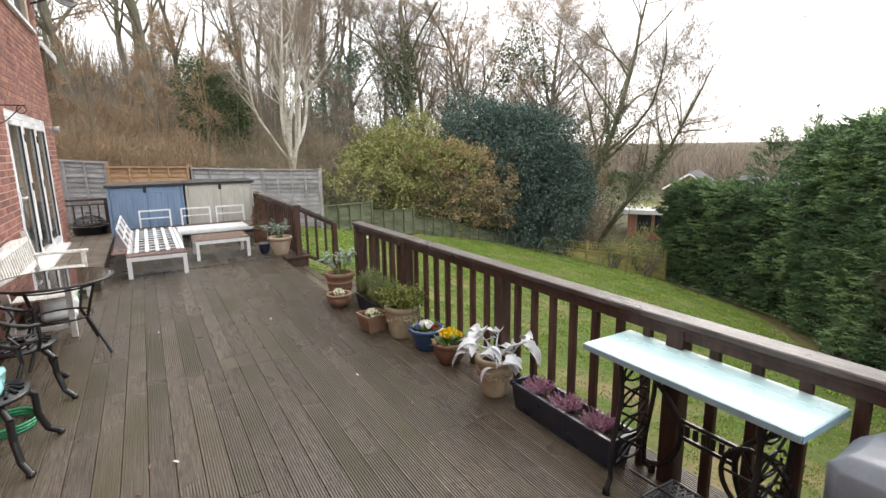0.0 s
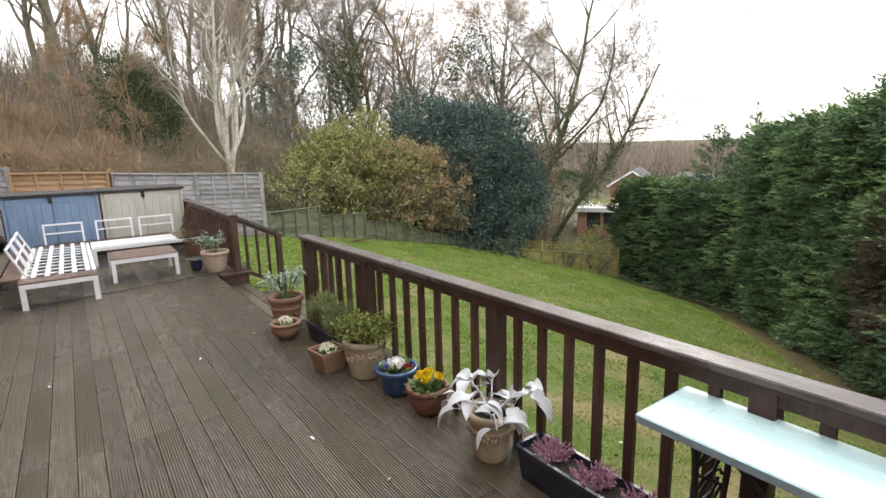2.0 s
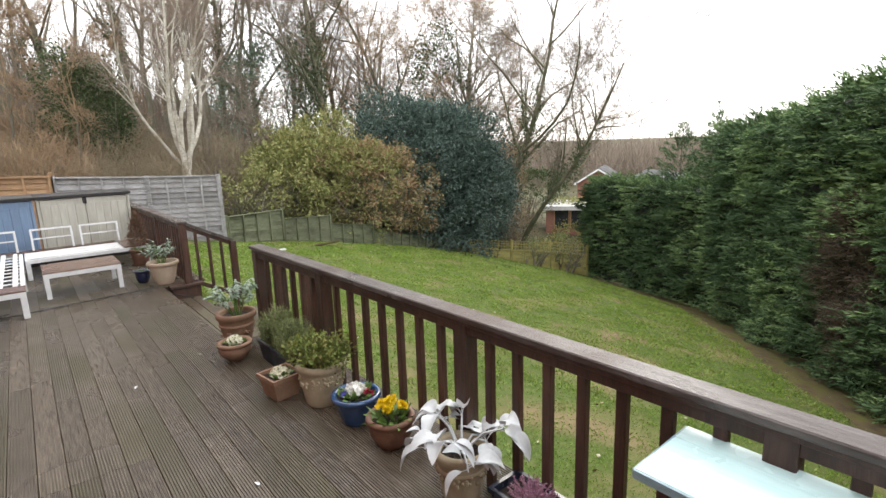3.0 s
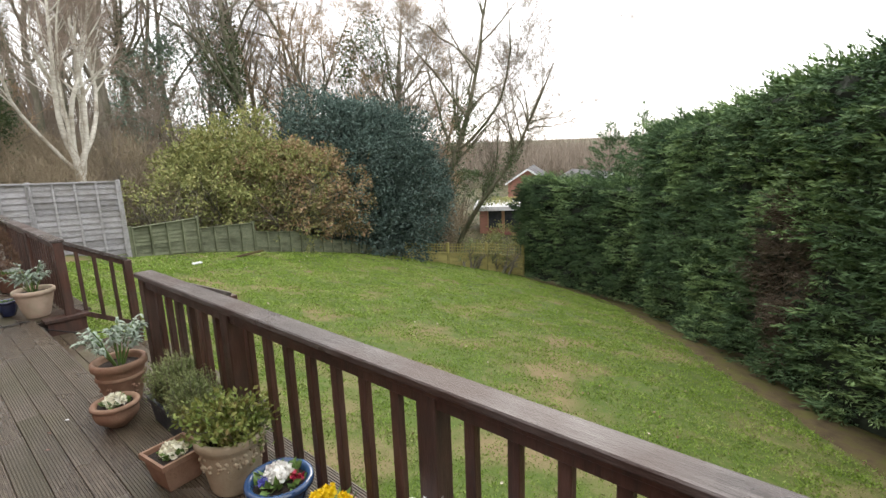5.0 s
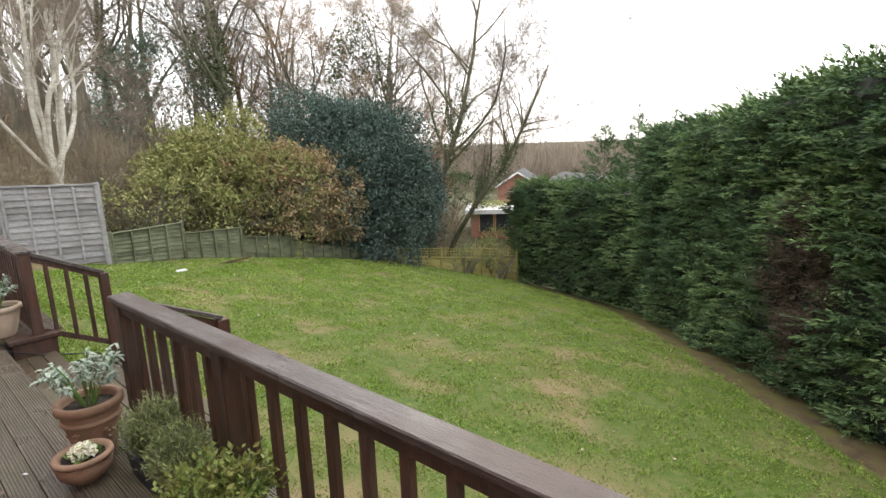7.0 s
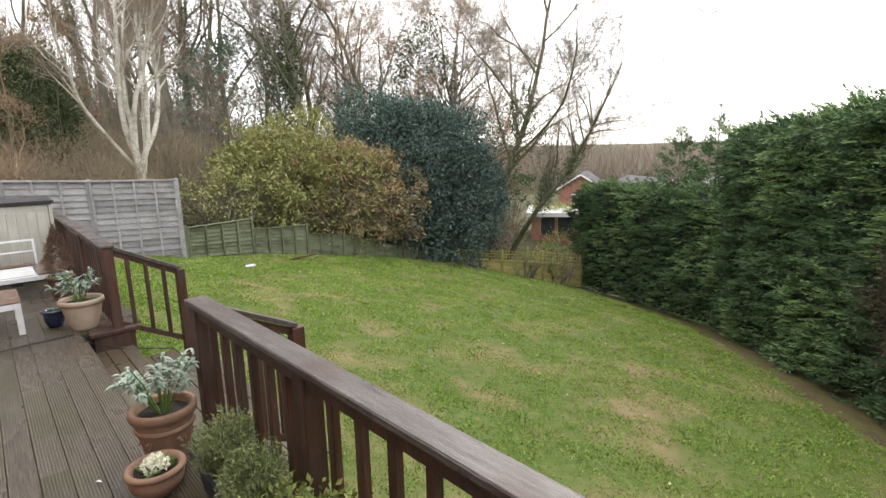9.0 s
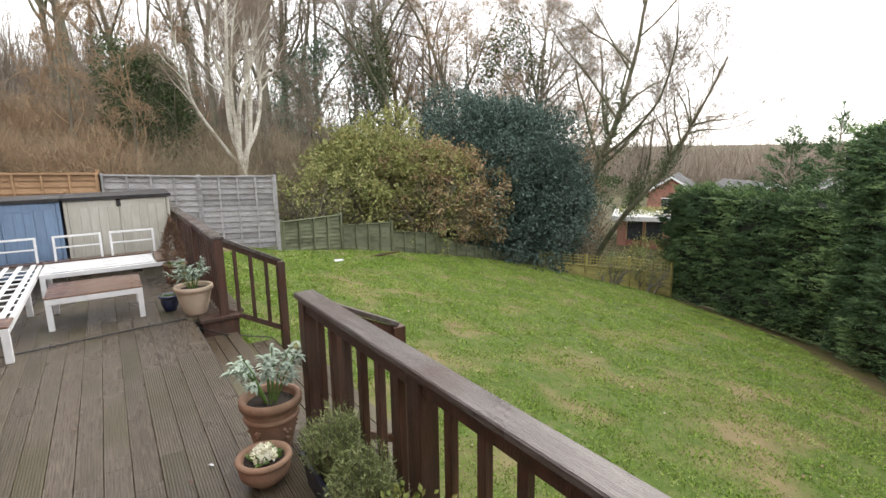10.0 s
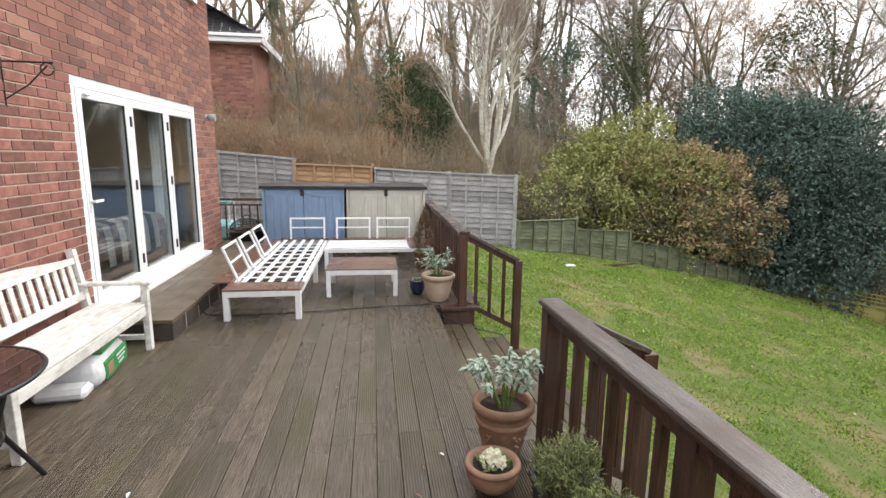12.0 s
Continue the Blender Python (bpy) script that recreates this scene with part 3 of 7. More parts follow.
def folding_door():
    ya, yb, za, zb = DOOR
    d = thing("folding_door", WX, ya, za, "white three-panel glazed folding door above a timber step", "door")
    W, H = yb - ya, zb - za
    f = 0.075
    bm = boxes((-0.11, -0.01, 0.0, f, 0, H), (-0.11, -0.01, W - f, W, 0, H), (-0.11, -0.011, f, W - f, H - 0.10, H), (-0.11, -0.011, f, W - f, 0, 0.05))
    part("door_frame", bm, M_upvc, d)
    bm = boxes((-0.15, 0.10, -0.02, W + 0.02, -0.045, -0.002))
    part("door_sill", bm, M_upvc, d, "wide white plastic threshold")
    n, pw = 3, (W - 2 * f) / 3
    for i in range(n):
        a = f + i * pw + 0.004
        b = a + pw - 0.008
        s = 0.085
        bm = boxes((-0.085, -0.004, a, a + s, 0.055, H - 0.105), (-0.085, -0.004, b - s, b, 0.055, H - 0.105),
                   (-0.084, -0.005, a + s, b - s, 0.055, 0.055 + s + 0.02), (-0.084, -0.005, a + s, b - s, H - 0.105 - s, H - 0.105))
        leaf = part("door_leaf", bm, M_upvc, d)
        g = boxes((-0.05, -0.03, a + s, b - s, 0.055 + s + 0.02, H - 0.105 - s), bev=0)
        p = part("pane", g, M_glass, leaf)
        p.visible_shadow = False
        bm = boxes((-0.03, -0.012, a + s, a + s + 0.008, 0.16, H - 0.19), (-0.03, -0.012, b - s - 0.008, b - s, 0.16, H - 0.19), bev=0)
        part("gasket", bm, M_black, leaf)
        if i:
            for zz in (0.25, H * 0.5, H - 0.4):
                part("hinge", boxes((-0.006, 0.012, a - 0.016, a + 0.010, zz, zz + 0.11)), M_black, leaf)
        else:
            bm = boxes((-0.004, 0.008, a + 0.02, a + 0.055, 0.93, 1.12), (0.008, 0.045, a + 0.028, a + 0.046, 1.03, 1.05), (0.035, 0.055, a + 0.028, a + 0.17, 1.026, 1.052))
            part("handle", bm, M_upvc, leaf, "white lever handle")
            part("stay", boxes((-0.003, 0.03, a + 0.1, a + 0.2, H - 0.16, H - 0.145)), M_upvc, leaf)
    return d


folding_door()


def room():
    """The lounge behind the folding door."""
    bm = bmesh.new()
    box(bm, -6.2, WX - 0.31, 4.2, 10.0, 0.10, 0.20)
    tagged(part("floor_inside", bm, M_roomfloor), label="brown wooden floor of the lounge", kind="structure", category="floor")
    bm = bmesh.new()
    box(bm, -6.3, -6.2, 4.1, 10.05, 0.1, 2.7)
    box(bm, -6.2, WX - 0.31, 4.1, 4.2, 0.2, 2.7)
    box(bm, -6.2, WX - 0.31, 9.88, 9.98, 0.2, 2.7)
    tagged(part("wall_inside", bm, M_room), label="plain cream lounge wall", kind="structure", category="wall")
    bm = bmesh.new()
    box(bm, -6.3, WX - 0.31, 4.1, 10.05, 2.7, 2.8)
    tagged(part("ceiling", bm, M_room), label="plain lounge ceiling", kind="structure", category="ceiling")
    s = thing("sofa", -2.45, 6.9, 0.2, "brown sofa under a striped throw, inside the folding door", "sofa")
    part("seat", boxes((-0.4, 0.4, 0.0, 1.9, 0.08, 0.42), bev=0.06), M_sofa, s)
    part("backrest", boxes((0.22, 0.44, 0.0, 1.9, 0.42, 0.72), bev=0.08), M_sofa, s)
    part("armrest", boxes((-0.4, 0.4, -0.2, -0.005, 0.08, 0.55), bev=0.06), M_sofa, s)
    part("armrest", boxes((-0.4, 0.4, 1.905, 2.1, 0.08, 0.55), bev=0.06), M_sofa, s)
    t = thing("striped_throw", -2.45, 7.6, 0.95, "cream knitted throw with grey stripes, draped over the sofa back", "throw")
    for i in range(9):
        y = -0.55 + i * 0.15
        bm = bmesh.new()
        rows = []
        prof = [(0.47, -0.45), (0.46, -0.15), (0.43, 0.0), (0.32, 0.03), (0.2, 0.0), (0.18, -0.25), (-0.1, -0.31)]
        for yy in (y, y + 0.15):
            rows.append([bm.verts.new((px + 0.012, yy, pz + 0.0)) for px, pz in prof])
        for a in range(len(prof) - 1):
            bm.faces.new((rows[0][a], rows[0][a + 1], rows[1][a + 1], rows[1][a]))
        bmesh.ops.solidify(bm, geom=bm.faces[:], thickness=0.012)
        part("stripe", bm, M_throwgrey if i % 2 else M_throw, t)
    c = thing("curtain", WX - 0.42, 8.75, 0.22, "pale grey gathered curtain hanging at the end of the folding door", "curtain")
    bm = bmesh.new()
    n = 60
    lo = [bm.verts.new((0.035 * math.sin(i * 1.15), i * 0.0105, 0)) for i in range(n)]
    hi = [bm.verts.new((0.035 * math.sin(i * 1.15), i * 0.0105, 2.15)) for i in range(n)]
    for i in range(n - 1):
        bm.faces.new((lo[i], lo[i + 1], hi[i + 1], hi[i]))
    part("drape", bm, M_curtain, c, smooth=True)
    part("curtain_pole", boxes((-0.02, 0.02, -2.8, 0.75, 2.15, 2.19)), M_black, c)


room()


def wall_fittings():
    b = thing("hanging_basket_bracket", WX, 5.38, 2.28, "black scrolled iron basket bracket on the brick wall", "bracket")
    segs = [((0, 0, -0.22), (0, 0, 0.12), 0.008, 0.008), ((0, 0, 0.1), (0.34, 0, 0.1), 0.008, 0.008), ((0, 0, -0.16), (0.16, 0, -0.06), 0.007, 0.007), ((0.16, 0, -0.06), (0.3, 0, 0.08), 0.007, 0.007)]
    for i in range(10):
        a, c = i * 0.6, (i + 1) * 0.6
        segs.append(((0.3 + 0.045 * math.sin(a), 0, 0.055 + 0.045 * math.cos(a)), (0.3 + 0.045 * math.sin(c), 0, 0.055 + 0.045 * math.cos(c)), 0.006, 0.006))
    part("scroll", tubes(segs, "scroll", M_black), M_black, b)
    w = thing("wall_lamp", WX, 9.85, 2.3, "small chrome spotlight on the brick wall beside the door", "wall lamp")
    part("base", lathe([(0.05, 0), (0.05, 0.02), (0.03, 0.03)], 20), M_galv, w)
    part("shade", lathe([(0.03, 0.03), (0.05, 0.06), (0.055, 0.15), (0.045, 0.15), (0.02, 0.06)], 20), M_galv, w, "round metal lamp head", smooth=True)
    for o in w.children:
        o.rotation_euler = (0, radians(90), 0)
    j = thing("junction_box", WX, 5.0, 2.62, "small pale grey plastic box fixed to the brick wall", "junction box")
    part("body", boxes((-0.005, 0.07, -0.09, 0.09, -0.12, 0.12), bev=0.01), M_galv, j)
    part("cable", tubes([((0.01, 0, -0.12), (0.01, 0.05, -0.4), 0.006, 0.006)], "cable", M_black), M_black, j)
    d = thing("satellite_dish", WX, 9.9, 4.62, "grey satellite dish on an arm on the brick wall", "satellite dish")
    part("arm", tubes([((0, 0, -0.15), (0.25, 0, -0.05), 0.02, 0.02), ((0.25, 0, -0.05), (0.42, 0.1, 0.02), 0.015, 0.015), ((0.42, 0.1, 0.02), (0.72, -0.18, -0.1), 0.01, 0.01)], "arm", M_black), M_black, d)
    di = part("dish", lathe([(0.001, 0.0), (0.12, 0.01), (0.22, 0.04), (0.28, 0.07), (0.285, 0.075), (0.22, 0.055), (0.001, 0.015)], 32), M_lid, d, "round grey dish", smooth=True)
    di.location, di.rotation_euler = (0.42, 0.1, 0.05), (radians(60), 0, radians(40))


wall_fittings()


def back_step():
    s = thing("timber_step", -1.35, 6.04, 0.0, "wide timber step with a brick-edged front, below the folding door", "step")
    for i in range(3):
        bm = boxes((-0.36 + i * 0.245, -0.36 + i * 0.245 + 0.24, 0.0, 4.5, 0.165, 0.205), bev=0.004)
        part("plank", bm, M_stone, s)
    part("riser", boxes((0.335, 0.36, 0.02, 4.5, 0.0, 0.163), (-0.36, 0.335, 0.005, 0.03, 0.0, 0.163)), M_deckside, s, "dark wet step front")
    for i in range(12):
        y = 0.35 + i * 0.37
        part("joint", boxes((0.360, 0.364, y, y + 0.012, 0.003, 0.16), bev=0), M_mortar, s)


back_step()


def neighbour():
    h = thing("neighbour_house", -6.75, 20.0, -1.15, "red brick neighbouring house with a grey tiled roof beyond the fence", "house")
    bm = boxes((-3.6, 3.6, 0.0, 3.0, 0.0, 6.75), bev=0)
    part("wall", bm, M_brickfar, h)
    bm = bmesh.new()
    r = random.Random(5)
    for k in range(90):
        z = k * 0.075
        x = -3.6 - (0.1125 if k % 2 else 0)
        while x < 3.59:
            a, b = max(x, -3.6), min(x + 0.215, 3.6)
            if z > 1.6 and a > -1.5:
                for c in (((a, -0.008, z), (b, -0.008, z), (b, -0.008, z + 0.065), (a, -0.008, z + 0.065)),):
                    bm.faces.new([bm.verts.new(q) for q in c])
            x += 0.225
    part("brick", bm, M_brickfar, h, kind="stuff")
    bm = bmesh.new()
    for c in ([(3.95, -0.4, 6.75), (3.95, 3.4, 6.75), (0, 3.4, 9.0), (0, -0.4, 9.0)], [(-3.95, -0.4, 6.75), (-3.95, 3.4, 6.75), (0, 3.4, 9.0), (0, -0.4, 9.0)]):
        bm.faces.new([bm.verts.new(q) for q in c])
    bmesh.ops.solidify(bm, geom=bm.faces[:], thickness=0.1)
    # hipped end with its tile courses
    part("roof", bm, M_rooftile, h)
    bm = bmesh.new()
    for k in range(16):
        t0, t1 = k / 16, (k + 1) / 16
        za, zb = 6.78 + 2.24 * t0, 6.78 + 2.24 * t1
        ya, yb = -0.45 + 3.0 * t0, -0.45 + 3.0 * t1
        w0 = 3.98 * (1 - t0)
        x = -w0
        while x < w0:
            b = min(x + 0.28, w0)
            bm.faces.new([bm.verts.new(q) for q in ((x, ya, za + 0.03), (b - 0.01, ya, za + 0.03), (b - 0.01, yb, zb), (x, yb, zb))])
            bm.faces.new([bm.verts.new(q) for q in ((x, ya, za), (b - 0.01, ya, za), (b - 0.01, ya, za + 0.03), (x, ya, za + 0.03))])
            x += 0.28
    part("tile", bm, M_rooftile, h, kind="stuff")
    part("gutter", boxes((-4.1, 4.1, -0.56, -0.46, 6.66, 6.75), (-4.0, 4.0, -0.455, -0.42, 6.50, 6.70), (-4.0, 4.0, -0.42, 0.0, 6.50, 6.53), (3.97, 4.01, -0.42, 3.4, 6.50, 6.74)), M_upvc, h, "white gutter and fascia")


neighbour()

# ---------- rails, stairs ----------
RX = 2.04


def baluster(parent, x, y, z0, z1, s=0.042):
    part("baluster", boxes((x - s / 2, x + s / 2, y - s / 2, y + s / 2, z0, z1), bev=0.003), M_rail, parent)


def rail_run(name, x0, y0, y1, posts, z1, label, counts, turn=0.0):
    t = thing(name, x0, y0, 0.0, label, "railing", rz=turn)
    L = y1 - y0
    part("handrail", boxes((-0.064, 0.064, -0.03, L + 0.03, z1 - 0.035, z1), bev=0.006), M_cap, t, "weathered grey-topped handrail")
    part("top_rail", boxes((-0.034, 0.028, 0.0, L, z1 - 0.11, z1 - 0.060), (-0.05, 0.05, 0.0, L, z1 - 0.058, z1 - 0.037)), M_rail, t)
    part("bottom_rail", boxes((-0.022, 0.022, 0.0, L, -0.13, -0.06)), M_rail, t)
    for p in posts:
        part("post", boxes((-0.048, 0.048, p - y0 - 0.048, p - y0 + 0.048, -0.75, z1 - 0.036), bev=0.005), M_rail, t, "square dark-stained post")
    for (a, b), n in zip(zip(posts, posts[1:]), counts):
        for i in range(n):
            y = a + (b - a) * (i + 1) / (n + 1)
            w = 0.024
            part("baluster", boxes((-0.020, 0.018, y - y0 - w, y - y0 + w, -0.17, z1 - 0.112), bev=0.004), M_rail, t)
    return t


rail_run("deck_railing", 2.10, -5.9, 3.92, (-5.8, -3.9, -2.1, -0.51, 0.98, 2.58, 3.88), 0.95, "dark brown timber deck railing with a wide flat handrail", (9, 8, 7, 7, 7, 6), 1.06)
rail_run("far_railing", 1.94, 6.92, 11.9, (6.95, 8.6, 10.25, 11.85), 0.905, "dark brown timber railing beyond the stairs beside the sheds", (10, 10, 9))


def stair_rail(RX, y, z0, x1, z1, label):
    t = thing("stair_railing", RX, y, 0.0, label, "railing")
    bm = bmesh.new()
    a, b = Vector((0.0, 0, z0)), Vector((x1 - RX, 0, z1))
    beam(bm, a, b, 0.075, 0.03)
    part("handrail", bm, M_cap, t)
    bm = bmesh.new()
    beam(bm, a - Vector((0, 0, 0.055)), b - Vector((0, 0, 0.055)), 0.035, 0.05)
    part("top_rail", bm, M_rail, t)
    bm = bmesh.new()
    beam(bm, a - Vector((-0.03, 0, 0.86)), b - Vector((0, 0, 0.86)), 0.035, 0.05)
    part("bottom_rail", bm, M_rail, t)
    part("post", boxes((x1 - RX - 0.045, x1 - RX + 0.045, -0.045, 0.045, -1.1, z1 - 0.012), bev=0.004), M_rail, t)
    for i in range(3):
        f = (i + 1) / 4
        x, zt = (x1 - RX) * f, z0 + (z1 - z0) * f
        part("baluster", boxes((x - 0.019, x + 0.019, -0.019, 0.019, zt - 0.87, zt - 0.07), bev=0.003), M_rail, t)


stair_rail(1.94, 6.98, 0.885, 2.62, 0.535, "dark brown stair railing sloping down beside the newel post")
stair_rail(1.95, 3.83, 0.915, 2.50, 0.65, "dark brown stair railing sloping down from the long railing")


def stairs():
    s = thing("garden_steps", 1.61, 4.0, 0.0, "wet timber steps going down from the deck to the lawn", "steps")
    for k in range(3):
        x, z = 0.03 + 0.39 * k, -0.17 * (k + 1)
        for j in range(3):
            part("tread_board", boxes((x + j * 0.13, x + j * 0.13 + 0.124, 0.0, 2.75, z - 0.028, z), bev=0.004), M_tread, s)
        part("riser", boxes((x - 0.025, x - 0.004, 0.0, 2.75, z - 0.0, z + 0.14)), M_deckside, s)


stairs()
b = thing("newel_block", 1.92, 7.05, 0.0, "dark timber block at the foot of the newel post", "step block")
part("cap_board", boxes((-0.25, 0.2, -0.2, 0.25, -0.05, -0.003), bev=0.006), M_rail, b)
part("body", boxes((-0.22, 0.16, -0.17, 0.22, -0.62, -0.052)), M_rail, b)


def end_rail():
    t = thing("end_railing", -1.9, 11.9, 0.0, "dark metal-looking railing at the end of the deck behind the barbecue", "railing")
    part("top_rail", boxes((-1.0, 0.8, -0.025, 0.025, 0.80, 0.85), (-1.0, 0.8, -0.02, 0.02, 0.70, 0.73)), M_rail, t)
    for i in range(12):
        x = -0.95 + i * 0.155
        part("baluster", boxes((x - 0.015, x + 0.015, -0.015, 0.015, -0.1, 0.70)), M_rail, t)
    part("post", boxes((0.72, 0.8, -0.04, 0.04, -0.1, 0.8)), M_rail, t)


end_rail()

# ---------- fences ----------


def lap_panel(parent, ax, ay, bx, by, z0a, z0b, top_a, top_b, m, n, battens=3, cap=True):
    """One overlapped fence panel from a to b, with slats that follow its rake."""
    rr = random.Random(int((ax + 40) * 97 + ay * 31))
    L = math.hypot(bx - ax, by - ay)
    rot = Matrix.Translation((ax, ay, 0)) @ Matrix.Rotation(math.atan2(by - ay, bx - ax), 4, "Z")
    def sl(t0, t1, ya, yb, u0, u1, dip=0.0):
        bm = bmesh.new()
        vs = []
        for t in (t0, t1):
            lo, hi = z0a + (z0b - z0a) * t, top_a + (top_b - top_a) * t
            for y, u in ((ya, u0), (yb, u0), (yb, u1), (ya, u1)):
                vs.append(bm.verts.new(rot @ Vector((L * t, y - (dip if u == u0 else 0), lo + (hi - lo) * u))))
        for f in ((0, 1, 2, 3), (7, 6, 5, 4), (0, 4, 5, 1), (1, 5, 6, 2), (2, 6, 7, 3), (3, 7, 4, 0)):
            bm.faces.new([vs[i] for i in f])
        bmesh.ops.recalc_face_normals(bm, faces=bm.faces[:])
        return bm
    for i in range(n):
        u0 = i / n
        w = rr.uniform(-0.003, 0.003)
        part("slat", sl(0.005, 0.995, -0.010 + w, 0.002 + w, u0 + 0.004, u0 + 1.0 / n + 0.012, 0.036), m, parent)
    for i in range(battens + 2):
        t = 0.004 + i / (battens + 1) * 0.965
        part("batten", sl(t, t + 0.045 / L, -0.085, -0.048, 0.0, 1.0), m, parent)
    if cap:
        part("cap", sl(0, 1, -0.092, 0.02, 1.0, 1.02), m, parent)
        part("gravel_board", sl(0, 1, -0.03, 0.0, -0.12, -0.015), m, parent)


def fence(name, label, pts, m, n, battens=3, post_m=None, post_up=0.06):
    """pts: x, y, foot, top of each post, and where the next panel starts lower, its top."""
    for (ax, ay, fa, *tops_a), (bx, by, fb, tb, *_) in zip(pts, pts[1:]):
        ta = tops_a[-1]
        t = tagged(new(name), label, "fence panel", group=name + "s")
        t.location = (0, 0, 0)
        lap_panel(t, ax, ay, bx, by, fa, fb, ta, tb, m, n, battens)
    for x, y, f, top, *_ in pts:
        p = tagged(new("fence_post"), "weathered square timber fence post", "fence post", group="fence posts")
        p.location = (x, y, f - 0.2)
        part("shaft", boxes((-0.045, 0.045, -0.06, 0.035, 0.0, top - f + 0.2 + post_up), bev=0.004), post_m or m, p)


fence("grey_fence_panel", "weathered grey lap fence panel behind the deck", [(-5.2, 15.75, -0.9, 1.86), (-3.2, 15.55, -0.9, 1.75), (-1.19, 15.3, -0.9, 1.58)], M_fgrey, 18)
fence("pine_fence_panel", "new orange pine lap fence panel behind the blue shed", [(-1.19, 15.28, -0.8, 1.46), (0.88, 15.1, -0.8, 1.40)], M_fnew, 16, post_up=0.12)
fence("pale_fence_panel", "pale grey lap fence panel beside the lawn", [(0.92, 15.1, -0.6, 1.37), (2.93, 14.8, -0.6, 1.27), (4.66, 14.4, -0.62, 1.22)], M_fgrey, 13)
fence("green_fence_panel", "low mossy green lap fence panel at the lawn's far side", [(4.75, 14.42, -0.75, 0.02), (6.75, 15.2, -1.0, -0.02, -0.34), (8.75, 15.75, -1.45, -0.48, -0.78), (10.75, 16.1, -1.95, -1.10)], M_fgreen, 8)
fence("leaning_fence_panel", "dark mossy leaning fence panel under the shrubs", [(10.75, 16.12, -2.15, -1.25), (12.9, 16.6, -2.6, -1.85), (14.7, 16.75, -3.3, -2.4), (16.4, 16.75, -3.8, -2.9)], M_fgreen, 7)


def trellis_fence():
    pts = [(16.45, 16.58, -3.78, -2.55), (18.35, 15.65, -4.10, -2.80), (20.2, 14.75, -4.5, -3.0), (22.1, 13.85, -4.95, -3.3)]
    for (ax, ay, fa, ta), (bx, by, fb, tb) in zip(pts, pts[1:]):
        t = tagged(new("trellis_fence_panel"), "yellow-green slatted fence panel topped with square trellis", "fence panel", group="trellis fence panels")
        k = 0.66
        lap_panel(t, ax, ay, bx, by, fa, fb, fa + (ta - fa) * k, fb + (tb - fb) * k, M_trellis, 7, 2)
        L = math.hypot(bx - ax, by - ay)
        for i in range(14):
            u = (i + 0.5) / 14
            x, y = ax + (bx - ax) * u, ay + (by - ay) * u
            z0, z1 = fa + (fb - fa) * u + ((ta - fa) + (tb - ta - fb + fa) * u) * (k + 0.02), ta + (tb - ta) * u
            bm = bmesh.new()
            beam(bm, (x, y, z0), (x, y, z1), 0.03, 0.03, 0)
            part("trellis_bar", bm, M_trellis, t)
        for j in range(4):
            q = k + 0.04 + (1 - k - 0.05) * j / 3
            bm = bmesh.new()
            beam(bm, (ax, ay - 0.02, fa + (ta - fa) * q), (bx, by - 0.02, fb + (tb - fb) * q), 0.02, 0.034, 0)
            part("trellis_rail", bm, M_trellis, t)
    for x, y, f, top in pts:
        p = tagged(new("fence_post"), "yellow-green square timber fence post", "fence post", group="fence posts")
        p.location = (x, y, f - 0.2)
        part("shaft", boxes((-0.055, 0.055, -0.055, 0.055, 0.0, top - f + 0.26), bev=0.004), M_trellis, p)


trellis_fence()

# ---------- sheds ----------


def shed(name, x, label, m, hx):
    s = thing(name, x, 10.3, 0.0, label, "storage shed")
    W, D, H = 1.40, 0.82, 1.20
    part("body", boxes((0, W, 0.03, D, 0.0, H - 0.04), bev=0.01), m, s)
    part("floor_edge", boxes((-0.01, W + 0.01, 0.0, D, 0.0, 0.05), bev=0.006), M_lid, s)
    for k in (0, 1):
        a, b = 0.04 + k * (W / 2 - 0.035), W / 2 - 0.005 + k * (W / 2 - 0.035)
        a, b = (0.05, W / 2 - 0.004) if k == 0 else (W / 2 + 0.004, W - 0.05)
        d = part("door", boxes((a, b, -0.004, 0.029, 0.06, H - 0.06), bev=0.008), m, s)
        n = 5
        for i in range(n):
            c0 = a + 0.03 + (b - a - 0.06) * i / n
            c1 = a + 0.03 + (b - a - 0.06) * (i + 1) / n - 0.014
            part("panel", boxes((c0, c1, -0.010, -0.003, 0.09, H - 0.16), bev=0.003), m, d)
    for xx in (0.0, W - 0.045):
        part("corner_strip", boxes((xx, xx + 0.045, -0.008, 0.03, 0.05, H - 0.05), bev=0.006), m, s)
    bm = bmesh.new()
    v = [bm.verts.new(c) for c in ((-0.03, -0.05, H - 0.045), (W + 0.03, -0.05, H - 0.045), (W + 0.03, D + 0.03, H - 0.03), (-0.03, D + 0.03, H - 0.03),
                                   (-0.03, -0.05, H + 0.0), (W + 0.03, -0.05, H + 0.0), (W + 0.03, D + 0.03, H + 0.015), (-0.03, D + 0.03, H + 0.015))]
    for f in ((3, 2, 1, 0), (4, 5, 6, 7), (0, 1, 5, 4), (1, 2, 6, 5), (2, 3, 7, 6), (3, 0, 4, 7)):
        bm.faces.new([v[i] for i in f])
    part("lid", bm, M_lid, s, "dark grey sloping lid")
    part("hasp", boxes((hx - 0.03, hx + 0.03, -0.03, -0.004, H - 0.17, H - 0.055), bev=0.012), M_black, s, "black plastic latch")
    return s


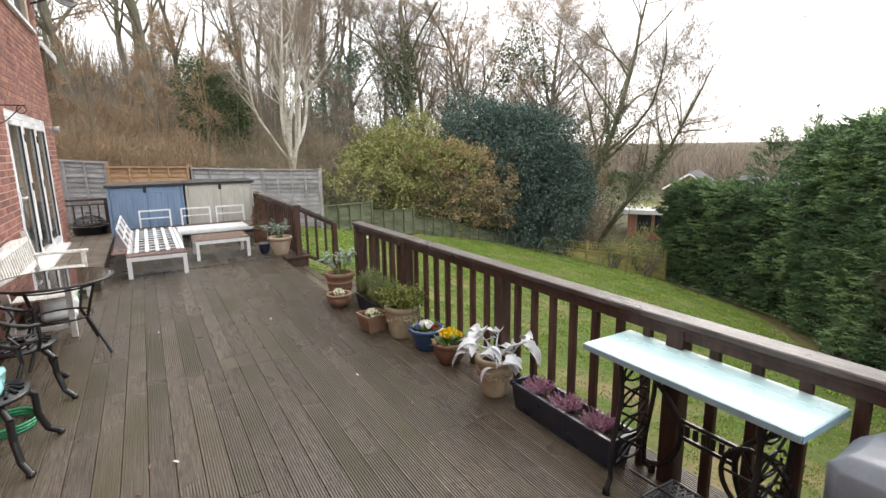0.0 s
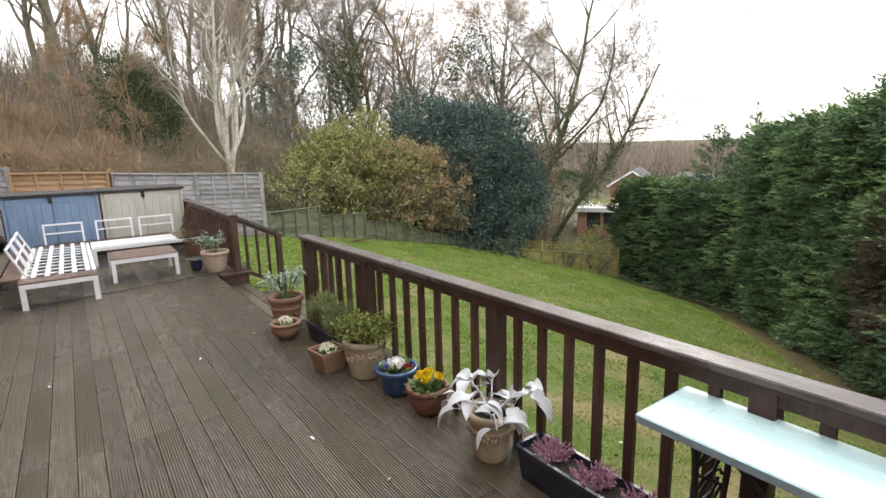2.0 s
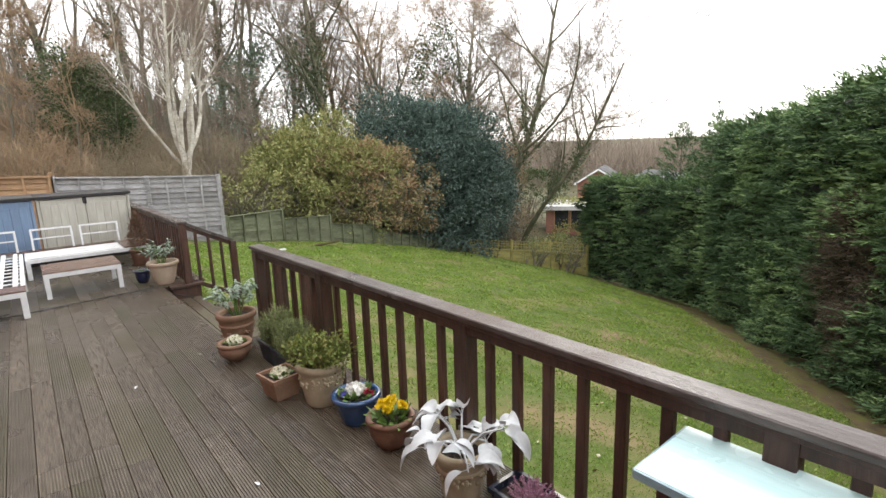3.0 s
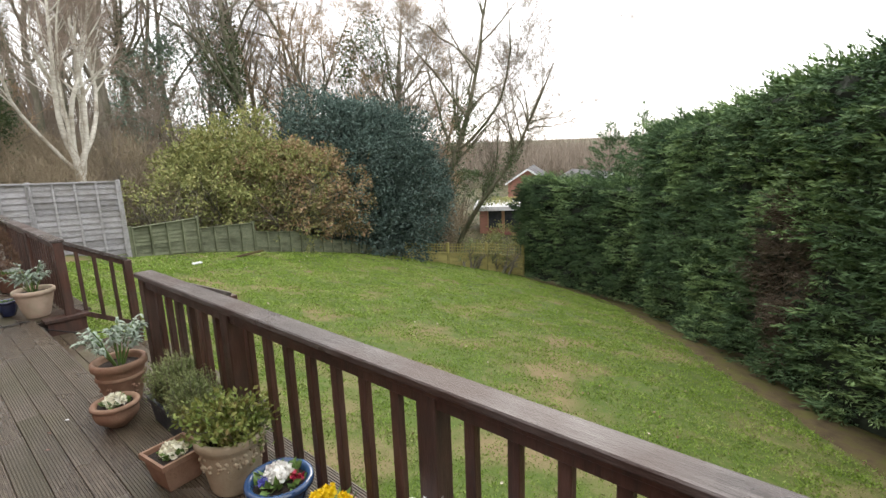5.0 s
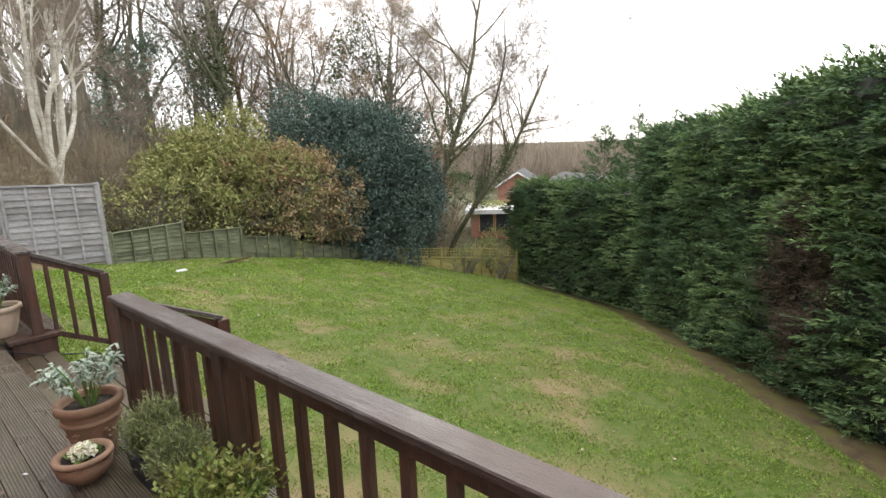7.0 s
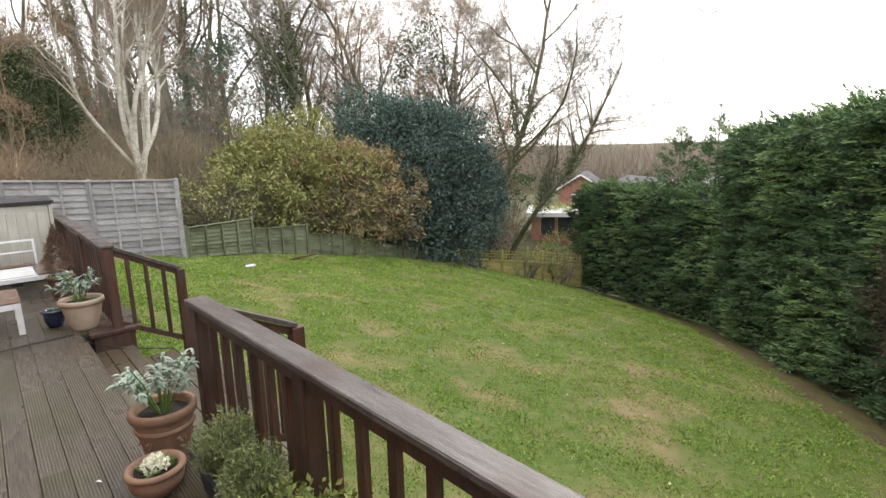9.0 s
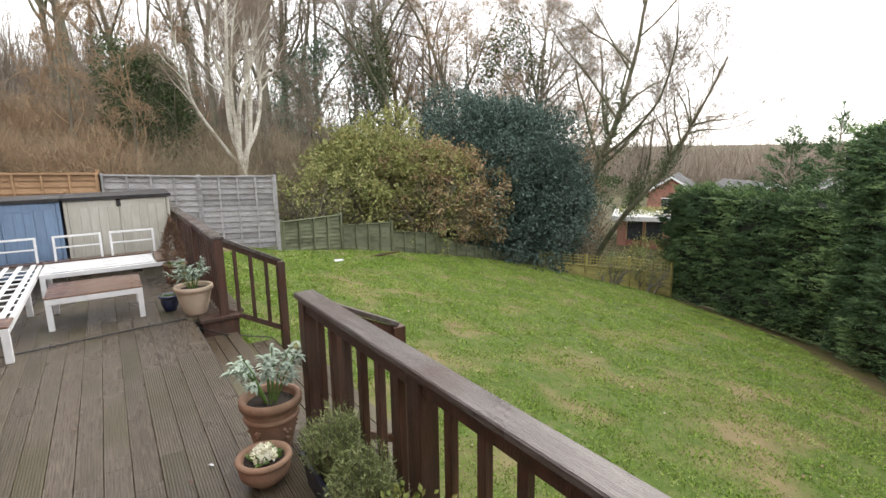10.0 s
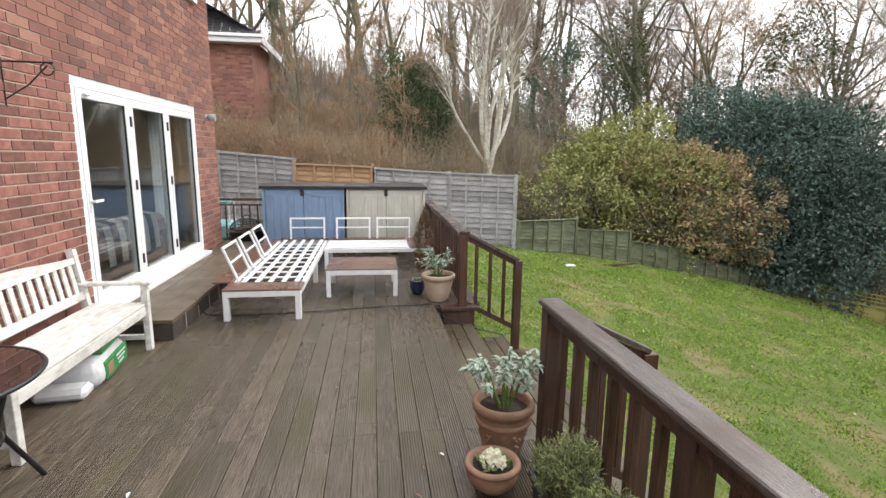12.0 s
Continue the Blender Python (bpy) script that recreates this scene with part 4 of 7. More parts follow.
sh = shed("storage_shed", -1.02, "pale blue plastic storage shed with a dark lid", M_blue, 0.68)
part("cord", tubes([((0.70, -0.02, 1.08), (0.85, -0.03, 1.04), 0.005, 0.005), ((0.85, -0.03, 1.04), (1.06, -0.02, 1.0), 0.005, 0.005)], "cord", M_blue), M_blue, sh)
shed("storage_shed", 0.42, "cream plastic storage shed with a dark lid", M_cream, 0.70)

# ---------- white garden furniture ----------


def back_frame(parent, m, w=0.56, h=0.33):
    bm = bmesh.new()
    for r in ((0, 0.03, -0.012, 0.012, 0, h), (w - 0.03, w, -0.012, 0.012, 0, h), (0.03, w - 0.03, -0.011, 0.011, h - 0.03, h), (0.03, w - 0.03, -0.011, 0.011, h * 0.5, h * 0.5 + 0.022)):
        box(bm, *r, 0.003, m)
    part("backrest", bm, M_white, parent)


def daybed():
    s = thing("daybed", -0.68, 6.57, 0.0, "white metal slatted daybed frame without cushions, brown end shelf", "garden sofa", "outdoor sofa set")
    W, L, Z = 0.80, 3.30, 0.33
    part("seat_frame", boxes((0, 0.045, 0, L, Z - 0.07, Z - 0.01), (W - 0.045, W, 0, L, Z - 0.07, Z - 0.01), (0.045, W - 0.045, 0, 0.04, Z - 0.07, Z - 0.01), (0.045, W - 0.045, L - 0.04, L, Z - 0.07, Z - 0.01),
                              (0.045, W - 0.045, 0.32, 0.36, Z - 0.07, Z - 0.012)), M_white, s)
    for i in range(2):
        part("shelf_plank", boxes((-0.004, W + 0.004, 0.0 + i * 0.165, 0.16 + i * 0.165, Z - 0.008, Z + 0.012)), M_woodtop, s, "dark wet wooden end plank")
    for i in range(5):
        x = 0.10 + i * 0.145
        part("slat", boxes((x, x + 0.055, 0.36, L - 0.04, Z - 0.006, Z + 0.006)), M_white, s)
    for i in range(9):
        y = 0.62 + i * 0.28
        part("cross_slat", boxes((0.045, W - 0.045, y, y + 0.045, Z - 0.022, Z - 0.008)), M_white, s)
    part("side_plank", boxes((-0.20, -0.004, 0.35, L, Z - 0.008, Z + 0.010)), M_woodtop, s, "dark wet wooden side plank")
    for x in (0.0, W - 0.06):
        for y in (0.0, 1.6, L - 0.06):
            part("leg", boxes((x, x + 0.06, y, y + 0.06, 0.0, Z - 0.071)), M_white, s)
    for y in (0.42, 1.12, 1.82):
        m = Matrix.Translation((0.06, y, Z)) @ Matrix.Rotation(radians(-22), 4, "Y") @ Matrix.Rotation(radians(90), 4, "Z")
        back_frame(s, m, 0.58, 0.42)
    return s


daybed()


def bench_sofa():
    s = thing("outdoor_sofa", 0.14, 8.98, 0.0, "white metal slatted sofa frame without cushions, brown end shelf", "garden sofa", "outdoor sofa set")
    W, D, Z = 1.68, 0.85, 0.33
    part("seat_frame", boxes((0, W, 0, 0.045, Z - 0.07, Z - 0.01), (0, W, D - 0.045, D, Z - 0.07, Z - 0.01), (0, 0.04, 0.045, D - 0.045, Z - 0.07, Z - 0.01), (W - 0.04, W, 0.045, D - 0.045, Z - 0.07, Z - 0.01)), M_white, s)
    for i in range(7):
        y = 0.05 + i * 0.10
        part("slat", boxes((0.02, W - 0.38, y, y + 0.055, Z - 0.006, Z + 0.006)), M_white, s)
    for x in (0.42, 0.84, 1.26):
        part("cross_slat", boxes((x, x + 0.045, 0.045, D - 0.045, Z - 0.022, Z - 0.008)), M_white, s)
    for i in range(2):
        part("shelf_plank", boxes((W - 0.36 + i * 0.185, W - 0.36 + i * 0.185 + 0.18, 0.0, D, Z - 0.008, Z + 0.012)), M_woodtop, s, "dark wet wooden end plank")
    part("back_plank", boxes((-0.8, W - 0.37, D - 0.04, D + 0.15, Z - 0.006, Z + 0.012)), M_woodtop, s, "dark wet wooden plank behind the slats")
    for x in (0.0, W - 0.06):
        for y in (0.0, D - 0.06):
            part("leg", boxes((x, x + 0.06, y, y + 0.06, 0.0, Z - 0.071)), M_white, s)
    for x in (-0.64, 0.12, 0.80):
        m = Matrix.Translation((x, D + 0.02, Z + 0.01)) @ Matrix.Rotation(radians(-8), 4, "X")
        back_frame(s, m, 0.58, 0.36)


bench_sofa()


def coffee_table():
    s = thing("coffee_table", 0.31, 7.40, 0.0, "low white metal table with a wet brown plank top", "coffee table", "outdoor sofa set")
    W, D, Z = 0.88, 0.76, 0.34
    part("frame", boxes((0, W, 0, 0.04, Z - 0.06, Z), (0, W, D - 0.04, D, Z - 0.06, Z), (0, 0.04, 0.04, D - 0.04, Z - 0.06, Z), (W - 0.04, W, 0.04, D - 0.04, Z - 0.06, Z)), M_white, s)
    for i in range(8):
        y = 0.0 + i * D / 8
        part("plank", boxes((-0.003, W + 0.003, y, y + D / 8 - 0.006, Z + 0.002, Z + 0.02)), M_woodtop, s)
    for x in (0.0, W - 0.055):
        for y in (0.0, D - 0.055):
            part("leg", boxes((x, x + 0.055, y, y + 0.055, 0.0, Z - 0.061)), M_white, s)


coffee_table()


def garden_bench():
    s = thing("garden_bench", -1.66, 4.08, 0.0, "white-painted slatted wooden garden bench with flaking paint, against the brick wall", "bench")
    L, D = 1.78, 0.58
    def leg(x0, x1, y, z1):
        part("leg", boxes((x0, x1, y, y + 0.055, 0, z1), bev=0.004), M_oldwhite, s)
    for y in (0.0, L - 0.055):
        leg(D - 0.055, D, y, 0.60)
        bm = bmesh.new()
        beam(bm, (0.07, y + 0.0275, 0), (0.07, y + 0.0275, 0.44), 0.055, 0.055)
        beam(bm, (0.07, y + 0.0275, 0.42), (-0.01, y + 0.0275, 0.92), 0.055, 0.055)
        part("leg", bm, M_oldwhite, s)
        part("armrest", boxes((0.02, D + 0.03, y - 0.012, y + 0.067, 0.603, 0.635), bev=0.01), M_oldwhite, s)
        part("stretcher", boxes((0.09, D - 0.06, y + 0.01, y + 0.045, 0.10, 0.145)), M_oldwhite, s)
    for i in range(5):
        x = 0.10 + i * 0.092
        part("seat_slat", boxes((x, x + 0.085, 0.0, L, 0.415, 0.437), bev=0.004), M_oldwhite, s)
    part("apron", boxes((D - 0.05, D - 0.02, 0.056, L - 0.056, 0.33, 0.41)), M_oldwhite, s)
    m = Matrix.Translation((0.065, 0, 0.46)) @ Matrix.Rotation(radians(-9), 4, "Y")
    part("back_rail", box(bmesh.new(), -0.018, 0.018, 0.056, L - 0.056, 0.03, 0.10, 0.003, m), M_oldwhite, s)
    bm = bmesh.new()
    n = 16
    top = lambda u: 0.40 + 0.055 * math.sin(math.pi * u) ** 2
    for x in (-0.018, 0.018):
        for k in range(n + 1):
            u = k / n
            y = 0.04 + (L - 0.08) * u
            bm.verts.new(m @ Vector((x, y, 0.35)))
            bm.verts.new(m @ Vector((x, y, top(u))))
    bm.verts.ensure_lookup_table()
    q = 2 * (n + 1)
    for k in range(n):
        a = 2 * k
        for f in ((a, a + 2, a + 3, a + 1), (a + q, a + q + 1, a + q + 3, a + q + 2), (a + 1, a + 3, a + 3 + q, a + 1 + q), (a, a + q, a + q + 2, a + 2)):
            bm.faces.new([bm.verts[i] for i in f])
    for a in (0, 2 * n):
        bm.faces.new([bm.verts[i] for i in (a, a + 1, a + 1 + q, a + q)])
    bmesh.ops.recalc_face_normals(bm, faces=bm.faces[:])
    part("crest_rail", bm, M_oldwhite, s)
    for i in range(16):
        y = 0.10 + i * (L - 0.24) / 15
        part("back_slat", box(bmesh.new(), -0.008, 0.008, y, y + 0.05, 0.10, 0.36, 0.002, m), M_oldwhite, s)


garden_bench()


def compost_bag():
    s = thing("compost_bag", -1.50, 4.98, 0.0, "part-used green and white plastic sack of compost under the bench", "sack", rz=8)
    bm = bmesh.new()
    box(bm, 0, 0.36, 0, 0.62, 0.0, 0.20, 0.04)
    bmesh.ops.subdivide_edges(bm, edges=bm.edges[:], cuts=2, use_grid_fill=True)
    for v in bm.verts:
        v.co += Vector(v.co).normalized() * 0.03 * noise.noise(v.co * 6)
    part("sack", bm, M_bagwhite, s, smooth=True)
    part("print_panel", boxes((0.362, 0.382, 0.12, 0.60, 0.02, 0.17), (0.05, 0.34, 0.2, 0.6, 0.206, 0.222), bev=0.006), M_baggreen, s, "bright green printed panel")
    for k, (y0, y1) in enumerate(((0.34, 0.55), (0.36, 0.53), (0.38, 0.50))):
        part("print_line", boxes((0.383, 0.386, y0, y1, 0.125 - 0.035 * k, 0.14 - 0.035 * k), bev=0), M_bagwhite, s)
    part("label_patch", boxes((0.383, 0.386, 0.15, 0.27, 0.05, 0.14), bev=0), M_terra, s, "orange printed patch")
    part("loose_top", boxes((0.0, 0.34, -0.18, 0.0, 0.0, 0.09), bev=0.03), M_bagwhite, s, "crumpled open end")


compost_bag()


def round_table():
    s = thing("round_patio_table", -1.13, 3.62, 0.0, "round dark-glass patio table on black splayed legs", "patio table")
    part("rim", lathe([(0.43, 0.70), (0.455, 0.70), (0.465, 0.712), (0.455, 0.724), (0.44, 0.722), (0.44, 0.715), (0.43, 0.70)], 48), M_black, s, smooth=True)
    part("tabletop", lathe([(0.001, 0.704), (0.44, 0.704), (0.44, 0.72), (0.001, 0.72)], 48), M_tabletop, s, "dark reflective glass top")
    for i in range(4):
        a = radians(45 + 90 * i + 14)
        c, q = math.cos(a), math.sin(a)
        segs = [((0.36 * c, 0.36 * q, 0.70), (0.25 * c, 0.25 * q, 0.36), 0.013, 0.013), ((0.25 * c, 0.25 * q, 0.36), (0.43 * c, 0.43 * q, 0.0), 0.013, 0.014)]
        part("leg", tubes(segs, "leg", M_black, 0.001), M_black, s)
    ring = []
    for rr, z in ((0.25, 0.36), (0.34, 0.66)):
        ring += [((rr * math.cos(k * math.pi / 12), rr * math.sin(k * math.pi / 12), z), (rr * math.cos((k + 1) * math.pi / 12), rr * math.sin((k + 1) * math.pi / 12), z), 0.009, 0.009) for k in range(24)]
    part("ring", tubes(ring, "ring", M_black, 0.001), M_black, s)


round_table()


def iron_chair(x, y, rz, label):
    s = thing("iron_chair", x, y, 0.0, label, "garden chair", "iron chairs", rz)
    def tube(name, pts, r, ths=0.001):
        part(name, tubes([(a, b, r, r) for a, b in zip(pts, pts[1:])], name, M_black, ths), M_black, s)
    part("seat", lathe([(0.001, 0.41), (0.20, 0.405), (0.235, 0.415), (0.24, 0.43), (0.23, 0.44), (0.001, 0.432)], 28), M_black, s, smooth=True)
    for i in range(18):
        a = i * math.pi / 9
        part("scroll", tubes([((0.05 * math.cos(a), 0.05 * math.sin(a), 0.444), (0.14 * math.cos(a + 0.5), 0.14 * math.sin(a + 0.5), 0.448), 0.012, 0.008),
                              ((0.14 * math.cos(a + 0.5), 0.14 * math.sin(a + 0.5), 0.448), (0.20 * math.cos(a + 0.1), 0.20 * math.sin(a + 0.1), 0.444), 0.008, 0.011)], "scroll", M_black, 0.001), M_black, s)
    for sx, sy in ((1, 1), (1, -1), (-1, 1), (-1, -1)):
        p = [(0.13 * sx, 0.13 * sy, 0.41), (0.19 * sx, 0.18 * sy, 0.33), (0.19 * sx, 0.18 * sy, 0.2), (0.22 * sx, 0.21 * sy, 0.07), (0.27 * sx, 0.25 * sy, 0.018)]
        tube("leg", p, 0.021)
        part("foot", lathe([(0.001, 0.0), (0.02, 0.002), (0.026, 0.015), (0.02, 0.03), (0.001, 0.034)], 12, None, 0.27 * sx, 0.25 * sy), M_black, s, smooth=True)
    arc = lambda rr, z, a0, a1, n: [(rr * math.cos(radians(a0 + (a1 - a0) * i / n)), rr * math.sin(radians(a0 + (a1 - a0) * i / n)), z(i / n)) for i in range(n + 1)]
    tube("armrest", arc(0.27, lambda u: 0.62 + 0.22 * math.sin(math.pi * u) ** 2, 60, 300, 18), 0.015)
    for a in (95, 125, 155, 180, 205, 235, 265):
        u = (a - 60) / 240
        z1 = 0.62 + 0.22 * math.sin(math.pi * u) ** 2
        c, q = math.cos(radians(a)), math.sin(radians(a))
        tube("back_scroll", [(0.22 * c, 0.22 * q, 0.43), (0.27 * c - 0.03 * q, 0.27 * q + 0.03 * c, 0.5), (0.25 * c + 0.03 * q, 0.25 * q - 0.03 * c, 0.58), (0.27 * c, 0.27 * q, z1)], 0.009)
    for a in (62, 298):
        c, q = math.cos(radians(a)), math.sin(radians(a))
        tube("arm_support", [(0.23 * c, 0.23 * q, 0.42), (0.28 * c, 0.28 * q, 0.52), (0.27 * c, 0.27 * q, 0.62)], 0.013)
    return s


iron_chair(-1.28, 2.66, 12, "black cast-iron scrollwork garden chair beside the round table")
iron_chair(-1.30, 1.72, 350, "black cast-iron scrollwork garden chair near the brick wall")
hs = thing("garden_hose", -1.32, 2.2, 0.0, "coil of green hose lying on the deck under the chairs", "hose")
seg = []
for k in range(72):
    a, c = k * 0.2618, (k + 1) * 0.2618
    ra, rb, za, zb = 0.17 + 0.006 * math.sin(k), 0.17 + 0.006 * math.sin(k + 1), 0.012 + 0.02 * (k // 24), 0.012 + 0.02 * ((k + 1) // 24)
    seg.append(((ra * math.cos(a), ra * math.sin(a), za), (rb * math.cos(c), rb * math.sin(c), zb), 0.01, 0.01))
part("coil", tubes(seg, "coil", M_hose, 0.001), M_hose, hs)
bk = thing("plastic_bag", -1.28, 1.72, 0.45, "teal plastic bag lying on the iron chair", "bag")
bm = bmesh.new()
bmesh.ops.create_icosphere(bm, subdivisions=3, radius=0.12)
for v in bm.verts:
    v.co = Vector((v.co.x, v.co.y * 1.2, (v.co.z + 0.12) * 0.5)) + v.co * 0.9 * noise.noise(v.co * 12)
    v.co.z = max(v.co.z, 0.0)
part("sack", bm, M_teal, bk, smooth=True)


def sewing_table():
    s = thing("treadle_table", 1.62, -1.27, 0.0, "aqua-painted plank table on a black cast-iron treadle base", "table")
    W, L, Z = 0.37, 1.06, 0.79
    for i, (a, b) in enumerate(((0, 0.265), (0.268, W))):
        part("plank", boxes((a, b, 0, L, Z - 0.028, Z), bev=0.004), M_aqua, s)
    part("edge", boxes((-0.006, -0.0005, 0, L, Z - 0.034, Z - 0.004), (0.0, W, -0.006, -0.0005, Z - 0.034, Z - 0.004), (0.0, W, L + 0.0005, L + 0.006, Z - 0.034, Z - 0.004), bev=0.001), M_aquaedge, s, "blue-grey painted edge")
    def curve(f, n, r, x=None):
        return [(f(i / n), f((i + 1) / n), r, r) for i in range(n)]
    for y in (0.17, 0.86):
        for x in (0.05, 0.32):
            segs = []
            o = -0.05 if x < 0.2 else 0.05
            segs += curve(lambda u: (x + 0.03 * math.sin(u * 6.0) + (o if u > 0.93 else 0) * 1.0, y, Z - 0.03 - u * (Z - 0.05)), 12, 0.013)
            segs.append(((x + o, y, 0.03), (x + o, y, 0.0), 0.02, 0.022))
            part("side_leg", tubes(segs, "side_leg", M_black, 0.001), M_black, s)
        segs = []
        for k in range(4):
            z0 = 0.16 + k * 0.15
            for sg in (1,):
                segs += curve(lambda u: (0.185 + sg * (0.115 * math.cos(u * math.pi * 2)) * (1 - 0.3 * u), y, z0 + 0.05 * math.sin(u * math.pi * 2) + 0.05), 10, 0.007)
            segs.append(((0.07, y, z0), (0.30, y, z0 + 0.15), 0.007, 0.007))
            segs.append(((0.30, y, z0), (0.07, y, z0 + 0.15), 0.007, 0.007))
        part("scrollwork", tubes(segs, "scrollwork", M_black, 0.001), M_black, s)
    segs = []
    for sg in (1, -1):
        segs += curve(lambda u: (0.30, 0.515 + sg * (0.34 - 0.20 * math.sin(u * math.pi / 2)), 0.62 - 0.26 * u), 9, 0.014)
        segs += curve(lambda u: (0.30, 0.515 + sg * (0.14 + 0.20 * (1 - math.cos(u * math.pi / 2))), 0.36 - 0.26 * math.sin(u * math.pi / 2)), 9, 0.014)
    part("brace", tubes(segs, "brace", M_black, 0.001), M_black, s, smooth=True)
    part("name_bar", boxes((0.292, 0.308, 0.37, 0.66, 0.335, 0.355), (0.292, 0.308, 0.37, 0.66, 0.425, 0.445), *[(0.294, 0.306, 0.385 + i * 0.045, 0.41 + i * 0.045, 0.36, 0.42) for i in range(6)], bev=0.002), M_black, s, "cast bar with raised block shapes")
    wheel = []
    for k in range(28):
        a, c = k * math.pi / 14, (k + 1) * math.pi / 14
        wheel.append(((0.24, 0.25 + 0.155 * math.cos(a), 0.34 + 0.155 * math.sin(a)), (0.24, 0.25 + 0.155 * math.cos(c), 0.34 + 0.155 * math.sin(c)), 0.012, 0.012))
    for k in range(6):
        a = k * math.pi / 3
        wheel.append(((0.24, 0.25, 0.34), (0.24, 0.25 + 0.15 * math.cos(a), 0.34 + 0.15 * math.sin(a)), 0.009, 0.007))
    part("wheel", tubes(wheel, "wheel", M_black, 0.001), M_black, s)
    tr = []
    for i in range(9):
        tr.append(((0.06 + i * 0.03, 0.36, 0.075), (0.06 + (8 - i) * 0.03, 0.68, 0.075), 0.005, 0.005))
        y = 0.36 + i * 0.04
        tr.append(((0.06, y, 0.075), (0.30, min(0.68, y + 0.12), 0.075), 0.005, 0.005))
        tr.append(((0.30, y, 0.075), (0.06, min(0.68, y + 0.12), 0.075), 0.005, 0.005))
    for a, c in (((0.06, 0.36), (0.30, 0.36)), ((0.30, 0.36), (0.30, 0.68)), ((0.30, 0.68), (0.06, 0.68)), ((0.06, 0.68), (0.06, 0.36))):
        tr.append(((*a, 0.075), (*c, 0.075), 0.011, 0.011))
    tr.append(((0.18, 0.17, 0.08), (0.18, 0.86, 0.08), 0.009, 0.009))
    part("treadle", tubes(tr, "treadle", M_black, 0.001), M_black, s, "pierced iron foot plate")


sewing_table()


def covered_barbecue():
    s = thing("barbecue_cover", 1.86, -1.76, 0.0, "dark grey weatherproof cover over a barbecue beside the railing", "barbecue")
    bm = bmesh.new()
    box(bm, -0.30, 0.08, -0.40, 0.40, 0.02, 0.80, 0.06)
    bmesh.ops.subdivide_edges(bm, edges=bm.edges[:], cuts=4, use_grid_fill=True)
    for v in bm.verts:
        k = noise.noise(v.co * 5)
        v.co += Vector((v.co.x, v.co.y, 0)).normalized() * (0.025 * k + 0.02 * (1 - v.co.z))
        v.co.z = max(0.0, v.co.z + 0.015 * noise.noise(v.co * 9))
    part("cover", bm, M_cover, s, smooth=True)


covered_barbecue()

# ---------- pots and planters ----------


def pot(name, x, y, r, h, m, label, flare=1.0, rim=0.02, band=True, z=0.0, soil=None, foot=0.72, belly=0.0):
    s = thing(name, x, y, z, label, "plant pot", "pots along the railing")
    rb = r * foot
    prof = [(0.001, 0.0), (rb * 0.96, 0.0), (rb, 0.008)]
    for i in range(1, 9):
        u = i / 9
        prof.append((rb + (r - rb) * u ** (0.8) + belly * math.sin(math.pi * u), 0.008 + (h * 0.84 - 0.008) * u))
    prof += [(r * 1.0, h * 0.84), (r + rim, h * 0.86), (r + rim, h - 0.012), (r + rim - 0.006, h), (r - 0.008, h), (r - 0.02, h - 0.02), (r - 0.028, h * 0.78)]
    part("body", lathe(prof, 40), m, s, smooth=True)
    if band:
        part("band", lathe([(r * 0.93 + belly * 0.8, h * 0.60), (r * 0.965 + 0.006 + belly * 0.8, h * 0.62), (r * 0.97 + 0.006 + belly * 0.7, h * 0.66), (r * 0.95, h * 0.70)], 40), m, s, smooth=True)
    bm = bmesh.new()
    bmesh.ops.create_circle(bm, cap_ends=True, segments=30, radius=r - 0.02)
    for v in bm.verts:
        v.co.z = h * 0.86
    bmesh.ops.triangulate(bm, faces=bm.faces[:])
    bmesh.ops.subdivide_edges(bm, edges=bm.edges[:], cuts=3)
    for v in bm.verts:
        v.co.z += 0.012 * noise.noise(v.co * 30)
    part("soil", bm, M_soil, s, "dark damp potting soil")
    return s


def relief(s, r, z0, z1, m, n=12, seed=2):
    rr = random.Random(seed)
    bm = bmesh.new()
    for i in range(n):
        a = i * 2 * math.pi / n
        for k in range(5):
            q = bmesh.ops.create_icosphere(bm, subdivisions=1, radius=rr.uniform(0.008, 0.015))
            aa, z = a + rr.uniform(-0.2, 0.2), rr.uniform(z0, z1)
            for v in q["verts"]:
                v.co += Vector((r * math.cos(aa), r * math.sin(aa), z))
    part("relief", bm, m, s, smooth=True)


def flower_head(s, x, y, z, r, m, n=26, seed=1, name="flower"):
    rr = np.random.default_rng(seed)
    d = rr.normal(size=(n, 3))
    d[:, 2] = np.abs(d[:, 2])
    d /= np.linalg.norm(d, axis=1, keepdims=True)
    bm = bmesh.new()
    bmesh.ops.create_icosphere(bm, subdivisions=3, radius=r)
    for v in bm.verts:
        v.co *= 0.92 + 0.22 * noise.noise(v.co * (3.2 / r) + Vector((seed, 0, 0)))
        v.co.z = max(v.co.z * 0.72, -0.01)
        v.co += Vector((x, y, z))
    part("bloom", bm, m, s, smooth=True)
    pos = np.repeat(d * np.array([r, r, r * 0.7]) + np.array([x, y, z]), 6, 0)
    nr = np.repeat(d, 6, 0)
    part(name, leaves(name, pos, nr * 0.25, 0.024, 0.024, m, 0, 0.9, seed), m, s)


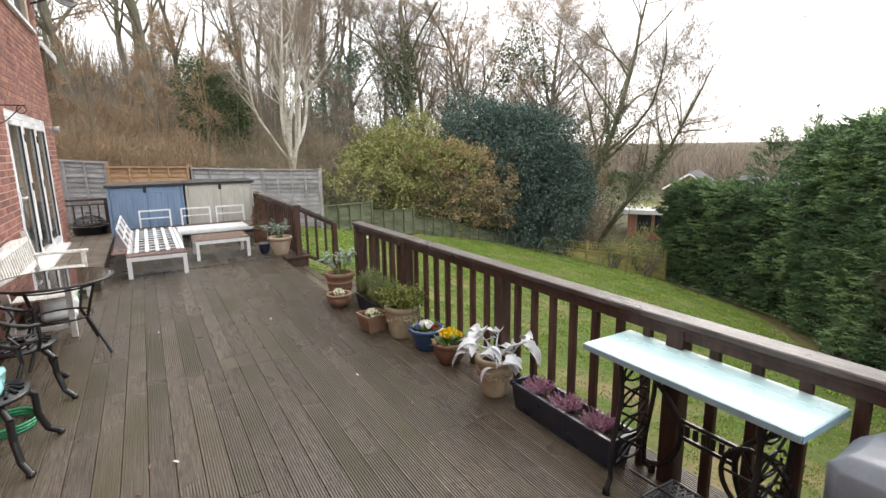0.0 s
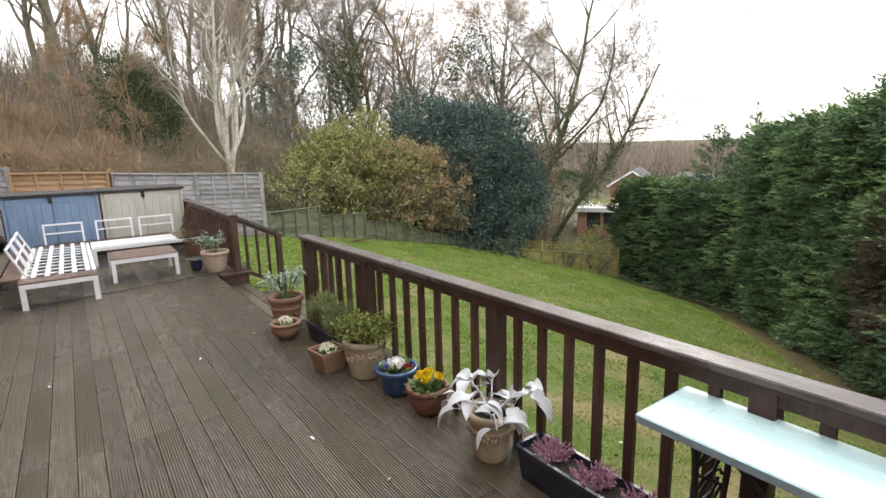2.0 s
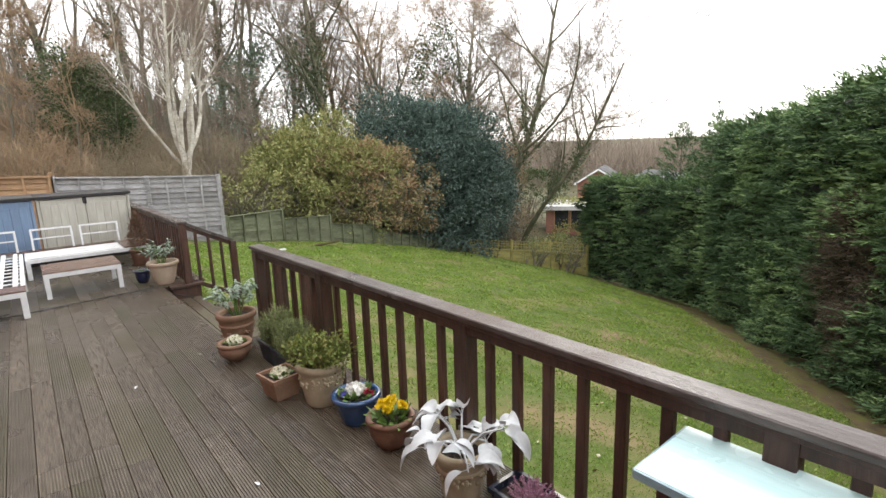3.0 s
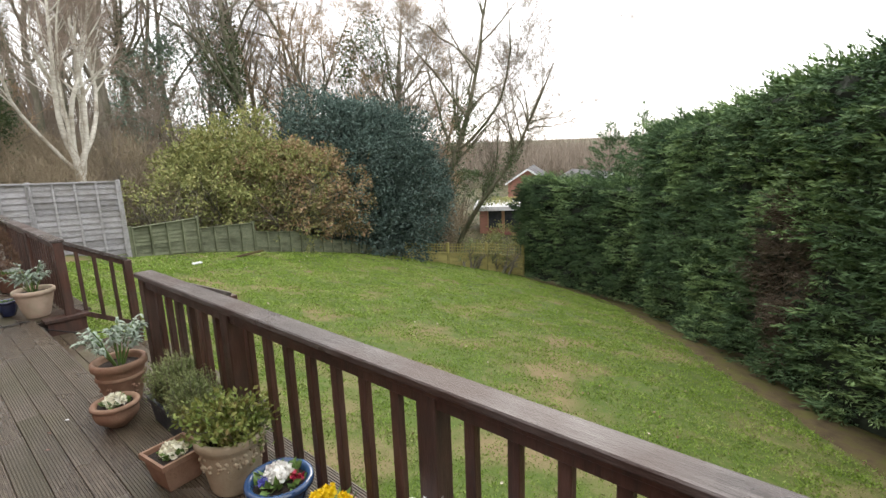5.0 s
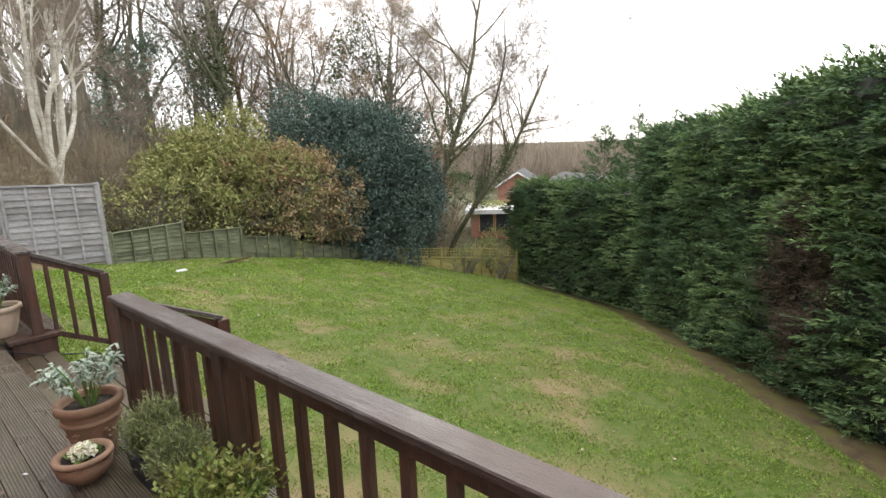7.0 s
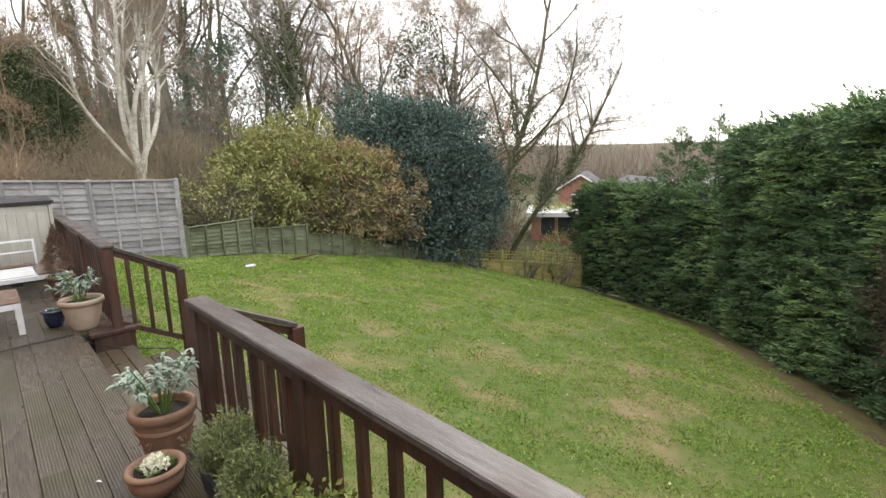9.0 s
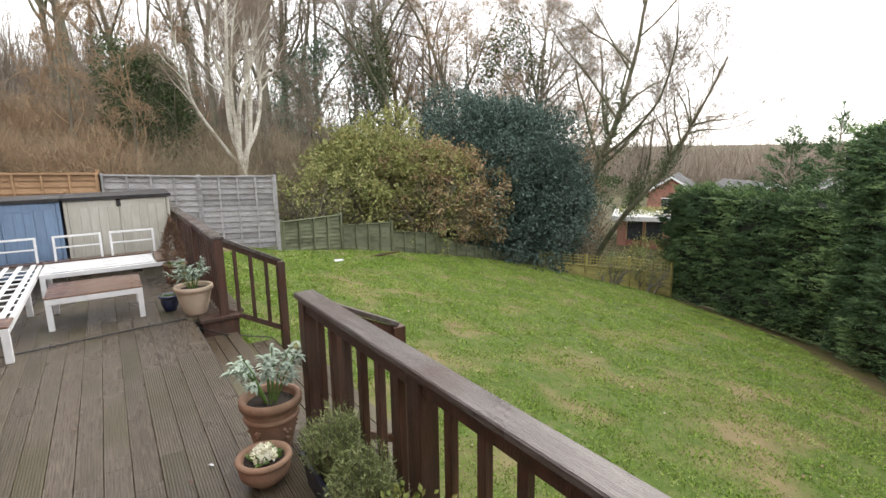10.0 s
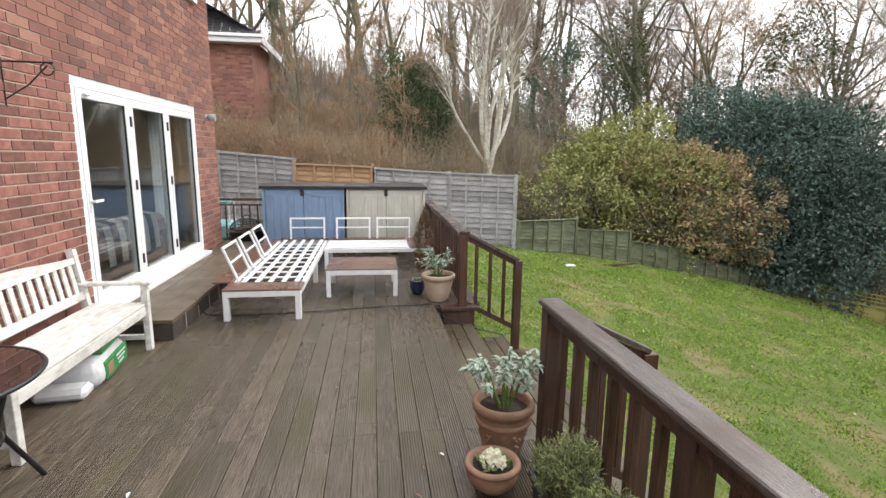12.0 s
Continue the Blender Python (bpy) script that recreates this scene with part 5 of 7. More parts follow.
def leaf_tuft(s, x, y, z, r, n, length, width, m, seed, up=0.7, name="foliage", spread=0.5):
    rr = np.random.default_rng(seed)
    a = rr.random(n) * 2 * np.pi
    q = np.sqrt(rr.random(n)) * r
    pos = np.stack([x + q * np.cos(a), y + q * np.sin(a), np.full(n, z)], 1)
    nr = np.stack([np.cos(a), np.sin(a), np.full(n, up)], 1)
    part(name, leaves(name, pos, nr, length, width, m, 0, spread, seed), m, s)


def woody(s, x, y, z, r, h, stems, leaf_n, length, width, m, seed, bark=None, spread=0.05, shape=1.0):
    """A small bush: stems and many leaves along them."""
    rr = np.random.default_rng(seed)
    segs, P, N = [], [], []
    for k in range(stems):
        a = rr.random() * 2 * np.pi
        e = r * math.sqrt(rr.random()) * shape
        top = np.array([x + e * math.cos(a), y + e * math.sin(a), z + h * rr.uniform(0.55, 1.0) * (1.05 - 0.35 * (e / r) ** 2)])
        b = np.array([x + 0.15 * e * math.cos(a), y + 0.15 * e * math.sin(a), z])
        mid = (b + top) / 2 + rr.normal(size=3) * r * 0.12
        segs += [(b, mid, 0.006, 0.004), (mid, top, 0.004, 0.002)]
        for j in range(leaf_n):
            u = rr.uniform(0.2, 1.0)
            p = (b + (mid - b) * u * 2) if u < 0.5 else (mid + (top - mid) * (u - 0.5) * 2)
            P.append(p + rr.normal(size=3) * spread)
            d = (top - b) / np.linalg.norm(top - b)
            N.append(d * 0.8 + rr.normal(size=3) * 0.4)
    part("stem", tubes(segs, "stem", bark or M_bark, 0.02), bark or M_bark, s)
    part("foliage", leaves("foliage", np.array(P), np.array(N), length, width, m, 0, 0.5, seed), m, s)


def big_leaf(bm, base, tip, width, curl=0.25):
    """One broad leaf with a midrib fold, from base to tip."""
    base, tip = Vector(base), Vector(tip)
    d = tip - base
    side = d.cross(Vector((0, 0, 1)))
    side = side.normalized() if side.length > 1e-4 else Vector((1, 0, 0))
    upv = side.cross(d).normalized()
    rows = []
    for i in range(6):
        u = i / 5
        w = width * (math.sin(math.pi * (0.06 + 0.92 * u) ** 0.9)) * 0.5
        c = base + d * u + upv * (curl * d.length * math.sin(math.pi * u) * 0.5)
        rows.append([bm.verts.new(c + side * w * k + upv * abs(k) * w * 0.35) for k in (-1, -0.5, 0, 0.5, 1)])
    for a, b in zip(rows, rows[1:]):
        for j in range(4):
            bm.faces.new((a[j], a[j + 1], b[j + 1], b[j]))


def leafy(s, x, y, z, r, h, n, L, W, m, seed, droop=0.3, stems=9, stem_m=None):
    rr = random.Random(seed)
    segs = []
    for k in range(stems):
        a = 2 * math.pi * k / stems + rr.uniform(-0.3, 0.3)
        e = r * rr.uniform(0.35, 1.0)
        top = Vector((x + e * math.cos(a), y + e * math.sin(a), z + h * rr.uniform(0.5, 1.0)))
        b = Vector((x + 0.03 * math.cos(a), y + 0.03 * math.sin(a), z))
        mid = (b + top) / 2 + Vector((0, 0, 0.05))
        segs += [(b, mid, 0.006, 0.005), (mid, top, 0.005, 0.003)]
        for j in range(n):
            u = rr.uniform(0.45, 1.0) if j else 1.0
            p = b.lerp(mid, u * 2) if u < 0.5 else mid.lerp(top, (u - 0.5) * 2)
            aa = a + rr.uniform(-1.6, 1.6)
            d = Vector((math.cos(aa), math.sin(aa), rr.uniform(-0.5, 0.7) - droop)).normalized()
            bm = bmesh.new()
            big_leaf(bm, p, p + d * L * rr.uniform(0.6, 1.15), W * rr.uniform(0.7, 1.1), rr.uniform(0.1, 0.45))
            part("leaf", bm, m, s, smooth=True)
    part("stem", tubes(segs, "stem", stem_m or m, 0.02), stem_m or m, s)


def silver_plant(s, z):
    """Sprawling stems that end in tufts of broad, drooping, felted leaves on stalks."""
    rr = random.Random(41)
    segs = []
    for k in range(9):
        a = 2 * math.pi * k / 9 + rr.uniform(-0.25, 0.25)
        e, up = rr.uniform(0.10, 0.25), rr.uniform(0.0, 0.20)
        root, top = Vector((0.02 * math.cos(a), 0.02 * math.sin(a), z)), Vector((e * math.cos(a), e * math.sin(a), z + up))
        mid = (root + top) / 2 + Vector((0, 0, 0.04))
        segs += [(root, mid, 0.008, 0.007), (mid, top, 0.007, 0.005)]
        for j in range(5):
            b = a + rr.uniform(-1.9, 1.9)
            lift = rr.uniform(-0.9, 0.15) if j < 4 else rr.uniform(0.3, 0.9)
            d = Vector((math.cos(b), math.sin(b), lift)).normalized()
            p = top.lerp(mid, rr.uniform(0, 0.45))
            q = p + (d + Vector((0, 0, 0.6))).normalized() * rr.uniform(0.03, 0.06)
            segs.append((p, q, 0.003, 0.0025))
            L, w = rr.uniform(0.09, 0.145), rr.uniform(0.070, 0.100)
            bm = bmesh.new()
            side = d.cross(Vector((rr.uniform(-0.3, 0.3), rr.uniform(-0.3, 0.3), 1))).normalized()
            nrm = side.cross(d).normalized()
            rows = []
            for i in range(9):
                u = i / 8
                h = w * (math.sin(math.pi * u ** 0.75) ** 0.65 if 0 < u < 1 else 0.03) * 0.5
                c = q + d * L * u + nrm * L * 0.16 * math.sin(math.pi * u) - Vector((0, 0, 0.35 * L * u * u))
                rows.append([bm.verts.new(c + side * h * t + nrm * (abs(t) * h * 0.4 + 0.002 * math.sin(7 * u + 3 * t))) for t in (-1, -0.55, 0, 0.55, 1)])
            for ra, rb in zip(rows, rows[1:]):
                for i in range(4):
                    bm.faces.new((ra[i], ra[i + 1], rb[i + 1], rb[i]))
            part("leaf", bm, M_dusty, s, smooth=True)
    part("stem", tubes(segs, "stem", M_dusty, 0.02), M_dusty, s)


def trough(name, x0, x1, y0, y1, h, label):
    s = thing(name, (x0 + x1) / 2, y0, 0.0, label, "planter", "pots along the railing")
    w, L = (x1 - x0) / 2, y1 - y0
    bm = bmesh.new()
    def ring(wx, l0, l1, z):
        return [bm.verts.new(c) for c in ((-wx, l0, z), (wx, l0, z), (wx, l1, z), (-wx, l1, z))]
    rs = [ring(w * 0.82, 0.03, L - 0.03, 0.0), ring(w * 0.97, 0.004, L - 0.004, h - 0.03), ring(w + 0.008, -0.008, L + 0.008, h - 0.028), ring(w + 0.008, -0.008, L + 0.008, h),
          ring(w - 0.012, 0.012, L - 0.012, h), ring(w - 0.02, 0.02, L - 0.02, h - 0.05)]
    bm.faces.new(rs[0][::-1])
    for a, b in zip(rs, rs[1:]):
        for i in range(4):
            bm.faces.new((a[i], a[(i + 1) % 4], b[(i + 1) % 4], b[i]))
    part("body", bm, M_blackplastic, s)
    bm = bmesh.new()
    bmesh.ops.create_grid(bm, x_segments=8, y_segments=40, size=0.5)
    for v in bm.verts:
        v.co = Vector((v.co.x * 2 * (w - 0.018), L / 2 + v.co.y * (L - 0.036), h - 0.035 + 0.012 * noise.noise(v.co * 40)))
    part("soil", bm, M_soil, s, "dark damp potting soil")
    return s


def potted_plants():
    s = pot("terracotta_pot", 1.66, 3.92, 0.165, 0.34, M_terra, "terracotta pot with a grey-green sage bush", foot=0.66)
    relief(s, 0.145, 0.09, 0.17, M_terra, 5)
    leafy(s, 0, 0, 0.29, 0.25, 0.34, 24, 0.066, 0.026, M_sage, 5, 0.15, 16, M_leafgreen)
    s = pot("terracotta_bowl", 1.52, 3.58, 0.13, 0.17, M_terra, "small round terracotta pot with cream primroses", band=False, foot=0.5, belly=0.03)
    leaf_tuft(s, 0, 0, 0.15, 0.05, 40, 0.06, 0.03, M_leafgreen, 3)
    flower_head(s, 0, 0, 0.165, 0.062, M_petalcream, 46, 3)
    s = trough("shrub_trough", 1.69, 1.88, 2.66, 3.46, 0.18, "long dark plastic trough with rosemary-like shrubs")
    woody(s, 0.0, 0.18, 0.15, 0.16, 0.36, 120, 70, 0.032, 0.0055, M_rosemary, 11, spread=0.016)
    woody(s, 0.0, 0.56, 0.15, 0.16, 0.38, 120, 70, 0.032, 0.0055, M_rosemary, 12, spread=0.016)
    s = thing("square_terracotta_pot", 1.55, 2.62, 0.0, "square terracotta pot with cream primroses", "plant pot", "pots along the railing", 8)
    bm = bmesh.new()
    rs = []
    for r, z in ((0.085, 0), (0.09, 0.01), (0.115, 0.15), (0.128, 0.155), (0.128, 0.185), (0.112, 0.185), (0.108, 0.155)):
        rs.append([bm.verts.new((a * r, b * r, z)) for a, b in ((-1, -1), (1, -1), (1, 1), (-1, 1))])
    bm.faces.new(rs[0][::-1])
    for a, b in zip(rs, rs[1:]):
        for i in range(4):
            bm.faces.new((a[i], a[(i + 1) % 4], b[(i + 1) % 4], b[i]))
    part("body", bm, M_terra, s)
    part("soil", boxes((-0.107, 0.107, -0.107, 0.107, 0.13, 0.158), bev=0), M_soil, s)
    leaf_tuft(s, 0, 0, 0.155, 0.05, 34, 0.06, 0.03, M_leafgreen, 4)
    flower_head(s, 0, 0, 0.17, 0.06, M_petalcream, 42, 4)
    s = pot("stoneware_pot", 1.75, 2.32, 0.165, 0.32, M_sand, "sand-coloured pot with moulded leaves and a glossy green shrub", band=False, foot=0.78)
    relief(s, 0.158, 0.16, 0.24, M_sand, 22)
    woody(s, 0, 0, 0.27, 0.26, 0.24, 90, 34, 0.036, 0.021, M_shrub, 21, spread=0.025)
    s = pot("blue_pot", 1.79, 1.90, 0.15, 0.205, M_bluepot, "blue glazed pot with white, red and violet primroses", band=False, foot=0.68)
    part("motif", boxes((-0.115, -0.109, -0.03, 0.03, 0.05, 0.11), bev=0.002), M_galv, s, "pale diamond pattern")
    leaf_tuft(s, 0, 0, 0.18, 0.09, 70, 0.07, 0.035, M_leafgreen, 6)
    flower_head(s, 0.01, 0.02, 0.2, 0.062, M_petalwhite, 44, 6)
    flower_head(s, 0.06, -0.07, 0.21, 0.018, M_petalred, 10, 7)
    flower_head(s, -0.08, 0.02, 0.21, 0.018, M_petalblue, 10, 8)
    s = pot("dark_terracotta_pot", 1.80, 1.50, 0.135, 0.20, M_terradark, "rounded brown terracotta pot with yellow pansies", band=False, foot=0.6, belly=0.018)
    leaf_tuft(s, 0, 0, 0.17, 0.08, 70, 0.10, 0.04, M_leafgreen, 9, 0.5)
    for i, (fx, fy, fz) in enumerate(((-0.03, -0.03, 0.26), (0.04, 0.03, 0.27), (0.0, 0.06, 0.25), (0.05, -0.05, 0.26), (-0.04, 0.03, 0.27), (0.01, -0.01, 0.285))):
        part("stem", tubes([((0, 0, 0.17), (fx, fy, fz), 0.003, 0.003)], "stem", M_leafgreen), M_leafgreen, s)
        flower_head(s, fx, fy, fz, 0.026, M_petalyellow, 14, 30 + i)
    s = pot("stoneware_pot", 1.80, 0.84, 0.13, 0.30, M_sand, "sand-coloured pot with a large silver-leaved plant", foot=0.75)
    relief(s, 0.128, 0.14, 0.2, M_sand, 12, 5)
    silver_plant(s, 0.27)
    s = trough("heather_trough", 1.77, 1.97, -0.30, 0.60, 0.20, "long navy plastic trough with purple heathers")
    for i, y in enumerate((0.18, 0.45, 0.72)):
        rr = np.random.default_rng(50 + i)
        n = 70
        segs, P, N = [], [], []
        for k in range(n):
            a, e = rr.random() * 6.28, 0.09 * math.sqrt(rr.random())
            tip = np.array([e * 1.4 * math.cos(a), y + e * 1.4 * math.sin(a), 0.17 + rr.uniform(0.03, 0.075)])
            base = np.array([e * 0.5 * math.cos(a), y + e * 0.5 * math.sin(a), 0.165])
            segs.append((base, tip, 0.003, 0.003))
            for j in range(22):
                P.append(base + (tip - base) * (0.2 + 0.8 * j / 22))
                N.append(rr.normal(size=3) * 0.9 + (tip - base) / 0.15)
        hn = part("heather", leaves("heather", np.array(P), np.array(N), 0.016, 0.007, M_heather, 0, 0.6, 60 + i), M_heather, s, "purple-pink heather clump")
        part("stem", tubes(segs, "stem", M_heather, 0.001), M_heather, hn)
    s = pot("pale_terracotta_pot", 1.68, 7.20, 0.19, 0.33, M_pinkpot, "pale terracotta pot with a grey-green sage bush", foot=0.62, band=False)
    leafy(s, 0, 0, 0.28, 0.25, 0.34, 16, 0.095, 0.026, M_sage, 15, 0.1, 14, M_leafgreen)
    s = pot("navy_glazed_pot", 1.45, 7.50, 0.095, 0.19, M_navypot, "small navy glazed pot with pale succulents", foot=0.7, band=False, belly=0.01)
    leaf_tuft(s, 0, 0, 0.165, 0.06, 50, 0.04, 0.022, M_leafgreen, 19)
    s = pot("brown_pot", 1.68, 9.0, 0.15, 0.28, M_terradark, "dark pot with a brown dying conifer, beside the railing", foot=0.8, band=False)
    P, N = clumps((0, 0, 0.56), (0.15, 0.15, 0.34), 160, 14, 77, 0.02, -0.9, 0.1)
    P[:, :2] *= (1 - np.clip((P[:, 2:3] - 0.35) / 0.75, 0, 0.85))
    part("crown", leaves("crown", P, N + np.array([0, 0, 0.8]), 0.05, 0.012, M_drybrown, 0, 0.4, 77), M_drybrown, s)
    leaf_tuft(s, 0, -0.08, 0.26, 0.09, 60, 0.07, 0.03, M_leafgreen, 23)


potted_plants()


def fire_pit():
    s = thing("fire_pit", -1.40, 10.72, 0.0, "black steel fire pit with a mesh dome lid beyond the step", "fire pit")
    part("bowl", lathe([(0.001, 0.13), (0.22, 0.14), (0.29, 0.20), (0.315, 0.36), (0.35, 0.365), (0.35, 0.38), (0.30, 0.385), (0.27, 0.22), (0.001, 0.16)], 32), M_black, s, smooth=True)
    for i in range(3):
        a = i * 2.094 + 0.4
        part("leg", tubes([((0.27 * math.cos(a), 0.27 * math.sin(a), 0.30), (0.31 * math.cos(a), 0.31 * math.sin(a), 0.0), 0.016, 0.014)], "leg", M_black, 0.001), M_black, s)
    dome = lambda u, a: (0.29 * math.cos(u) * math.cos(a), 0.29 * math.cos(u) * math.sin(a), 0.39 + 0.20 * math.sin(u))
    segs = []
    for k in range(24):
        a = k * math.pi / 12
        segs += [(dome(i * 0.26, a), dome((i + 1) * 0.26, a), 0.005, 0.005) for i in range(6)]
    for i in range(5):
        segs += [(dome(i * 0.28, k * math.pi / 12), dome(i * 0.28, (k + 1) * math.pi / 12), 0.006, 0.006) for k in range(24)]
    part("mesh_lid", tubes(segs, "mesh_lid", M_black, 0.001), M_black, s)
    part("handle", tubes([((-0.06, 0, 0.585), (-0.04, 0, 0.64), 0.008, 0.008), ((-0.04, 0, 0.64), (0.04, 0, 0.64), 0.012, 0.012), ((0.04, 0, 0.64), (0.06, 0, 0.585), 0.008, 0.008)], "handle", M_woodtop, 0.001), M_woodtop, s)
    part("log", tubes([((-0.2, -0.05, 0.38), (0.2, 0.06, 0.40), 0.04, 0.035)], "log", M_woodtop, 0.001), M_woodtop, s)


fire_pit()
c = thing("toy_car", -2.27, 12.35, -0.10, "child's pale teal ride-on plastic car by the back fence", "toy car")
part("body", boxes((-0.25, 0.25, -0.4, 0.4, 0.08, 0.42), bev=0.05), M_teal, c)
part("roof", boxes((-0.22, 0.22, -0.24, 0.26, 0.82, 0.90), bev=0.03), M_teal, c)
for xx in (-0.2, 0.17):
    for yy in (-0.22, 0.2):
        part("pillar", boxes((xx, xx + 0.03, yy, yy + 0.04, 0.4, 0.83)), M_upvc, c)
for xx in (-0.24, 0.18):
    for yy in (-0.28, 0.28):
        w = part("wheel", lathe([(0.001, -0.03), (0.11, -0.03), (0.12, 0.0), (0.11, 0.03), (0.001, 0.03)], 20), M_black, c)
        w.location, w.rotation_euler = (xx + 0.03, yy, 0.12), (0, radians(90), 0)

cable = thing("cable", 0.0, 6.98, 0.0, "thin black cable lying across the deck", "cable")
pts = [(-1.0, -0.25, 0.21), (-0.97, -0.2, 0.1), (-0.93, -0.18, 0.012), (-0.6, -0.22, 0.008), (-0.1, -0.2, 0.008), (0.5, -0.12, 0.008), (1.1, -0.02, 0.008), (1.55, 0.02, 0.008), (1.68, -0.12, -0.1), (1.9, -0.3, -0.16), (2.4, -0.2, -0.33), (2.6, 0.1, -0.6)]
part("flex", tubes([(a, b, 0.007, 0.007) for a, b in zip(pts, pts[1:])], "flex", M_black, 0.001), M_black, cable)
st = thing("plastic_scrap", 5.92, 13.38, gz(5.92, 13.38), "small white plastic scrap lying on the grass", "litter")
part("body", boxes((-0.14, 0.12, -0.07, 0.09, 0.0, 0.05), bev=0.02), M_bagwhite, st)
pk = thing("fallen_plank", 7.6, 14.55, gz(7.6, 14.5), "old plank lying along the foot of the green fence", "plank", rz=12)
part("body", boxes((-0.9, 0.9, -0.06, 0.06, 0.0, 0.05)), M_bed, pk)

# ---------- hedge ----------
HEDGE_TOP = [-0.35, -0.25, -0.15, -0.1]
TALL_TOP = [1.9, 2.25, 2.75, 3.1, 3.3]


def hedge(name, foot, tops, label, count, seed, lean=0.25, depth=1.6):
    r = np.random.default_rng(seed)
    pts = np.array(foot, float)
    seg = np.linalg.norm(np.diff(pts, axis=0), axis=1)
    cum = np.concatenate([[0], np.cumsum(seg)])
    t = tagged(new(name), label, "hedge")
    t.location = (pts[0, 0], pts[0, 1], 0)
    o = np.array([pts[0, 0], pts[0, 1], 0])

    def place(s, u, dep):
        x, y = np.interp(s, cum, pts[:, 0]), np.interp(s, cum, pts[:, 1])
        k = np.clip(np.searchsorted(cum, s) - 1, 0, len(seg) - 1)
        d = np.diff(pts, axis=0)[k] / seg[k][:, None]
        n = np.stack([d[:, 1], -d[:, 0]], 1)
        base = np.array([gz(a, b) for a, b in zip(x, y)])
        top = np.interp(s, cum, tops)
        z = base + (top - base) * u
        bulge = np.array([0.30 * noise.noise((a * 0.6, c * 0.9, seed)) + 0.36 * noise.noise((a * 0.9, c * 3.0, seed + 4)) + 0.10 * noise.noise((a * 3, c * 8, seed)) for a, c in zip(s, z)])
        off = bulge - lean * u - dep - 0.25 * (1 - u) ** 4
        return np.stack([x + n[:, 0] * off, y + n[:, 1] * off, z], 1), np.concatenate([n, np.zeros((len(s), 1))], 1)

    nf = int(count * 0.74)
    s = r.random(count) * cum[-1]
    u = np.concatenate([0.01 + 0.99 * r.random(nf) ** 0.9, np.full(count - nf, 1.0)])
    dep = np.concatenate([np.abs(r.normal(size=nf)) * 0.05, r.random(count - nf) * depth])
    p, n = place(s, u, dep)
    topm = np.arange(count) >= nf
    jag = np.array([0.34 * noise.noise((a * 1.9, b * 1.9, 2.0)) for a, b in p[:, :2]])
    p[:, 2] += topm * (jag + np.abs(r.normal(size=count)) * 0.16)
    ax = n.copy()
    ax[:, 2] = np.where(topm, 0.9, 0.05)
    k = 24
    out = np.where(topm, 0.0, np.abs(r.normal(size=count)) * 0.13)
    p[:, :2] += n[:, :2] * out[:, None]
    P, A = np.repeat(p, k, 0), np.repeat(ax, k, 0)
    side = np.stack([-A[:, 1], A[:, 0], 0 * A[:, 0]], 1)
    way = np.repeat(r.uniform(-1.1, 1.1, count), k)[:, None]
    A = A * 0.8 + side * way
    A[:, 2] += np.repeat(r.uniform(-0.12, 0.30, count), k)
    A /= np.linalg.norm(A, axis=1, keepdims=True)
    u = np.tile(np.linspace(0, 1, k), count)[:, None]
    reach = np.repeat(r.uniform(0.26, 0.50, count), k)[:, None]
    across = np.stack([-A[:, 1], A[:, 0], 0 * A[:, 0]], 1)
    fan = r.uniform(-1, 1, (len(P), 1)) * (1.05 - u)
    P = P + A * (u - 0.4) * reach + across * fan * reach * 0.42 + r.normal(size=P.shape) * np.array([0.02, 0.02, 0.014])
    P[:, 2] -= 0.10 * (fan[:, 0] ** 2 + u[:, 0] ** 2) * reach[:, 0]
    A = A + across * fan * 1.1
    # bough ends in patches, more often on top, take the paler green
    outer = np.repeat(np.array([noise.noise((a * 0.45, b * 0.45, c * 0.5)) for a, b, c in p]) + r.normal(size=count) * 0.22 + 0.25 * topm > 0.16, k) & (u[:, 0] > 0.35)
    near = np.hypot(P[:, 0] - 11.9, P[:, 1] - 1.3) + 0.6 * np.abs(P[:, 2] + 0.9)
    dead = near < 0.9 + 0.5 * r.random(len(P))
    if dead.any():
        part("dead_sprays", leaves("dead_sprays", P[dead] - o, A[dead], 0.13, 0.02, M_hedgedead, 0.1, 0.45, seed, A[dead]), M_hedgedead, t, "bare brown dead sprays")
    P, A, outer = P[~dead], A[~dead], outer[~dead]
    part("young_sprays", leaves("young_sprays", P[outer] - o, A[outer], 0.115, 0.030, M_hedgetip, 0.05, 0.22, seed + 2, A[outer]), M_hedgetip, t, "paler green outer sprays")
    P, A = P[~outer], A[~outer]
    part("foliage", leaves("foliage", P - o, A, 0.12, 0.032, M_hedge, 0.1, 0.28, seed + 1, A), M_hedge, t)
    # added sheet behind the sprays, its near-black colour standing in for inner shade
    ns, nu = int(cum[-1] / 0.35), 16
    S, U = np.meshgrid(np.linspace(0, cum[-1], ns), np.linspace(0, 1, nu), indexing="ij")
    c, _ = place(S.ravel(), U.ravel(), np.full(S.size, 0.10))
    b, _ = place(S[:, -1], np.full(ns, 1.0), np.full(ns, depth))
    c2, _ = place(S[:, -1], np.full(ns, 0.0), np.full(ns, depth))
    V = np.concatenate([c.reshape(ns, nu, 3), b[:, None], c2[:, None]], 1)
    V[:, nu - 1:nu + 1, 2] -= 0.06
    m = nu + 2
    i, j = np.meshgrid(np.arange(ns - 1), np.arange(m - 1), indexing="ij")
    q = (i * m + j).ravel()
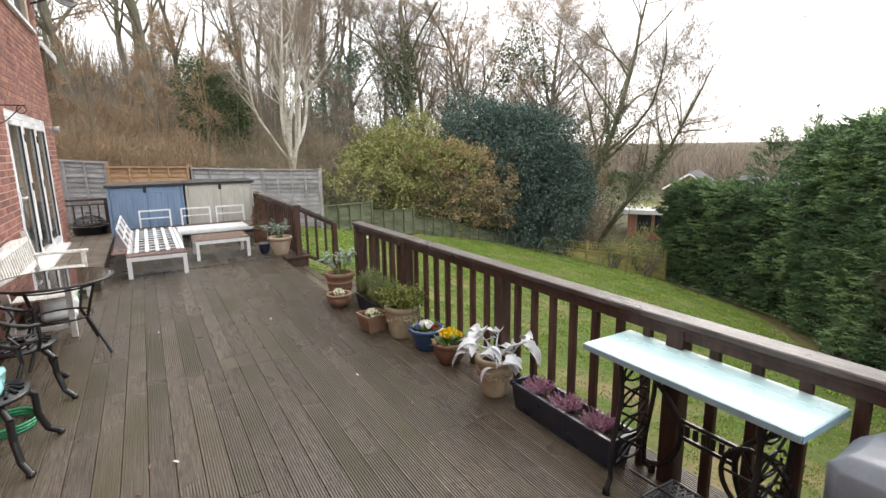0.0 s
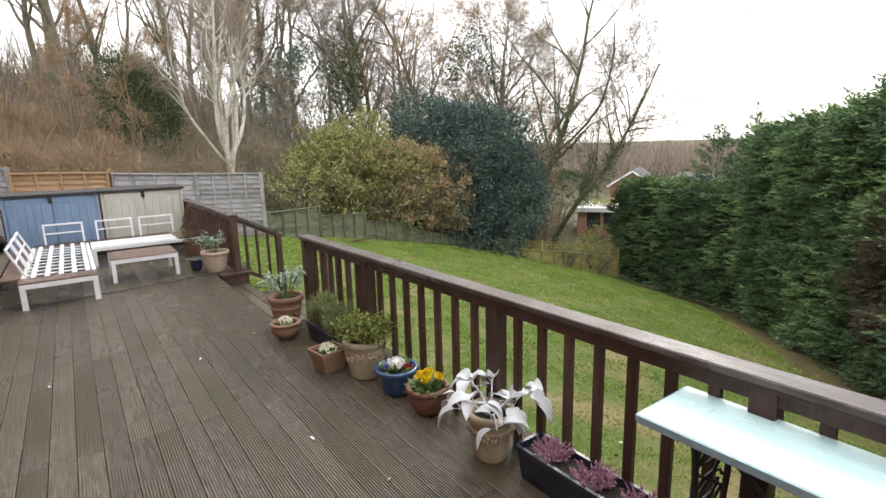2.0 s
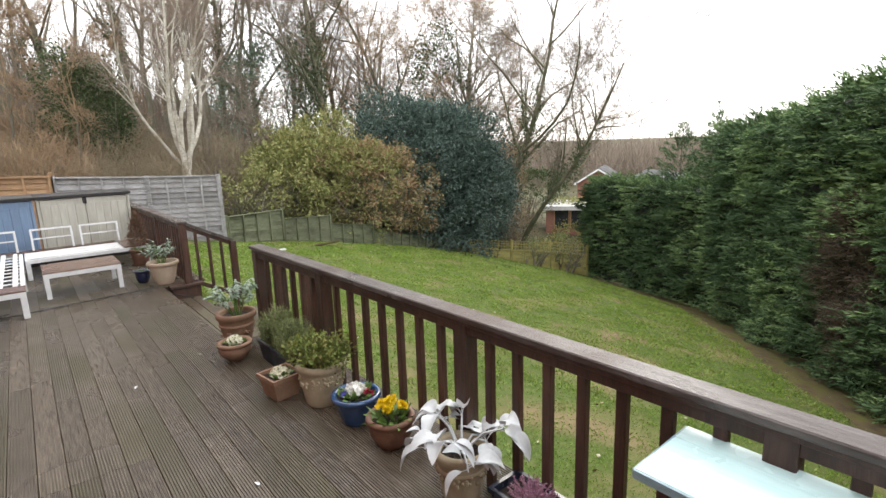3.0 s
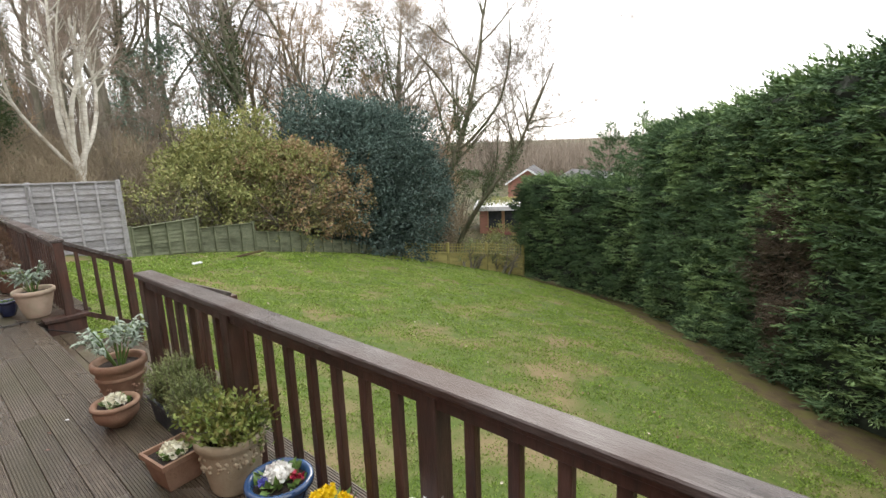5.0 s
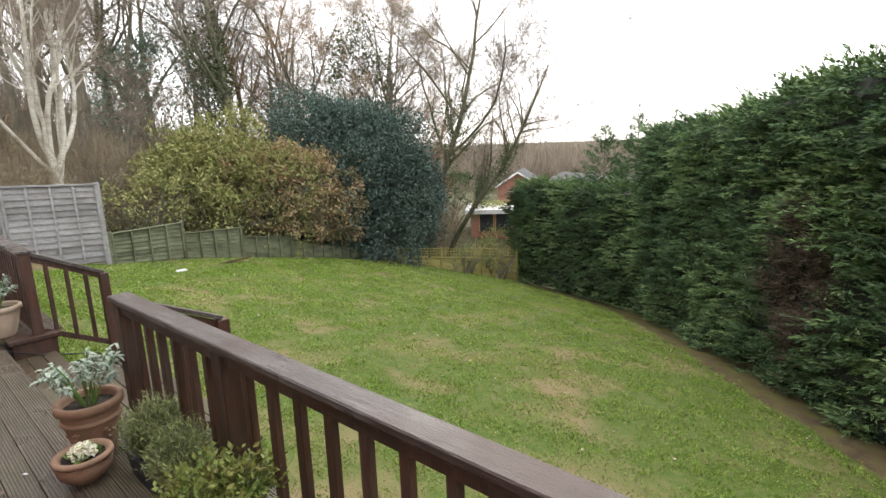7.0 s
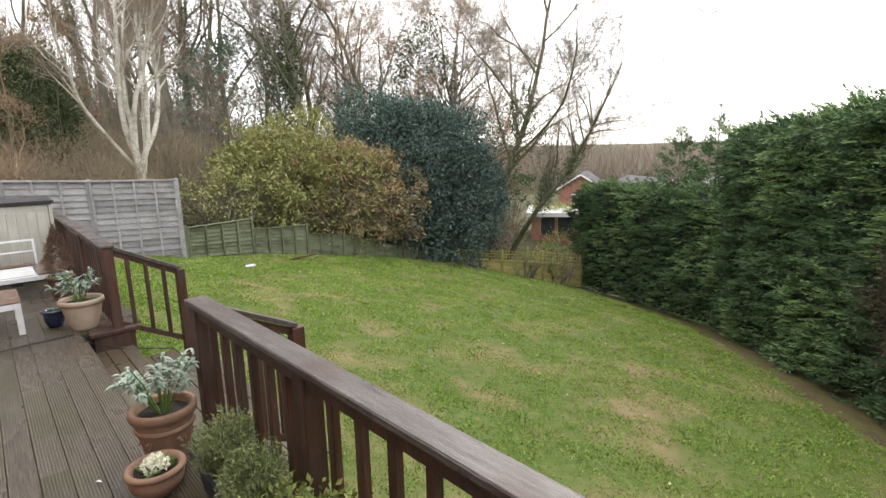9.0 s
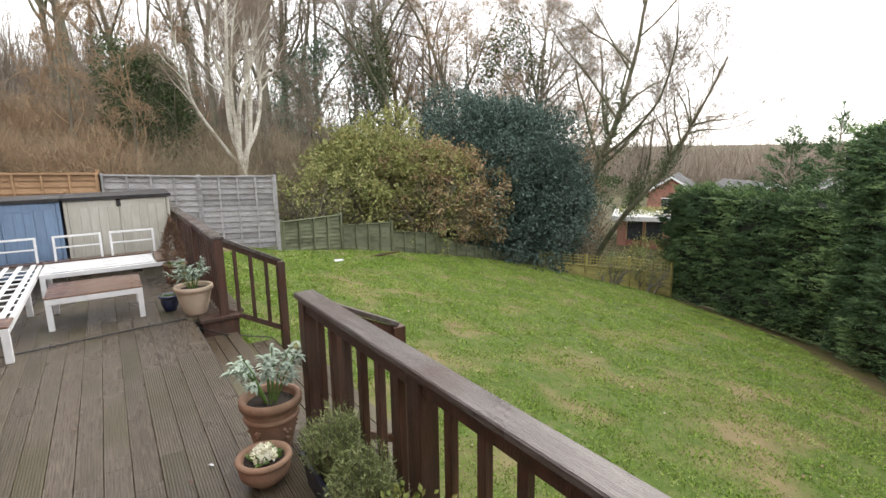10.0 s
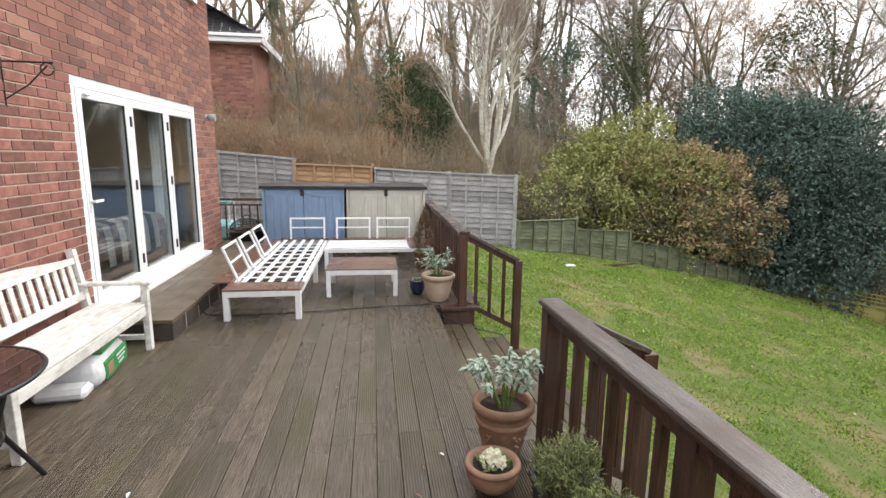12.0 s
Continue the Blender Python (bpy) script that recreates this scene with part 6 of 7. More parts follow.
    part("core", quad_mesh("core", V.reshape(-1, 3) - o, np.stack([q, q + 1, q + 1 + m, q + m], 1), M_hedgeshade), M_hedgeshade, t)
    return t


hedge("low_hedge", HEDGE_FOOT[:4], HEDGE_TOP, "dense dark green clipped conifer hedge, lower than the one beside it", 3600, 3)
hedge("tall_hedge", HEDGE_FOOT[3:], TALL_TOP, "tall untrimmed dark green conifer hedge along the lawn", 9800, 8)


def conifer(x, y, top, r0, label, seed):
    z0 = gz(x, y)
    t = tagged(new("conifer"), label, "tree")
    t.location = (x, y, z0)
    H = top - z0
    r = np.random.default_rng(seed)
    n, k = 190, 60
    u = r.random(n) ** 1.15
    a = r.random(n) * 2 * np.pi
    L = r0 * (1 - u) ** 0.9 * r.uniform(0.5, 1.25, n) + 0.10
    d = np.stack([np.cos(a), np.sin(a), 0.10 + 0.75 * u], 1)
    root = np.stack([0 * a, 0 * a, H * (0.12 + 0.86 * u)], 1)
    v = np.tile(np.linspace(0.2, 1, k), n)[:, None]
    D, reach = np.repeat(d, k, 0), np.repeat(L, k)[:, None]
    across = np.stack([-D[:, 1], D[:, 0], 0 * D[:, 0]], 1)
    fan = r.uniform(-1, 1, (len(D), 1)) * (1.1 - v)
    P = np.repeat(root, k, 0) + D * v * reach + across * fan * reach * 0.3 + r.normal(size=D.shape) * 0.045
    P[:, 2] -= 0.12 * reach[:, 0] * v[:, 0] ** 2
    keep = r.random(len(P)) < np.clip(reach[:, 0] / 1.3, 0.10, 1)
    P, D, across, fan = P[keep], D[keep], across[keep], fan[keep]
    tip = np.stack([r.normal(size=36) * 0.03, r.normal(size=36) * 0.03, H * r.uniform(0.94, 1.05, 36)], 1)
    P, D = np.concatenate([P, tip]), np.concatenate([D + across * fan * 0.8, np.tile([0, 0, 1.0], (36, 1))])
    part("crown", leaves("crown", P, D, 0.20, 0.045, M_hedge, 0.05, 0.4, seed), M_hedge, t)
    part("trunk", tubes([((0, 0, -0.2), (0, 0, H * 0.95), 0.14, 0.02)], "trunk", M_bark), M_bark, t)


conifer(24.9, 10.6, 2.70, 3.0, "dark green pointed conifer behind the hedge", 31)
conifer(24.6, 8.9, 3.15, 3.3, "dark green pointed conifer with a ragged top behind the hedge", 32)
conifer(27.5, 8.2, 2.9, 3.6, "dark green conifer farther behind the hedge", 33)

# ---------- shrubs and trees ----------
M_beige = mat("beige_twigs", [(0.20, 0.15, 0.10), (0.29, 0.235, 0.16), (0.36, 0.30, 0.20)], 5, rough=0.9, bump=0, island=True)



def shrub(name, x, y, zc, radii, count, per, size, m, label, seed, spread=0.16, low=-0.75, bumpy=0.30, lobes=()):
    z0 = gz(x, y)
    t = tagged(new(name), label, "shrub")
    t.location = (x, y, z0)
    P, N = clumps((0, 0, zc - z0), radii, int(count * 0.7), int(per * 1.1), seed, spread * 0.85, low, bumpy * 1.5)
    for k, (dx, dy, dz, q) in enumerate(lobes):
        c = (dx * radii[0], dy * radii[1], zc - z0 + dz * radii[2])
        P2, N2 = clumps(c, [q * w for w in radii], int(count * q * q * 0.8), int(per * 1.1), seed + 100 + k, spread * 0.85, -0.9, bumpy * 1.5)
        P, N = np.concatenate([P, P2]), np.concatenate([N, N2])
    part("crown", leaves("crown", P, N + np.array([0, 0, 0.15]), size * 1.15, size * 0.55, m, 0.05, 0.8, seed), m, t)
    r = np.random.default_rng(seed)
    segs = []
    for k in range(7):
        d = r.normal(size=3) * 0.45
        d[2] = 1
        grow(r, (r.normal() * 0.25, r.normal() * 0.25, -0.1), d / np.linalg.norm(d), (zc - z0) * 1.2 + radii[2] * 0.4, 0.06, 0, segs, [(6, 0.12, 0.0, 9, 0.5, 45), (4, 0.15, 0.05, 6, 0.5, 40), (3, 0.15, 0.0, 0, 0, 0)])
    part("branchwork", tubes(segs, "branchwork", M_bark), M_bark, t)
    return t


shrub("olive_shrub", 9.1, 18.3, 0.6, (2.2, 1.6, 1.9), 480, 26, 0.125, M_olive, "tall olive-green shrub with yellowing leaves behind the green fence", 41, lobes=((-0.3, 0.1, 0.55, 0.5), (0.5, -0.2, 0.35, 0.5), (-0.6, 0.2, -0.2, 0.55)))
shrub("olive_shrub", 10.9, 17.3, -0.1, (1.7, 1.3, 1.9), 260, 24, 0.125, M_olive, "rounded olive-green shrub hanging over the green fence", 42)
shrub("rusty_shrub", 11.9, 17.5, -0.1, (2.2, 1.5, 1.8), 430, 26, 0.125, M_rust, "shrub with rusty brown and green leaves overhanging the fence", 43, lobes=((-0.2, 0.1, 0.7, 0.5), (0.5, -0.3, 0.3, 0.55), (0.7, -0.5, -0.4, 0.45)))
shrub("rusty_shrub", 11.4, 19.2, 1.2, (1.5, 1.2, 1.1), 170, 24, 0.12, M_rust, "shrub with rusty brown leaves among the olive shrubs", 46)
shrub("holly_tree", 15.5, 18.5, -0.2, (2.85, 2.4, 3.05), 1300, 32, 0.13, M_holly, "large dense blue-green evergreen tree over the dark fence", 44, 0.27, -0.95, 0.36,
      ((-0.55, 0.48, 0.45, 0.55), (-0.15, 0.12, 0.62, 0.66), (0.42, -0.38, 0.52, 0.62), (0.72, -0.62, 0.08, 0.6), (0.55, -0.48, -0.5, 0.5), (-0.85, 0.65, 0.05, 0.42), (0.1, -0.2, -0.1, 0.85)))
shrub("grey_green_tree", 10.8, 26.0, 4.2, (2.6, 2.0, 3.0), 420, 18, 0.16, M_greygreen, "loose grey-green evergreen among the bare trees", 45, 0.3)
shrub("ivy_tree_top", 19.2, 21.9, 6.3, (1.4, 1.2, 1.5), 260, 16, 0.14, M_ivy, "dark ivy-clad tree top among the bare branches", 47, 0.3)
shrub("dark_evergreen", 2.6, 21.5, 3.0, (1.2, 1.1, 2.4), 900, 20, 0.10, M_ivy, "dark narrow evergreen behind the pale fence", 48, 0.25)
shrub("climber", 19.3, 15.0, -3.5, (0.45, 0.3, 0.8), 30, 16, 0.09, M_rosemary, "thin green climber on the trellis fence", 49, 0.14)
shrub("climber", 20.7, 14.3, -3.7, (0.5, 0.3, 0.8), 34, 16, 0.09, M_rosemary, "thin green climber on the trellis fence", 50, 0.14)
shrub("low_bush", 23.4, 16.2, -3.9, (1.4, 1.1, 0.8), 150, 22, 0.12, M_olive, "pale green bush behind the trellis fence", 51)
shrub("low_bush", 6.6, 17.0, 0.3, (0.8, 0.7, 0.9), 70, 20, 0.1, M_olive, "small olive-green bush behind the green fence", 52)
shrub("far_bush", 33.0, 27.0, -1.9, (2.3, 2.0, 1.4), 160, 20, 0.2, M_ivy, "dark green bush in front of the far brick house", 53)


def stem_mesh(segs, material, sides=9):
    """One unbroken tapering stem through joined rows (p0, p1, r0, r1)."""
    pts = [(s[0], s[2]) for s in segs] + [(segs[-1][1], segs[-1][3])]
    bm = bmesh.new()
    rings = []
    for i, (p, w) in enumerate(pts):
        a, b = pts[max(i - 1, 0)][0], pts[min(i + 1, len(pts) - 1)][0]
        d = Vector(b) - Vector(a)
        u = d.cross(Vector((1, 0, 0.01))).normalized()
        v = d.cross(u).normalized()
        rings.append([bm.verts.new(Vector(p) + (u * math.cos(k * 2 * math.pi / sides) + v * math.sin(k * 2 * math.pi / sides)) * w) for k in range(sides)])
    for ra, rb in zip(rings, rings[1:]):
        for k in range(sides):
            bm.faces.new((ra[k], ra[(k + 1) % sides], rb[(k + 1) % sides], rb[k]))
    bmesh.ops.recalc_face_normals(bm, faces=bm.faces[:])
    return finish(bm, "stem", material, True)


def birch():
    x, y = 4.69, 17.94
    z0 = gz(x, y)
    t = tagged(new("silver_birch"), "multi-stemmed pale silver birch with bare branches behind the fence", "tree")
    t.location = (x, y, z0)
    r = np.random.default_rng(12)
    white, fine = [], []
    for k in range(8):
        a = 2 * math.pi * k / 8 + r.uniform(-0.2, 0.2)
        e = r.uniform(0.45, 0.85) if k % 3 else 0.2
        d = np.array([math.cos(a) * e, math.sin(a) * e * 0.8, 1.0])
        d /= np.linalg.norm(d)
        seg = []
        grow(r, (0.05 * math.cos(a), 0.05 * math.sin(a), 1.55 + 0.35 * (k % 3)), d, 7.0 * r.uniform(0.8, 1.15), 0.085 if k % 2 else 0.058, 0, seg, [(14, 0.11, 0.13, 12, 0.38, 32), (6, 0.10, 0.09, 9, 0.5, 32), (5, 0.12, -0.03, 4, 0.6, 30), (3, 0.12, -0.06, 0, 0, 0)])
        part("stem", stem_mesh(seg[:14], M_birch), M_birch, t)
        for s in seg[14:]:
            (white if s[2] > 0.013 else fine).append(s)
    part("trunk", stem_mesh([((0, 0, -0.3), (0.03, 0, 1.0), 0.18, 0.14), ((0.03, 0, 1.0), (0, 0, 1.75), 0.14, 0.13), ((0, 0, 1.75), (0, 0, 2.3), 0.13, 0.07)], M_birch), M_birch, t)
    part("limb", tubes(white, "limb", M_birch, 0.02), M_birch, t, kind="stuff")
    tips = np.array([s[1] for s in fine if s[2] < 0.012])
    P = tips + r.normal(size=(len(tips), 3)) * 0.05
    part("twig", leaves("twig", P, np.tile([0, 0, 0.2], (len(P), 1)), 0.35, 0.006, M_birchtwig, 0.1, 0.5, 5), M_birchtwig, t, kind="stuff")
    part("branchwork", tubes(fine, "branchwork", M_birchtwig), M_birchtwig, t, "fine reddish-brown birch twigs")


birch()


def bare_tree(name, H, seed, label, m=None, lean=(0, 0), rad=0.22, limbs=11, ang=48, ivy=False, spread=0.48, twig=None, bushy=1.0, first_up=0.06, haze=0):
    t = tagged(new(name), label, "tree")
    r = np.random.default_rng(seed)
    seg = []
    d = np.array([lean[0], lean[1], 1.0])
    grow(r, (0, 0, -0.3), d / np.linalg.norm(d), H, rad, 0, seg,
         [(12, 0.07, first_up * 0.3, limbs, spread, ang), (7, 0.13, first_up, int(6 * bushy), 0.5, 42), (5, 0.16, 0.05, int(6 * bushy), 0.5, 40), (4, 0.18, 0.02, 4, 0.5, 38), (2, 0.2, -0.03, 0, 0, 0)])
    big = [s for s in seg if s[2] > 0.03]
    fine = [s for s in seg if s[2] <= 0.03]
    fine = [(a, b, max(c, 0.0075), max(d, 0.0065)) for a, b, c, d in fine]
    m = m or M_bark
    part("trunk", tubes(big, "trunk", m), m, t)
    tips = np.array([s[1] for s in fine if s[2] <= 0.012])
    way = np.array([s[1] - s[0] for s in fine if s[2] <= 0.012])
    way /= np.linalg.norm(way, axis=1, keepdims=True)
    k = haze
    if not k:
        k = 1
    P = np.repeat(tips, k, 0) + r.normal(size=(len(tips) * k, 3)) * 0.05 * H / 13
    tw = leaves("twig", P, np.repeat(way, k, 0), 0.036 * H, 0.00045 * H, twig or M_twig, 0, 0.45, seed)
    part("twig", tw, twig or M_twig, t, kind="stuff")
    part("branchwork", tubes(fine, "branchwork", twig or M_twig), twig or M_twig, t)
    if ivy:
        tr = np.array([(*s[0],) for s in big if s[2] > 0.06 * rad / 0.22])
        tr = tr[tr[:, 2] < H * 0.62]
        P = np.repeat(tr, 100, 0) + r.normal(size=(len(tr) * 100, 3)) * np.array([0.17, 0.17, 0.4])
        part("ivy", leaves("ivy", P, r.normal(size=P.shape), 0.10, 0.065, M_ivy, 0, 0.8, seed), M_ivy, t, "green ivy clinging to the trunk")
    return t


def put_tree(t, x, y, rz=0.0, s=1.0):
    t.location, t.rotation_euler, t.scale = (x, y, gz(x, y)), (0, 0, rz), (s, s, s)


# the two big trees behind the trellis
a = bare_tree("bare_tree", 14.5, 61, "tall bare tree with ivy on its trunk behind the trellis fence", rad=0.19, limbs=21, ang=54, ivy=True, m=M_trunkdark, spread=0.54, haze=2, bushy=1.45)
put_tree(a, 19.6, 17.4)
b = bare_tree("leaning_tree", 12.5, 62, "leaning bare tree with an ivy-covered trunk behind the trellis fence", rad=0.17, lean=(0.20, -0.26), limbs=18, ang=50, ivy=True, m=M_trunkdark, spread=0.48, first_up=0.1, haze=1, bushy=1.2)
put_tree(b, 20.3, 17.2, 0, 0.9)
c = bare_tree("bare_tree", 15.0, 63, "tall bare tree with russet twigs behind the blue-green evergreen", rad=0.21, limbs=20, ang=54, spread=0.52, twig=M_redtwig, haze=2, bushy=1.3)
put_tree(c, 20.6, 20.6)
put_tree(copy_thing(c, Matrix.Identity(4)), 18.0, 22.5, 2.1, 0.95)
put_tree(copy_thing(c, Matrix.Identity(4)), 26.5, 21.5, 1.0, 0.62)
kinds = [bare_tree("bare_tree", 13.5, 70 + i, lab, rad=0.19, limbs=12, ang=44, ivy=iv, spread=0.44, twig=tw) for i, (lab, iv, tw) in enumerate((
    ("tall bare woodland tree with grey-brown twigs", False, M_twig), ("tall bare woodland tree with ivy climbing its trunk", True, M_twig),
    ("bare woodland tree with reddish-brown twigs", False, M_redtwig), ("slender bare woodland tree with dark bark", False, M_twig)))]
spots = [(0.5, 27), (-3.5, 30), (2.4, 33), (5.2, 27.5), (7.6, 31), (9.5, 28.5), (12.6, 30.5), (13.8, 25.8), (16.5, 28), (19.0, 32), (17.5, 23.5), (24.5, 27), (23.0, 22.5), (22.5, 34), (4.0, 38), (-1, 37),
         (9.5, 39), (14.5, 37), (-6.5, 33), (-9.0, 39), (18, 41), (26, 38), (30, 33), (6.5, 22.5), (12, 45), (2, 47), (22, 47), (-5, 46), (27, 24), (11.8, 22.8),
         (-2, 26), (1, 30), (-6, 28), (6, 35), (11, 34), (16, 33), (20, 28), (-10, 33), (24, 31), (8, 25)]
rt = random.Random(9)
for i, (x, y) in enumerate(spots):
    k = kinds[i % 4]
    if i >= 4:
        k = copy_thing(k, Matrix.Identity(4))
    put_tree(k, x + rt.uniform(-0.8, 0.8), y + rt.uniform(-0.8, 0.8), rt.uniform(0, 6.28), rt.uniform(0.85, 1.15))
    if y > 30 and x > 20:
        k.scale = (0.8, 0.8, 0.8)

small = [bare_tree("bare_sapling", 4.6, 90 + i, lab, rad=0.07, limbs=9, ang=40, spread=0.5, twig=tw) for i, (lab, tw) in enumerate((
    ("thin bare sapling with brown twigs behind the fence", M_twig), ("dense bare bush with russet twigs on the bank", M_redtwig)))]
spots2 = [(6.3, 18.6), (-1.8, 21.0), (0.2, 20.5), (7.2, 21.5), (14.0, 20.2), (1.8, 19.5), (-3.4, 22.5), (8.4, 20.2), (2.0, 23.5), (-0.8, 24.0), (22.4, 20.6), (-5, 24), (14.0, 21.8), (4.2, 23.0), (19.2, 18.9)]
for i, (x, y) in enumerate(spots2):
    red = x < 5
    k = small[i] if i < 2 else copy_thing(small[1 if red else 0], Matrix.Identity(4))
    put_tree(k, x, y, rt.uniform(0, 6.28), rt.uniform(0.75, 1.15))


def thicket(name, n, region, h0, h1, w, m, label, seed, lean=0.25):
    """Fine upright stems that fill a wood's floor or a far slope."""
    r = np.random.default_rng(seed)
    x, y = region(r, n)
    z = np.array([gz(a, b) for a, b in zip(x, y)])
    h = r.uniform(h0, h1, len(x)) * (0.65 + 0.5 * np.array([noise.noise((a * 0.25, b * 0.25, seed)) + 0.5 for a, b in zip(x, y)]))
    a = r.random(len(x)) * 2 * np.pi
    s = np.stack([np.cos(a), np.sin(a), 0 * a], 1) * w
    base = np.stack([x, y, z + h * r.uniform(0, 0.6, len(x))], 1)
    tip = base + np.stack([r.normal(size=len(x)) * lean * h, r.normal(size=len(x)) * lean * h, h * r.uniform(0.3, 0.8, len(x))], 1)
    v = np.stack([base - s, base + s, tip], 1).reshape(-1, 3)
    ob = new(name, quad_mesh(name, v, np.arange(len(v)).reshape(-1, 3), m))
    return tagged(ob, label=label, category="undergrowth", kind="stuff")


def zone(x0, x1, y0, y1):
    return lambda r, n: (r.uniform(x0, x1, n), r.uniform(y0, y1, n))


def arc_zone(d0, d1, a0, a1):
    def f(r, n):
        d, a = r.uniform(d0, d1, n), np.radians(r.uniform(a0, a1, n))
        return 1 + d * np.sin(a), 1 + d * np.cos(a)
    return f


def twig_bush(x, y, r0, h, m, label, seed, n=2600, length=0.42, width=0.012):
    z0 = gz(x, y)
    t = tagged(new("bare_bush"), label, "shrub", "bushes on the bank")
    t.location = (x, y, z0)
    P, N = clumps((0, 0, h * 0.45), (r0, r0 * 0.9, h * 0.55), n // 12, 12, seed, 0.22, -0.9, 0.2)
    P[:, 2] = np.abs(P[:, 2])
    part("branchwork", leaves("branchwork", P, N * 0.5 + np.array([0, 0, 0.7]), length, width, m, 0, 0.55, seed), m, t)


rq = random.Random(21)
for i in range(34):
    x, y = -7.5 + 13.2 * ((i * 0.618) % 1), 17.4 + 7.5 * (i / 34)
    if abs(x - 4.7) < 0.9 and y < 20:
        continue
    twig_bush(x, y, rq.uniform(0.9, 1.5), rq.uniform(1.2, 2.1), M_redtwig if (x < 3 and i % 3) else M_beige, "bare bush with dense russet twigs on the bank" if (x < 3 and i % 3) else "bare bush with pale brown twigs on the bank", 300 + i, 4200)
for i in range(16):
    x, y = 6 + 17 * ((i * 0.618) % 1), 18.6 + 4.0 * (i / 16) + (1.0 if i % 2 else 0)
    twig_bush(x, y, rq.uniform(0.8, 1.4), rq.uniform(1.6, 3.4), M_beige, "bare bush with pale brown twigs behind the garden fence", 400 + i, 3600)

for i, (x, y) in enumerate(((18.6, 19.4), (20.2, 18.9), (21.6, 19.8), (22.0, 18.9), (22.8, 20.2), (19.4, 20.8), (23.6, 21.4))):
    twig_bush(x, y, 1.25, 3.0 + 0.7 * (i % 3), M_beige, "tall bare bush with pale brown twigs behind the trellis fence", 500 + i, 3200, 0.6, 0.014)

thicket("bank_brush", 5000, zone(-8, 5.5, 17, 24), 0.5, 1.2, 0.010, M_redtwig, "russet bare brushwood on the bank behind the fence", 1)
thicket("wood_undergrowth", 16000, zone(-12, 30, 26, 40), 0.8, 2.2, 0.014, M_twig, "brown bare undergrowth in the wood", 2)
thicket("wood_undergrowth", 8200, zone(5, 22.3, 17.6, 24), 1.0, 3.0, 0.010, M_twig, "brown bare undergrowth behind the garden fence", 3)
thicket("far_wood", 40000, arc_zone(42, 70, -35, 42), 4, 11, 0.03, M_twig, "dense bare far woodland", 4, 0.15)
thicket("far_wood", 52000, arc_zone(85, 170, 25, 100), 3, 9, 0.07, M_twig, "bare woodland on the far hillside", 5, 0.2)

# ---------- far houses ----------


def far_house(x, y, rz, w, d, eave, ridge, label, wall_m):
    z0 = gz(x, y) - 0.3
    h = thing("far_house", x, y, z0, label, "house", rz=rz)
    e, q = eave - z0, ridge - z0
    bm = boxes((-w / 2, w / 2, 0, d, 0, e), bev=0)
    v = [bm.verts.new(c) for c in ((-w / 2, 0, e), (w / 2, 0, e), (0, 0, q), (-w / 2, d, e), (w / 2, d, e), (0, d, q))]
    for f in ((0, 1, 2), (5, 4, 3), (0, 2, 5, 3), (1, 4, 5, 2)):
        bm.faces.new([v[i] for i in f])
    part("wall", bm, wall_m, h)
    bm = bmesh.new()
    for sg in (-1, 1):
        beam(bm, (sg * (w / 2 + 0.3), d / 2, e - 0.05), (0, d / 2, q + 0.12), d + 0.7, 0.12, 0)
    part("roof", bm, M_rooftile, h)
    bm = bmesh.new()
    for sg in (-1, 1):
        beam(bm, (sg * (w / 2 + 0.32), -0.38, e - 0.12), (0, -0.38, q + 0.03), 0.04, 0.2, 0)
    part("bargeboard", bm, M_upvc, h, "white bargeboards")
    wn_ = part("window", boxes((-0.9, 0.3, -0.04, 0.02, e - 1.9, e - 0.7), bev=0), M_darkpane, h)
    part("window_frame", boxes((-1.0, 0.4, -0.06, -0.041, e - 0.72, e - 0.64), (-1.0, 0.4, -0.06, -0.041, e - 2.0, e - 1.9), (-0.34, -0.27, -0.06, -0.041, e - 1.9, e - 0.72)), M_upvc, wn_)


far_house(52.6, 33.2, -62, 4.8, 9, -2.9, -1.3, "distant red brick house with a slate gable roof and white bargeboards", M_brickfar)
far_house(61.0, 26.5, -35, 6, 10, -3.6, -2.2, "distant brick house with a grey slate roof", M_brickfar)
far_house(66.0, 22.5, -70, 5, 10, -3.3, -2.0, "distant house with a grey roof and pale gable", M_render)


